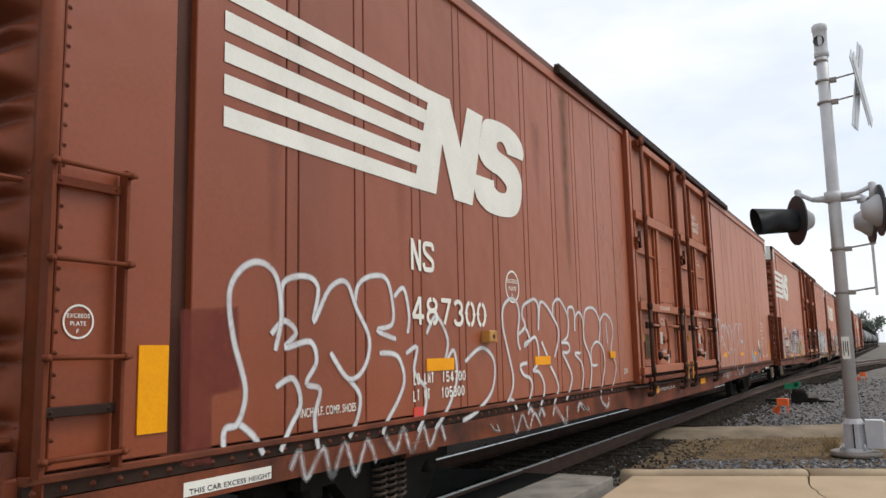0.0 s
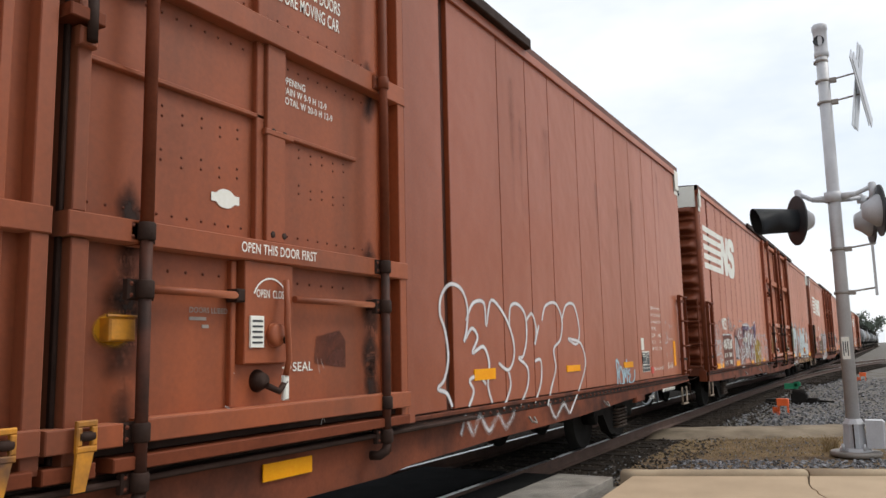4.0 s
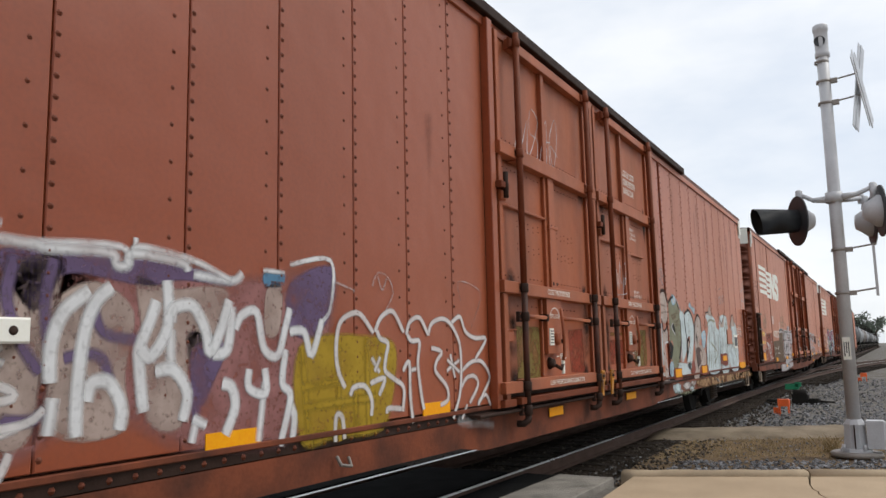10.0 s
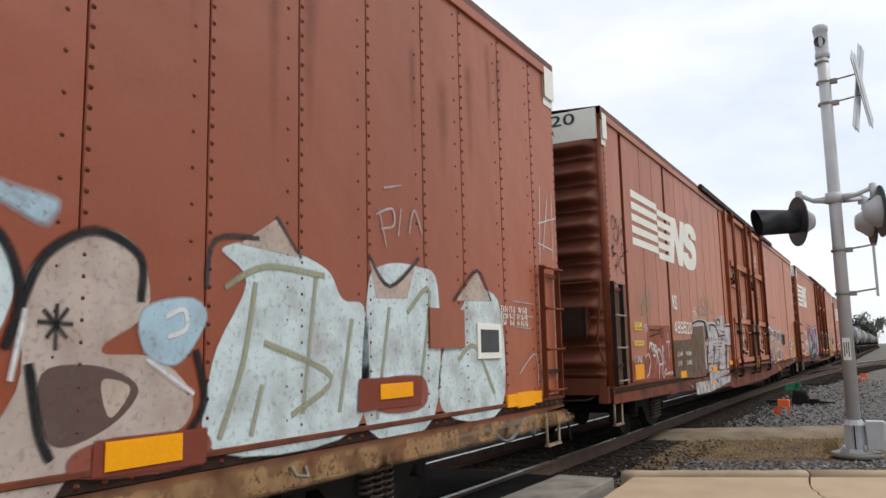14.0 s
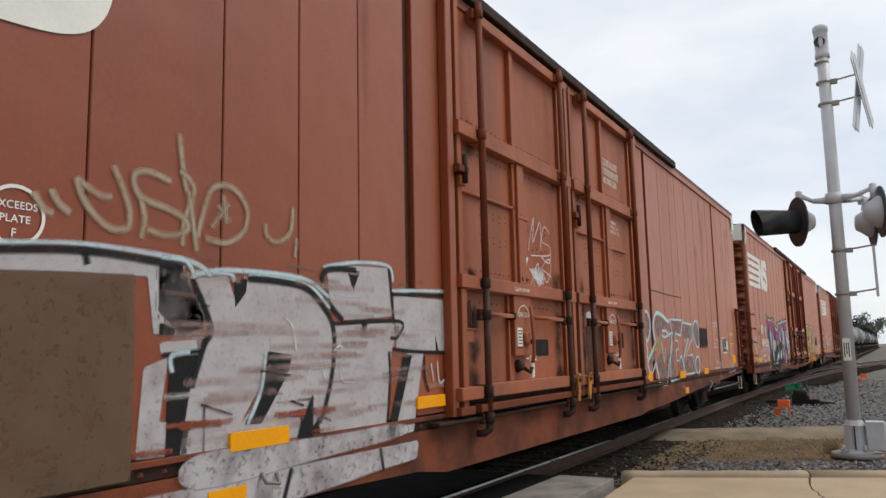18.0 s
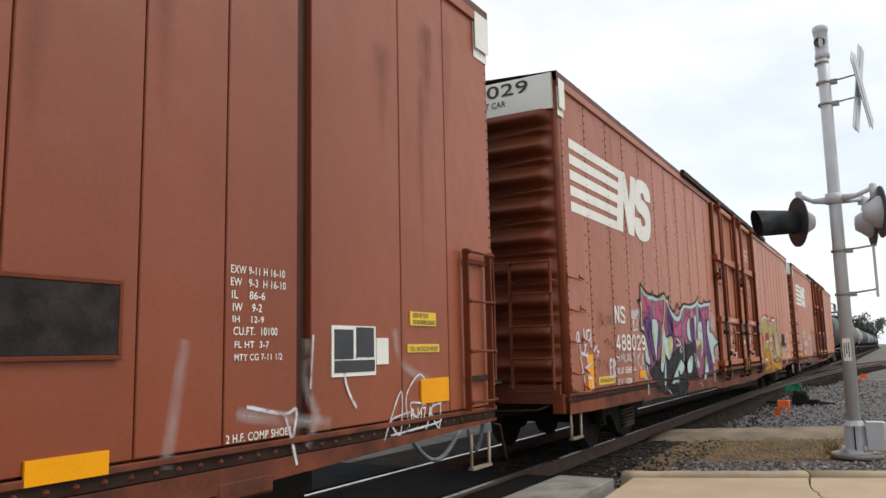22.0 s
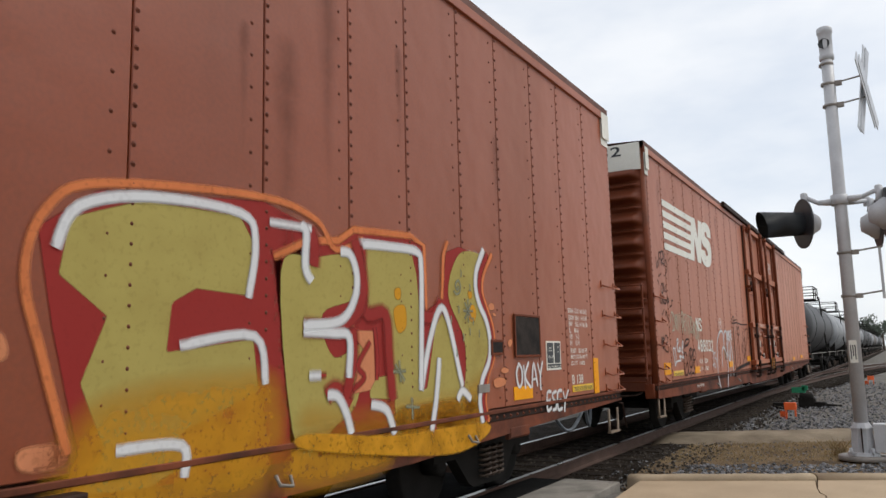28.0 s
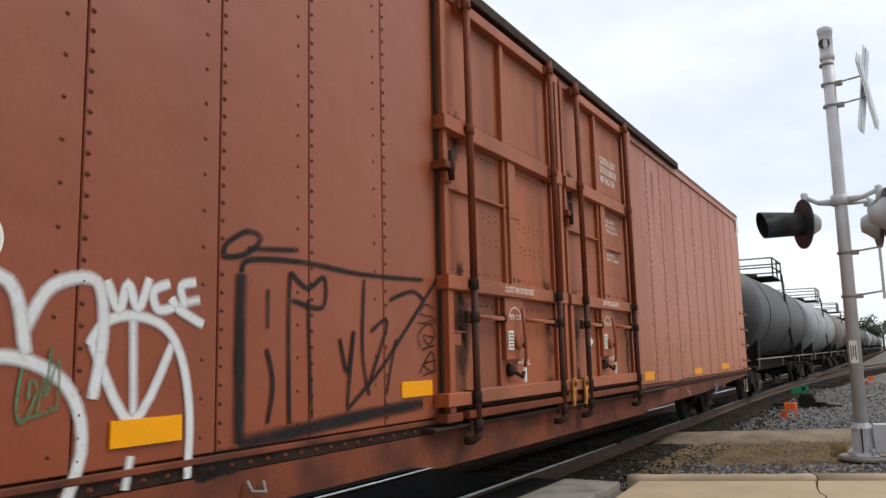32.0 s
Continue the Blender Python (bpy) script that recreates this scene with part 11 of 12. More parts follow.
letters(D, 'CLOSE & LOCK\nDOORS BEFORE\nMOVING CAR', 14.72, 4.02, 0.10, WHITE, 0.76, depth=-0.012)
letters(D, 'DOOR OPENING\nMAIN W 9-10 H 12-9\nTOTAL W 20-0 H 12-9', 14.81, 3.28, 0.05, WHITE, 0.57, depth=-0.012)
letters(E, 'CLOSE & LOCK\nDOORS BEFORE\nMOVING CAR', 14.64, 4.02, 0.10, WHITE, 0.76, depth=-0.012)
letters(E, 'DOOR OPENING\nMAIN W 9-10 H 12-9\nTOTAL W 20-0 H 12-9', 14.73, 3.28, 0.05, WHITE, 0.57, depth=-0.012)
letters(B, 'SECURITY\nDEVICE ONLY', 15.35, 2.34, 0.045, WHITE, 0.43, depth=-0.012)
letters(D, 'SECURITY\nDEVICE ONLY', 14.85, 2.86, 0.045, WHITE, 0.42, depth=-0.012)
letters(E, 'SECURITY\nDEVICE ONLY', 14.7, 2.86, 0.045, WHITE, 0.6, depth=-0.012)
for x in (11.30, 14.48):
    letters(B, 'CLEAR THRESHOLD BEFORE CLOSING DOOR', x, 1.13, 0.05, WHITE, 1.15, depth=-0.146)
letters(A, 'DOORS LUBED', 14.18, 1.79, 0.032, FAINT, 0.30, depth=-0.012)
for k in range(2):
    plate(A, 'print_bar', FAINT, 14.18 + 0.10 * k, 1.745 - 0.045 * k, 14.31 + 0.02 * k, 1.765 - 0.045 * k, y=-0.012, thick=0.001)
cloud_mark(A, 14.45, 2.51)
cloud_mark(C, 13.87, 1.99)
cloud_mark(D, 13.83, 1.66)
cloud_mark(E, 13.84, 1.68)

# ---- ground, road and tracks ----
bm = bmesh.new()
# one sheet to the horizon, lower beside the ballast
xs = [-2500, -60, -15, 9, 10, 14, 20, 40, 80, 160, 400, 2500]
ys = [-2500, -60, -10, -3, 0, 2.6, 3.2, 3.75, 6.3, 7.5, 12, 60, 2500]
def ground_z(x, y):
    if x < 9.3:
        return -0.10
    if 3.3 < y < 6.7:
        return -0.30
    return -0.30 if (x > 18 and 2.0 < y < 9) else -0.24
grid = [[bm.verts.new((x, y, ground_z(x, y))) for y in ys] for x in xs]
for i in range(len(xs) - 1):
    for j in range(len(ys) - 1):
        bm.faces.new([grid[i][j], grid[i + 1][j], grid[i + 1][j + 1], grid[i][j + 1]])
thing("ground", bm, GRAVEL, "grey gravel ground beside the tracks", "ground", kind="structure")

bm = bmesh.new()
for y0, y1, x1 in ((-40, 3.02, 7.9), (3.02, 3.72, 9.3), (7.72, 40, 9.3)):
    chamfered(bm, -16, y0, -0.3, x1, y1, -0.015, 0.01)
road = thing("road", bm, ASPHALT, "worn grey asphalt road over the crossing", "road", kind="structure")

# panels painted shade-black; the far strip is widened to carry it on
for k in range(10):
    for y0, y1 in ((3.73, 4.13), (4.38, 5.62), (5.90, 7.71)):
        lift(chamfered(bmesh.new(), -15.8 + 2.5 * k, y0, -0.3, -13.31 + 2.5 * k, y1, -0.012, 0.012), "crossing_panel", RUBBER, road, "black rubber crossing panel")
# bed under the train, its colour darkened for oil and the train's shade
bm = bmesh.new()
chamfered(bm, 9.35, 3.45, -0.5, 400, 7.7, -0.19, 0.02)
thing("track_bed", bm, OILSHADE, "ballast bed under the rails, dark with oil and painted shade", "track bed", kind="structure")

# concrete apron with its raised rim; its far edge runs askew
def slab(bm, pts, z0, z1):
    a = [bm.verts.new((x, y, z0)) for x, y in pts]
    b = [bm.verts.new((x, y, z1)) for x, y in pts]
    bm.faces.new(a[::-1])
    bm.faces.new(b)
    for i in range(len(pts)):
        j = (i + 1) % len(pts)
        bm.faces.new([a[i], a[j], b[j], b[i]])
    return bm
edge = lambda y: 9.72 + (3.1 - y) * 0.40
crack = [(7.9, 0.42), (8.5, 0.55), (8.95, 0.62), (9.16, 0.70), (9.38, 0.79), (9.52, 0.80), (9.67, 0.87), (9.95, 0.92)]
over = [(10.06, 1.0), (10.2, 0.99), (10.32, 1.06), (10.42, 1.08)]
gape = lambda pts, d: [(x, y + d) for x, y in pts]
apron = thing("pavement", slab(bmesh.new(), [(7.9, -9.0), (edge(-9.0), -9.0), (edge(0.97), 0.97)] + crack[::-1], -0.3, -0.065), CONCRETE, "tan concrete apron with a raised rim and a jagged crack", "pavement", kind="structure")
lift(slab(bmesh.new(), gape(crack, 0.013) + [(edge(1.0), 1.0), (edge(2.92), 2.92), (7.9, 2.80)], -0.3, -0.067), "concrete_slab", CONCRETE, apron)
def rim(inner, outer, ends):
    """A length of rounded raised rim along the apron's askew edge."""
    bm = bmesh.new()
    prof = [(-0.03, -0.3), (-0.03, -0.055), (-0.015, -0.022), (0.02, -0.008), (0.10, -0.004), (0.17, -0.010), (0.20, -0.04), (0.20, -0.3)]
    rows = []
    for k in range(13):
        f = k / 12
        rows.append([bm.verts.new((edge(inner + (outer - inner) * f) + p + (0.006 * math.sin(2.3 * k) if 0 < k < 12 else 0), inner + (outer - inner) * f + (ends[0] * p if k == 0 else ends[1] * p if k == 12 else 0), q + 0.004 * math.sin(1.7 * k))) for p, q in prof])
    for a, b in zip(rows, rows[1:]):
        for i in range(len(prof) - 1):
            bm.faces.new([a[i], b[i], b[i + 1], a[i + 1]]).smooth = True
    bm.faces.new(rows[0])
    bm.faces.new(rows[-1][::-1])
    return bm
lift(rim(-9.0, 0.975, (0, 0.45)), "rim", CURB, apron)
lift(rim(0.99, 3.06, (0.45, 0)), "rim", CURB, apron)
far_edge = lambda y: 14.9 + (4.2 - y) * 0.55
def mound(bm):
    """An old strip of concrete, worn round and half buried."""
    rnd = random.Random(21)
    prof = ((-0.75, -0.24), (-0.45, -0.19), (-0.15, -0.165), (0.05, -0.125), (0.25, -0.108), (0.8, -0.105), (1.25, -0.115), (1.32, -0.16), (1.34, -0.4))
    rows = []
    for k in range(54):
        y = 4.1 - 13.1 * k / 53
        rows.append([bm.verts.new((far_edge(y) + p + rnd.uniform(-0.05, 0.05), y, q + rnd.uniform(-0.008, 0.008))) for p, q in prof])
    for a, b in zip(rows, rows[1:]):
        for i in range(len(prof) - 1):
            bm.faces.new([a[i], a[i + 1], b[i + 1], b[i]]).smooth = True
    bm.faces.new(rows[0][::-1])
    return bm
kerb = thing("kerb", mound(bmesh.new()), OLDCURB, "weathered concrete strip across dry grass", "kerb", kind="structure")
thing("grass_verge", slab(bmesh.new(), [(edge(3.2) + 0.2, 3.2), (edge(-9) + 0.2, -9), (far_edge(-9) + 0.02, -9), (far_edge(3.9) + 0.02, 3.9)], -0.5, -0.195), SOIL, "dry soil verge with patchy straw grass", "ground", kind="structure")


def rail(points, label="worn steel rail on timber ties"):
    """A rail along points: foot, web and head."""
    prof = ((-0.065, -0.17), (0.065, -0.17), (0.065, -0.155), (0.012, -0.135), (0.012, -0.045), (0.035, -0.035), (0.035, 0.0), (-0.035, 0.0), (-0.035, -0.035), (-0.012, -0.045), (-0.012, -0.135), (-0.065, -0.155))
    bm = bmesh.new()
    rows = []
    for i, (x, y) in enumerate(points):
        a, b = points[max(i - 1, 0)], points[min(i + 1, len(points) - 1)]
        d = Vector((b[0] - a[0], b[1] - a[1])).normalized()
        rows.append([bm.verts.new((x - d.y * p, y + d.x * p, q - 0.002)) for p, q in prof])
    k = len(prof)
    for a, b in zip(rows, rows[1:]):
        for i in range(k):
            f = bm.faces.new([a[i], a[(i + 1) % k], b[(i + 1) % k], b[i]])
            f.material_index = 1 if i == 6 else 0
    me = mesh("rail", bm, RUST, STEEL)
    return tagged(new("rail", me), label, "rail", "rails of the tracks")


near_rail, far_rail = CENTRE - 0.7525, CENTRE + 0.7525
for y in (near_rail, far_rail):
    rail([(-60, y), (20, y), (100, y), (500, y)])
def siding(x, off):
    """The turnout's curved route, leaving towards the camera's side."""
    s = max(0.0, x - 24.0)
    return CENTRE + off - 0.00155 * s * s if s < 60 else CENTRE + off - 5.58 - 0.186 * (s - 60)
for off in (-0.7525, 0.7525):
    rail([(x, siding(x, off)) for x in range(26, 150, 3)], "worn rail of a diverging siding")

# ---- the crossing mast ----
MX, MY, MZ = 13.49, 0.57, -0.12
mast = thing("crossing_signal", rod(bmesh.new(), (MX, MY, MZ + 0.5), (MX, MY - 0.02, 6.62), 0.098, 24, 0.088), GALV, "grey crossing signal mast with flashing light heads and crossbuck", "railroad signal")
bm = lathe(bmesh.new(), [(6.12, 0.092), (6.13, 0.108), (6.20, 0.112), (6.22, 0.100), (6.56, 0.104), (6.58, 0.116), (6.66, 0.116), (6.68, 0.09), (6.69, 0.0)], "z", 24, (MX, MY - 0.02, 0), False)
cap = lift(bm, "mast_cap", GALV, mast, "grey cap with a round bell opening")
bm = lathe(bmesh.new(), [(-0.012, 0.085), (0.0, 0.08), (0.004, 0.0)], "x", 20, (MX - 0.098, MY + 0.0, 6.38), False)
lift(bm, "bell_mouth", BLACK, cap)
for z in (5.72, 5.36, 2.98, 2.30, 6.05):
    lift(lathe(bmesh.new(), [(z - 0.02, 0.100), (z - 0.02, 0.108), (z + 0.02, 0.108), (z + 0.02, 0.100)], "z", 20, (MX, MY, 0), False), "clamp_band", GALVOLD, mast)
for z, y1 in ((5.72, 0.06), (5.36, 0.06), (2.98, 0.04), (2.30, 0.08)):
    bm = box(bmesh.new(), MX - 0.04, MY - 0.20, z - 0.035, MX + 0.04, MY - 0.09, z + 0.035)
    rod(bm, (MX, MY - 0.1, z + 0.01), (MX, y1, z + 0.06), 0.014, 8)
    lift(bm, "bracket", GALVOLD, mast)
# two crossbucks back to back, seen nearly edge on from behind
for dx in (0.0, 0.11):
    for (y0, z0), (y1, z1), lean, wide in (((0.01, 6.25), (0.19, 4.88), 0.10, 0.115), ((0.135, 5.93), (-0.035, 5.09), -0.55, 0.10)):
        a, b = Vector((MX + dx * 1.3 + lean, y0 - dx * 0.3, z0)), Vector((MX + dx * 1.3 - lean, y1 - dx * 0.3, z1))
        u = (b - a).normalized()
        v = Vector((0.985, -0.17, 0.0))
        v = (v - u * v.dot(u)).normalized()
        w = u.cross(v)
        o = (a + b) / 2
        m = Matrix(((u.x, w.x, v.x, o.x), (u.y, w.y, v.y, o.y), (u.z, w.z, v.z, o.z), (0, 0, 0, 1)))
        h = (b - a).length / 2
        lift(box(bmesh.new(), -h, -0.006, -wide, h, 0.006, wide, m), "crossbuck_board", ALU, mast, "bare aluminium back of a crossbuck board")
bm = box(bmesh.new(), MX - 0.02, 0.07, 2.24, MX + 0.02, 0.11, 3.02)
lift(bm, "sign_post", GALV, mast)
lift(lathe(bmesh.new(), [(3.74, 0.10), (3.74, 0.125), (3.90, 0.125), (3.90, 0.10)], "z", 20, (MX, MY, 0), False), "arm_clamp", GALV, mast)
for run in (((MX, MY + 0.11, 3.80), (MX, MY + 0.30, 3.81), (MX, MY + 0.50, 3.93)), ((MX, MY - 0.11, 3.82), (MX, MY - 0.32, 3.84), (MX, MY - 0.55, 3.93)), ((MX + 0.08, MY - 0.10, 3.80), (MX + 0.45, MY - 0.25, 3.84), (MX + 0.80, MY - 0.36, 3.90))):
    bm = pipe(bmesh.new(), run, 0.036, 8)
    rod(bm, run[0], run[1], 0.058, 8, 0.04)
    lift(bm, "cross_arm", GALV, mast)
    lift(lathe(bmesh.new(), [(run[2][2] - 0.09, 0.05), (run[2][2] + 0.05, 0.055), (run[2][2] + 0.07, 0.03), (run[2][2] + 0.07, 0.0)], "z", 12, (run[2][0], run[2][1], 0), False), "arm_elbow", GALV, mast)


def light_head(y, z, yaw, x=MX):
    """A flashing light: round black background, long hood, grey housing."""
    m = pose(x, y, z, 0, 0, yaw)
    bm = bmesh.new()
    n = 32
    lathe(bm, [(-0.012, 0.40), (0.012, 0.40)], "y", n)
    bm.transform(m)
    head = lift(bm, "background_disc", BLACK, mast, "round black background disc")
    bm = bmesh.new()
    rows = []
    for s, r in ((0.02, 0.185), (0.34, 0.20), (0.70, 0.215)):
        rows.append([bm.verts.new((r * math.cos(a), s - 0.05 * (1 - math.sin(a)) * (s > 0.5), r * math.sin(a))) for a in [math.radians(-75 + 330 * k / 24) for k in range(25)]])
    for a, b in zip(rows, rows[1:]):
        for i in range(24):
            f = bm.faces.new([a[i], a[i + 1], b[i + 1], b[i]])
            f.smooth = True
    bmesh.ops.solidify(bm, geom=list(bm.faces), thickness=0.008)
    bm.transform(m)
    lift(bm, "hood", BLACK, head)
    bm = lathe(bmesh.new(), [(0.013, 0.155), (0.03, 0.13), (0.04, 0.0)], "y", 24, (0, 0, 0), False)
    bm.transform(m)
    lift(bm, "lens", LENS, head, "dark red lens")
    bm = lathe(bmesh.new(), [(-0.013, 0.25), (-0.06, 0.25), (-0.16, 0.17), (-0.24, 0.12), (-0.26, 0.0)], "y", 24, (0, 0, 0), False)
    bm.transform(m)
    lift(bm, "housing", GALV, head, "grey round lamp housing")
    bm = rod(bmesh.new(), (0, -0.10, 0.2), (0, -0.06, 0.42), 0.045, 10)
    bm.transform(m)
    lift(bm, "hanger", GALV, head)


light_head(1.12, 3.50, 27)
light_head(-0.06, 3.54, 191)
light_head(0.08, 3.50, 191, MX + 0.80)
bm = lathe(bmesh.new(), [(0.0, 0.36), (0.055, 0.36), (0.07, 0.34)], "z", 28, (MX, MY, MZ - 0.05))
lift(bm, "foot_plate", GALVOLD, mast)
bm = bmesh.new()
for h0, h1, r0, r1 in ((0.02, 0.07, 0.235, 0.225), (0.07, 0.40, 0.175, 0.15), (0.40, 0.43, 0.165, 0.165), (0.43, 0.50, 0.155, 0.115)):
    rings = [[bm.verts.new((MX + r * (math.cos(a) * 1.25 if abs(math.cos(a)) < 0.9 else math.cos(a)), MY + r * math.sin(a), MZ + h)) for a in [math.pi * (0.125 + 0.25 * k) for k in range(8)]] for h, r in ((h0, r0), (h1, r1))]
    for k in range(8):
        bm.faces.new([rings[0][k], rings[0][(k + 1) % 8], rings[1][(k + 1) % 8], rings[1][k]])
    bm.faces.new(rings[1])
for y in (MY - 0.13, MY + 0.16):
    rod(bm, (MX - 0.19, y, MZ + 0.05), (MX - 0.19, y, MZ + 0.14), 0.022, 8)
base = lift(bm, "mast_base", GALV, mast, "cast grey mast base")
lift(box(bmesh.new(), MX - 0.215, MY - 0.008, MZ + 0.08, MX - 0.12, MY + 0.008, MZ + 0.43), "seam", GREASEGAP, base)
lift(chamfered(bmesh.new(), MX - 0.16, MY - 0.42, MZ + 0.08, MX + 0.10, MY - 0.16, MZ + 0.49, 0.03), "junction_box", GALV, mast, "small grey junction box")
bm = bmesh.new()
box(bm, MX - 0.103, MY - 0.05, 1.28, MX - 0.098, MY + 0.06, 1.62)
tagp = lift(bm, "notice_sticker", WHITE, mast, "white notice with dark print")
bm = bmesh.new()
for k in range(3):
    box(bm, MX - 0.1045, MY - 0.03 + 0.03 * k, 1.33 + 0.05 * (k % 2), MX - 0.1032, MY - 0.015 + 0.03 * k, 1.55)
lift(bm, "print_bar", BLACK, tagp)

# ---- switch gear beside the turnout ----
def orange_marker(x, y):
    m = thing("orange_marker", chamfered(bmesh.new(), x - 0.10, y - 0.14, -0.06, x + 0.10, y + 0.14, 0.12, 0.02), HI_ORANGE, "orange plastic box marker standing on the ballast", "marker", "orange markers")
    for dx in (-0.07, 0.07):
        for dy in (-0.11, 0.11):
            lift(box(bmesh.new(), x + dx - 0.015, y + dy - 0.015, -0.32, x + dx + 0.015, y + dy + 0.015, -0.06), "leg", HI_ORANGE, m)
    lift(box(bmesh.new(), x - 0.02, y + 0.14, -0.30, x + 0.02, y + 0.26, -0.10), "bracket", HI_ORANGE, m)
orange_marker(22.1, 2.52)
orange_marker(41.8, 1.19)
stand = thing("switch_stand", chamfered(bmesh.new(), 25.85, 2.26, -0.32, 26.3, 2.72, 0.03, 0.04), DARK, "low dark switch stand with a green target", "switch stand")
lift(lathe(bmesh.new(), [(2.30, 0.09), (2.36, 0.13), (2.62, 0.13), (2.68, 0.09)], "y", 14, (26.0, 0, 0.03)), "gear_drum", DARK, stand)
lift(chamfered(bmesh.new(), 25.8, 1.95, -0.32, 26.2, 2.24, -0.10, 0.04), "motor_case", DARK, stand)
lift(rod(bmesh.new(), (26.1, 2.62, 0.0), (26.1, 2.66, 0.26), 0.03, 8), "spindle", DARK, stand)
bm = bmesh.new()
chamfered(bm, 26.07, 2.50, 0.16, 26.12, 2.90, 0.33, 0.03)
chamfered(bm, 26.07, 2.44, 0.24, 26.12, 2.62, 0.38, 0.02)
lift(bm, "target", GREENPAINT, stand, "green target plate")
lift(rod(bmesh.new(), (26.0, 1.75, -0.24), (26.0, 4.0, -0.24), 0.035, 8), "throw_rod", DARK, stand)
lift(chamfered(bmesh.new(), 25.6, 3.05, -0.32, 25.95, 3.40, -0.12, 0.05), "gear_box", DARK, stand)
lift(rod(bmesh.new(), (25.9, 2.3, -0.15), (26.0, 1.55, -0.21), 0.025, 8), "hand_lever", DARK, stand)


# ---- distant trees ----
def tree(x, y, h, seed):
    rnd = random.Random(seed)
    t = thing("tree", None, None, "broad green leafy tree far along the line", "tree", "trees along the line")
    bm = bmesh.new()
    rod(bm, (0, 0, -0.3), (0, 0, h * 0.5), h * 0.035, 8, h * 0.018)
    for k in range(6):
        a = 2 * math.pi * k / 6 + rnd.random()
        rod(bm, (0, 0, h * (0.28 + 0.03 * k)), (math.cos(a) * h * 0.22, math.sin(a) * h * 0.22, h * (0.5 + 0.05 * k)), h * 0.012, 6, h * 0.005)
    lift(bm, "trunk", BARK, t)
    bm = bmesh.new()
    lobes = [(rnd.uniform(-0.25, 0.25) * h, rnd.uniform(-0.25, 0.25) * h, h * rnd.uniform(0.42, 0.86), h * rnd.uniform(0.10, 0.19)) for _ in range(14)]
    for i in range(1100):
        cx, cy, cz, r = lobes[i % 14]
        v = Vector((rnd.gauss(0, 1), rnd.gauss(0, 1), rnd.gauss(0, 0.8))).normalized() * r * rnd.uniform(0.6, 1.08)
        p = Vector((cx, cy, cz)) + v
        s = h * rnd.uniform(0.012, 0.030)
        q = Euler((rnd.uniform(0, 6), rnd.uniform(0, 6), rnd.uniform(0, 6))).to_matrix()
        bm.faces.new([bm.verts.new(p + q @ Vector(c) * s) for c in ((-1, -0.6, 0), (0.2, -0.9, 0.2), (1, 0.3, 0), (0, 1, -0.2))])
    lift(bm, "crown", LEAF, t)
    t.location = (x, y, -0.2)


for k, (x, y, h) in enumerate(((205, 20, 9.5), (222, 26, 11), (240, 19, 10), (262, 30, 13), (285, 22, 12), (310, 14, 12.5), (330, 4, 13), (345, -6, 14), (350, 20, 14), (370, 10, 15), (300, -14, 11), (180, 30, 10))):
    tree(x, y, h, 70 + k)
# ---- ties, ballast and weeds ----
tie_mesh = mesh("tie", chamfered(bmesh.new(), -0.115, -1.30, -0.36, 0.115, 1.30, -0.176, 0.012), TIE)
ties = tagged(new("track_ties"), "dark creosoted timber ties bedded in ballast", "railway ties", kind="structure")
rnd = random.Random(5)
for k in range(120):
    ob = new("tie", tie_mesh)
    ob.parent = ties
    ob.matrix_basis = pose(9.7 + 0.56 * k + rnd.uniform(-0.03, 0.03), CENTRE + rnd.uniform(-0.05, 0.05), rnd.uniform(-0.012, 0.0), 0, 0, rnd.uniform(-1, 1))
for k in range(60):
    x = 38 + 0.56 * k
    ob = new("tie", tie_mesh)
    ob.parent = ties
    ob.matrix_basis = pose(x, siding(x, -0.9), -0.004 + rnd.uniform(-0.01, 0), 0, 0, rnd.uniform(-1, 1) - 0.178 * max(0, x - 24))


def stones(name, label, count, place, size, seed, mat):
    """Broken stone, each a rough lump, joined as one stuff object."""
    rnd = random.Random(seed)
    verts, faces = [], []
    base = [Vector(v) for v in ((1, 0, 0), (-1, 0, 0), (0, 1, 0), (0, -1, 0), (0, 0, 1), (0, 0, -1))]
    tri = ((0, 2, 4), (2, 1, 4), (1, 3, 4), (3, 0, 4), (2, 0, 5), (1, 2, 5), (3, 1, 5), (0, 3, 5))
    for _ in range(count):
        x, y, z = place(rnd)
        s = size * (0.45 + 1.3 * rnd.random() ** 2)
        q = Euler((rnd.uniform(0, 6), rnd.uniform(0, 6), rnd.uniform(0, 6))).to_matrix()
        o = len(verts)
        for b in base:
            p = q @ (b * s * rnd.uniform(0.6, 1.15))
            verts.append((x + p.x, y + p.y, z + p.z * 0.75))
        faces += [(o + a, o + b, o + c) for a, b, c in tri]
    me = bpy.data.meshes.new(name)
    me.from_pydata(verts, [], faces)
    me.materials.append(mat)
    return tagged(new(name, me), label, "ballast", kind="stuff")


def track_bed(r):
    x = 9.5 + 40 * r.random() ** 1.6
    return x, r.uniform(2.7, 6.6), -0.19
def mast_bed(r):
    y = r.uniform(-3, 2.9)
    return edge(y) + 0.2 + 2.2 * r.random() ** 1.3, y, -0.185
def far_bed(r):
    y = r.uniform(-3, 4.0)
    return far_edge(y) + 1.3 + 26 * r.random() ** 1.7, y, -0.24
# the stones round the ties carry painted shade
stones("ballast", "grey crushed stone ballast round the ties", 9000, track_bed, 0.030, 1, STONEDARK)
stones("ballast", "grey crushed stone heaped round the mast", 4200, mast_bed, 0.030, 2, STONE)
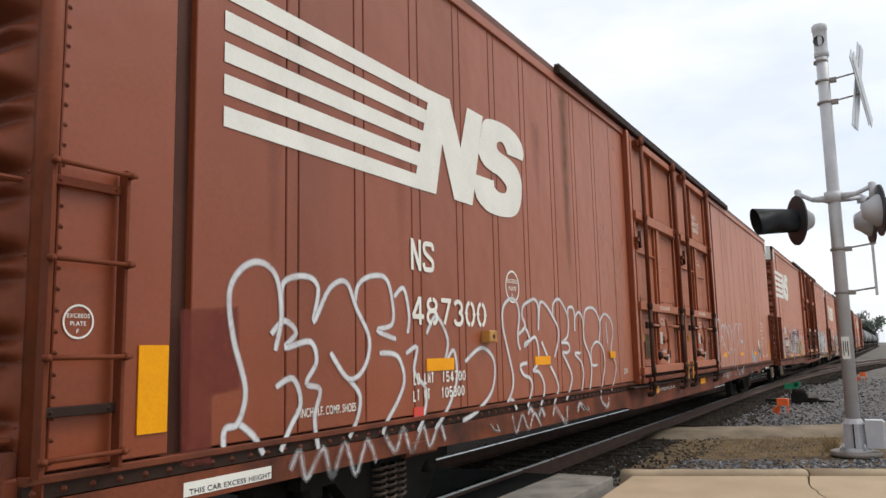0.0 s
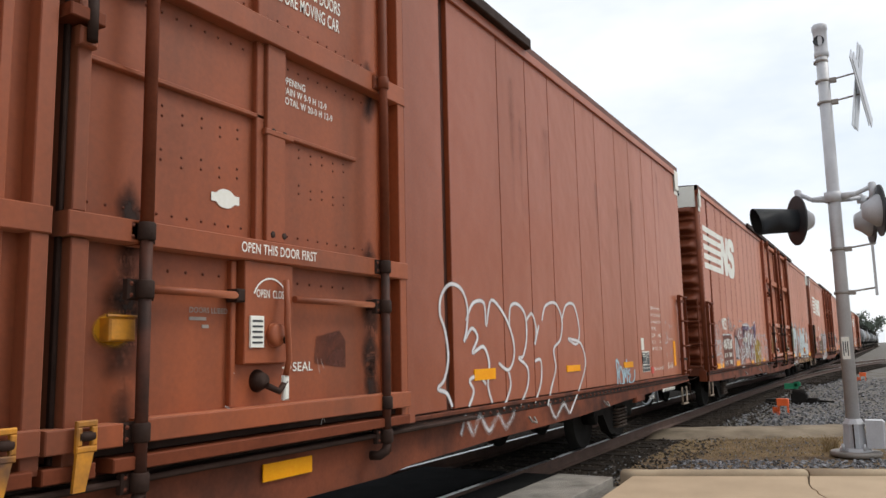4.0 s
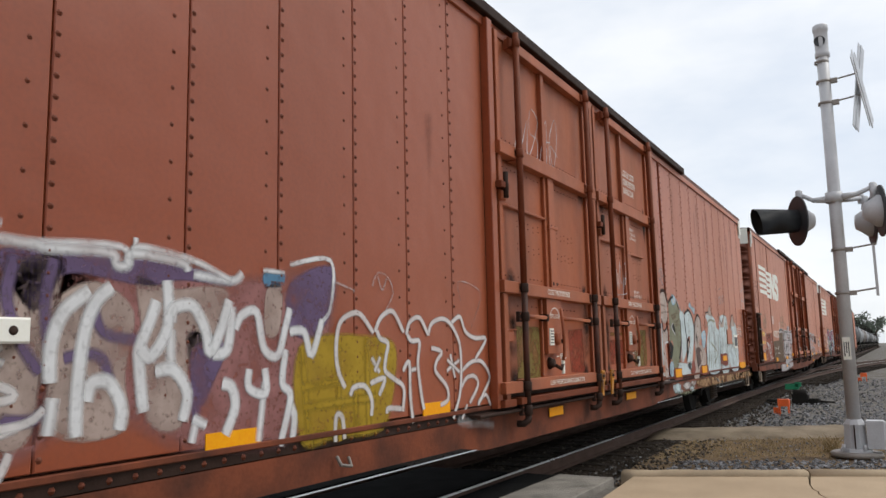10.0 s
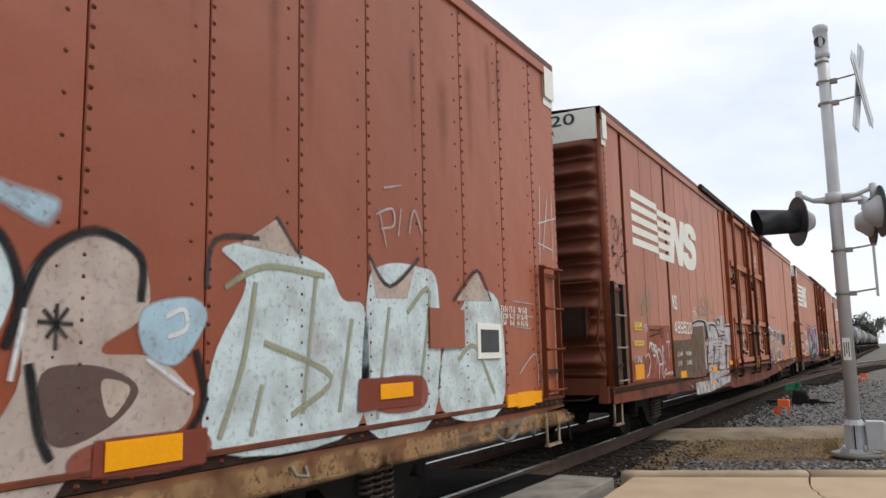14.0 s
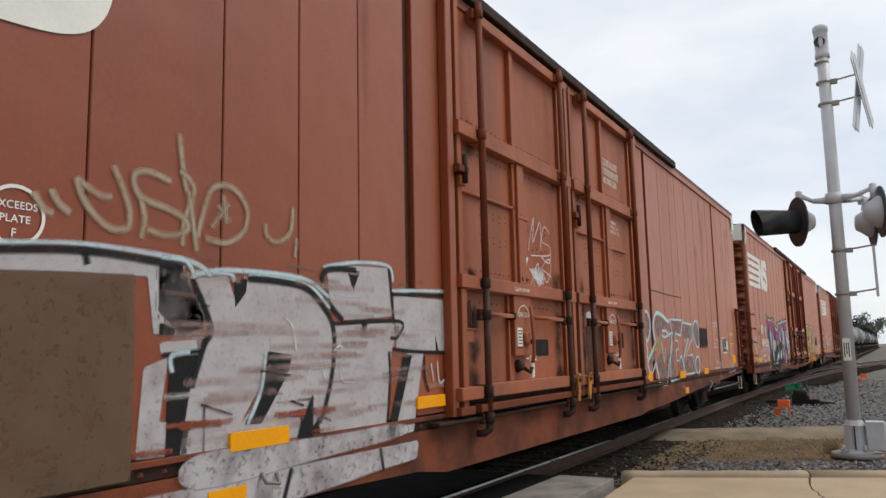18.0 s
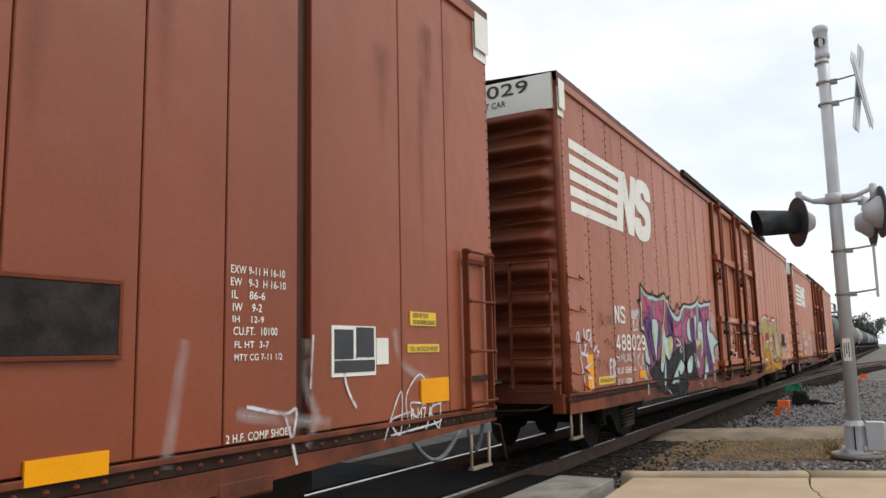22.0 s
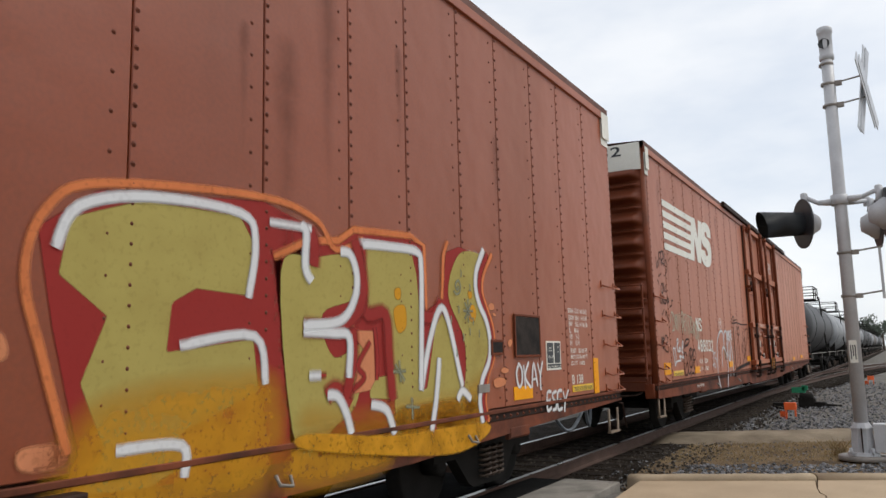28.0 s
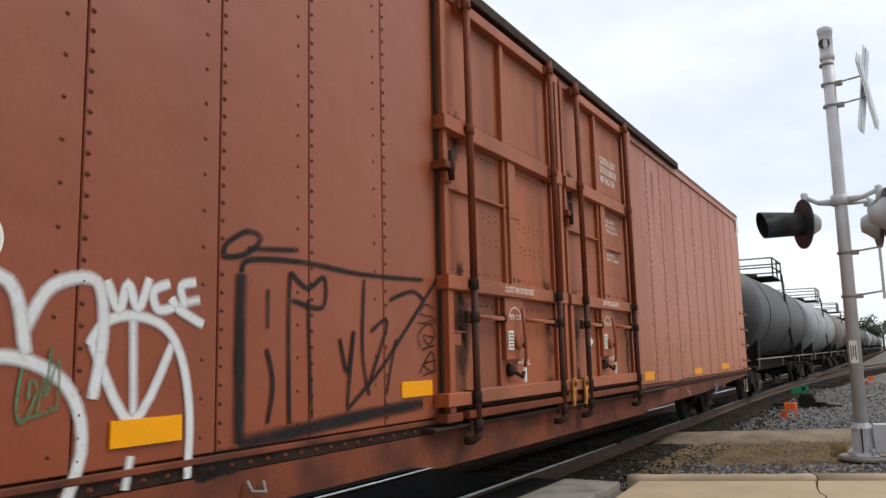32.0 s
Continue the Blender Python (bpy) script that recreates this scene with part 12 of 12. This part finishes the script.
def verge_bed(r):
    y = r.uniform(-3, 3.8)
    a, b = edge(y) + 0.2, far_edge(y)
    return a + (b - a) * r.random(), y, -0.19
stones("ballast", "small loose stones on the dry verge", 2600, verge_bed, 0.016, 4, STONE)
stones("ballast", "grey crushed stone beyond the concrete strip", 9000, far_bed, 0.036, 3, STONE)


def tufts(name, label, mat, count, place, high, seed):
    rnd = random.Random(seed)
    verts, faces = [], []
    for _ in range(count):
        x, y, z = place(rnd)
        a, h, w = rnd.uniform(0, 6.28), high * rnd.uniform(0.4, 1.3), 0.006
        lean = rnd.uniform(0.0, 0.9) * h
        b = rnd.uniform(0, 6.28)
        o = len(verts)
        verts += [(x - w * math.cos(a), y - w * math.sin(a), z), (x + w * math.cos(a), y + w * math.sin(a), z), (x + lean * math.cos(b) * 0.6, y + lean * math.sin(b) * 0.6, z + h * 0.7), (x + lean * math.cos(b), y + lean * math.sin(b), z + h)]
        faces += [(o, o + 1, o + 2), (o + 1, o + 3, o + 2)]
    me = bpy.data.meshes.new(name)
    me.from_pydata(verts, [], faces)
    me.materials.append(mat)
    return tagged(new(name, me), label, "grass", kind="stuff")


def verge(r):
    y = r.uniform(-3.0, 3.4)
    f = 0.45 + 0.52 * r.random()
    a, b = edge(y) + 0.2, far_edge(y)
    return a + (b - a) * f, y, -0.195
tufts("dry_grass", "short straw-coloured dry grass on soil", STRAW, 6500, verge, 0.045, 7)
tufts("weeds", "small green weeds at the rim", WEED, 160, lambda r: (edge(1.9) + 0.35 + r.gauss(0, 0.07), 1.75 + r.gauss(0, 0.12), -0.19), 0.10, 8)
tufts("weeds", "small weeds beside the mast base", STRAW, 120, lambda r: (MX + 0.5 + r.gauss(0, 0.06), MY + 0.35 + r.gauss(0, 0.1), -0.19), 0.22, 9)


# ---- motion ----
def motions():
    for car, front in CARS:
        walk(car, [(t, pose(front - gone(t), SIDE, 0)) for t in range(33)])
    for ws, x in ROLLING:
        rows = []
        step = 0.16
        n = int(32.0 / step)
        for k in range(n + 1):
            t = k * 32.0 / n
            rows.append((t, pose(x, 1.44, 0.46, 0, -math.degrees(gone(t) / 0.46), 0)))
        walk(ws, rows)


motions()
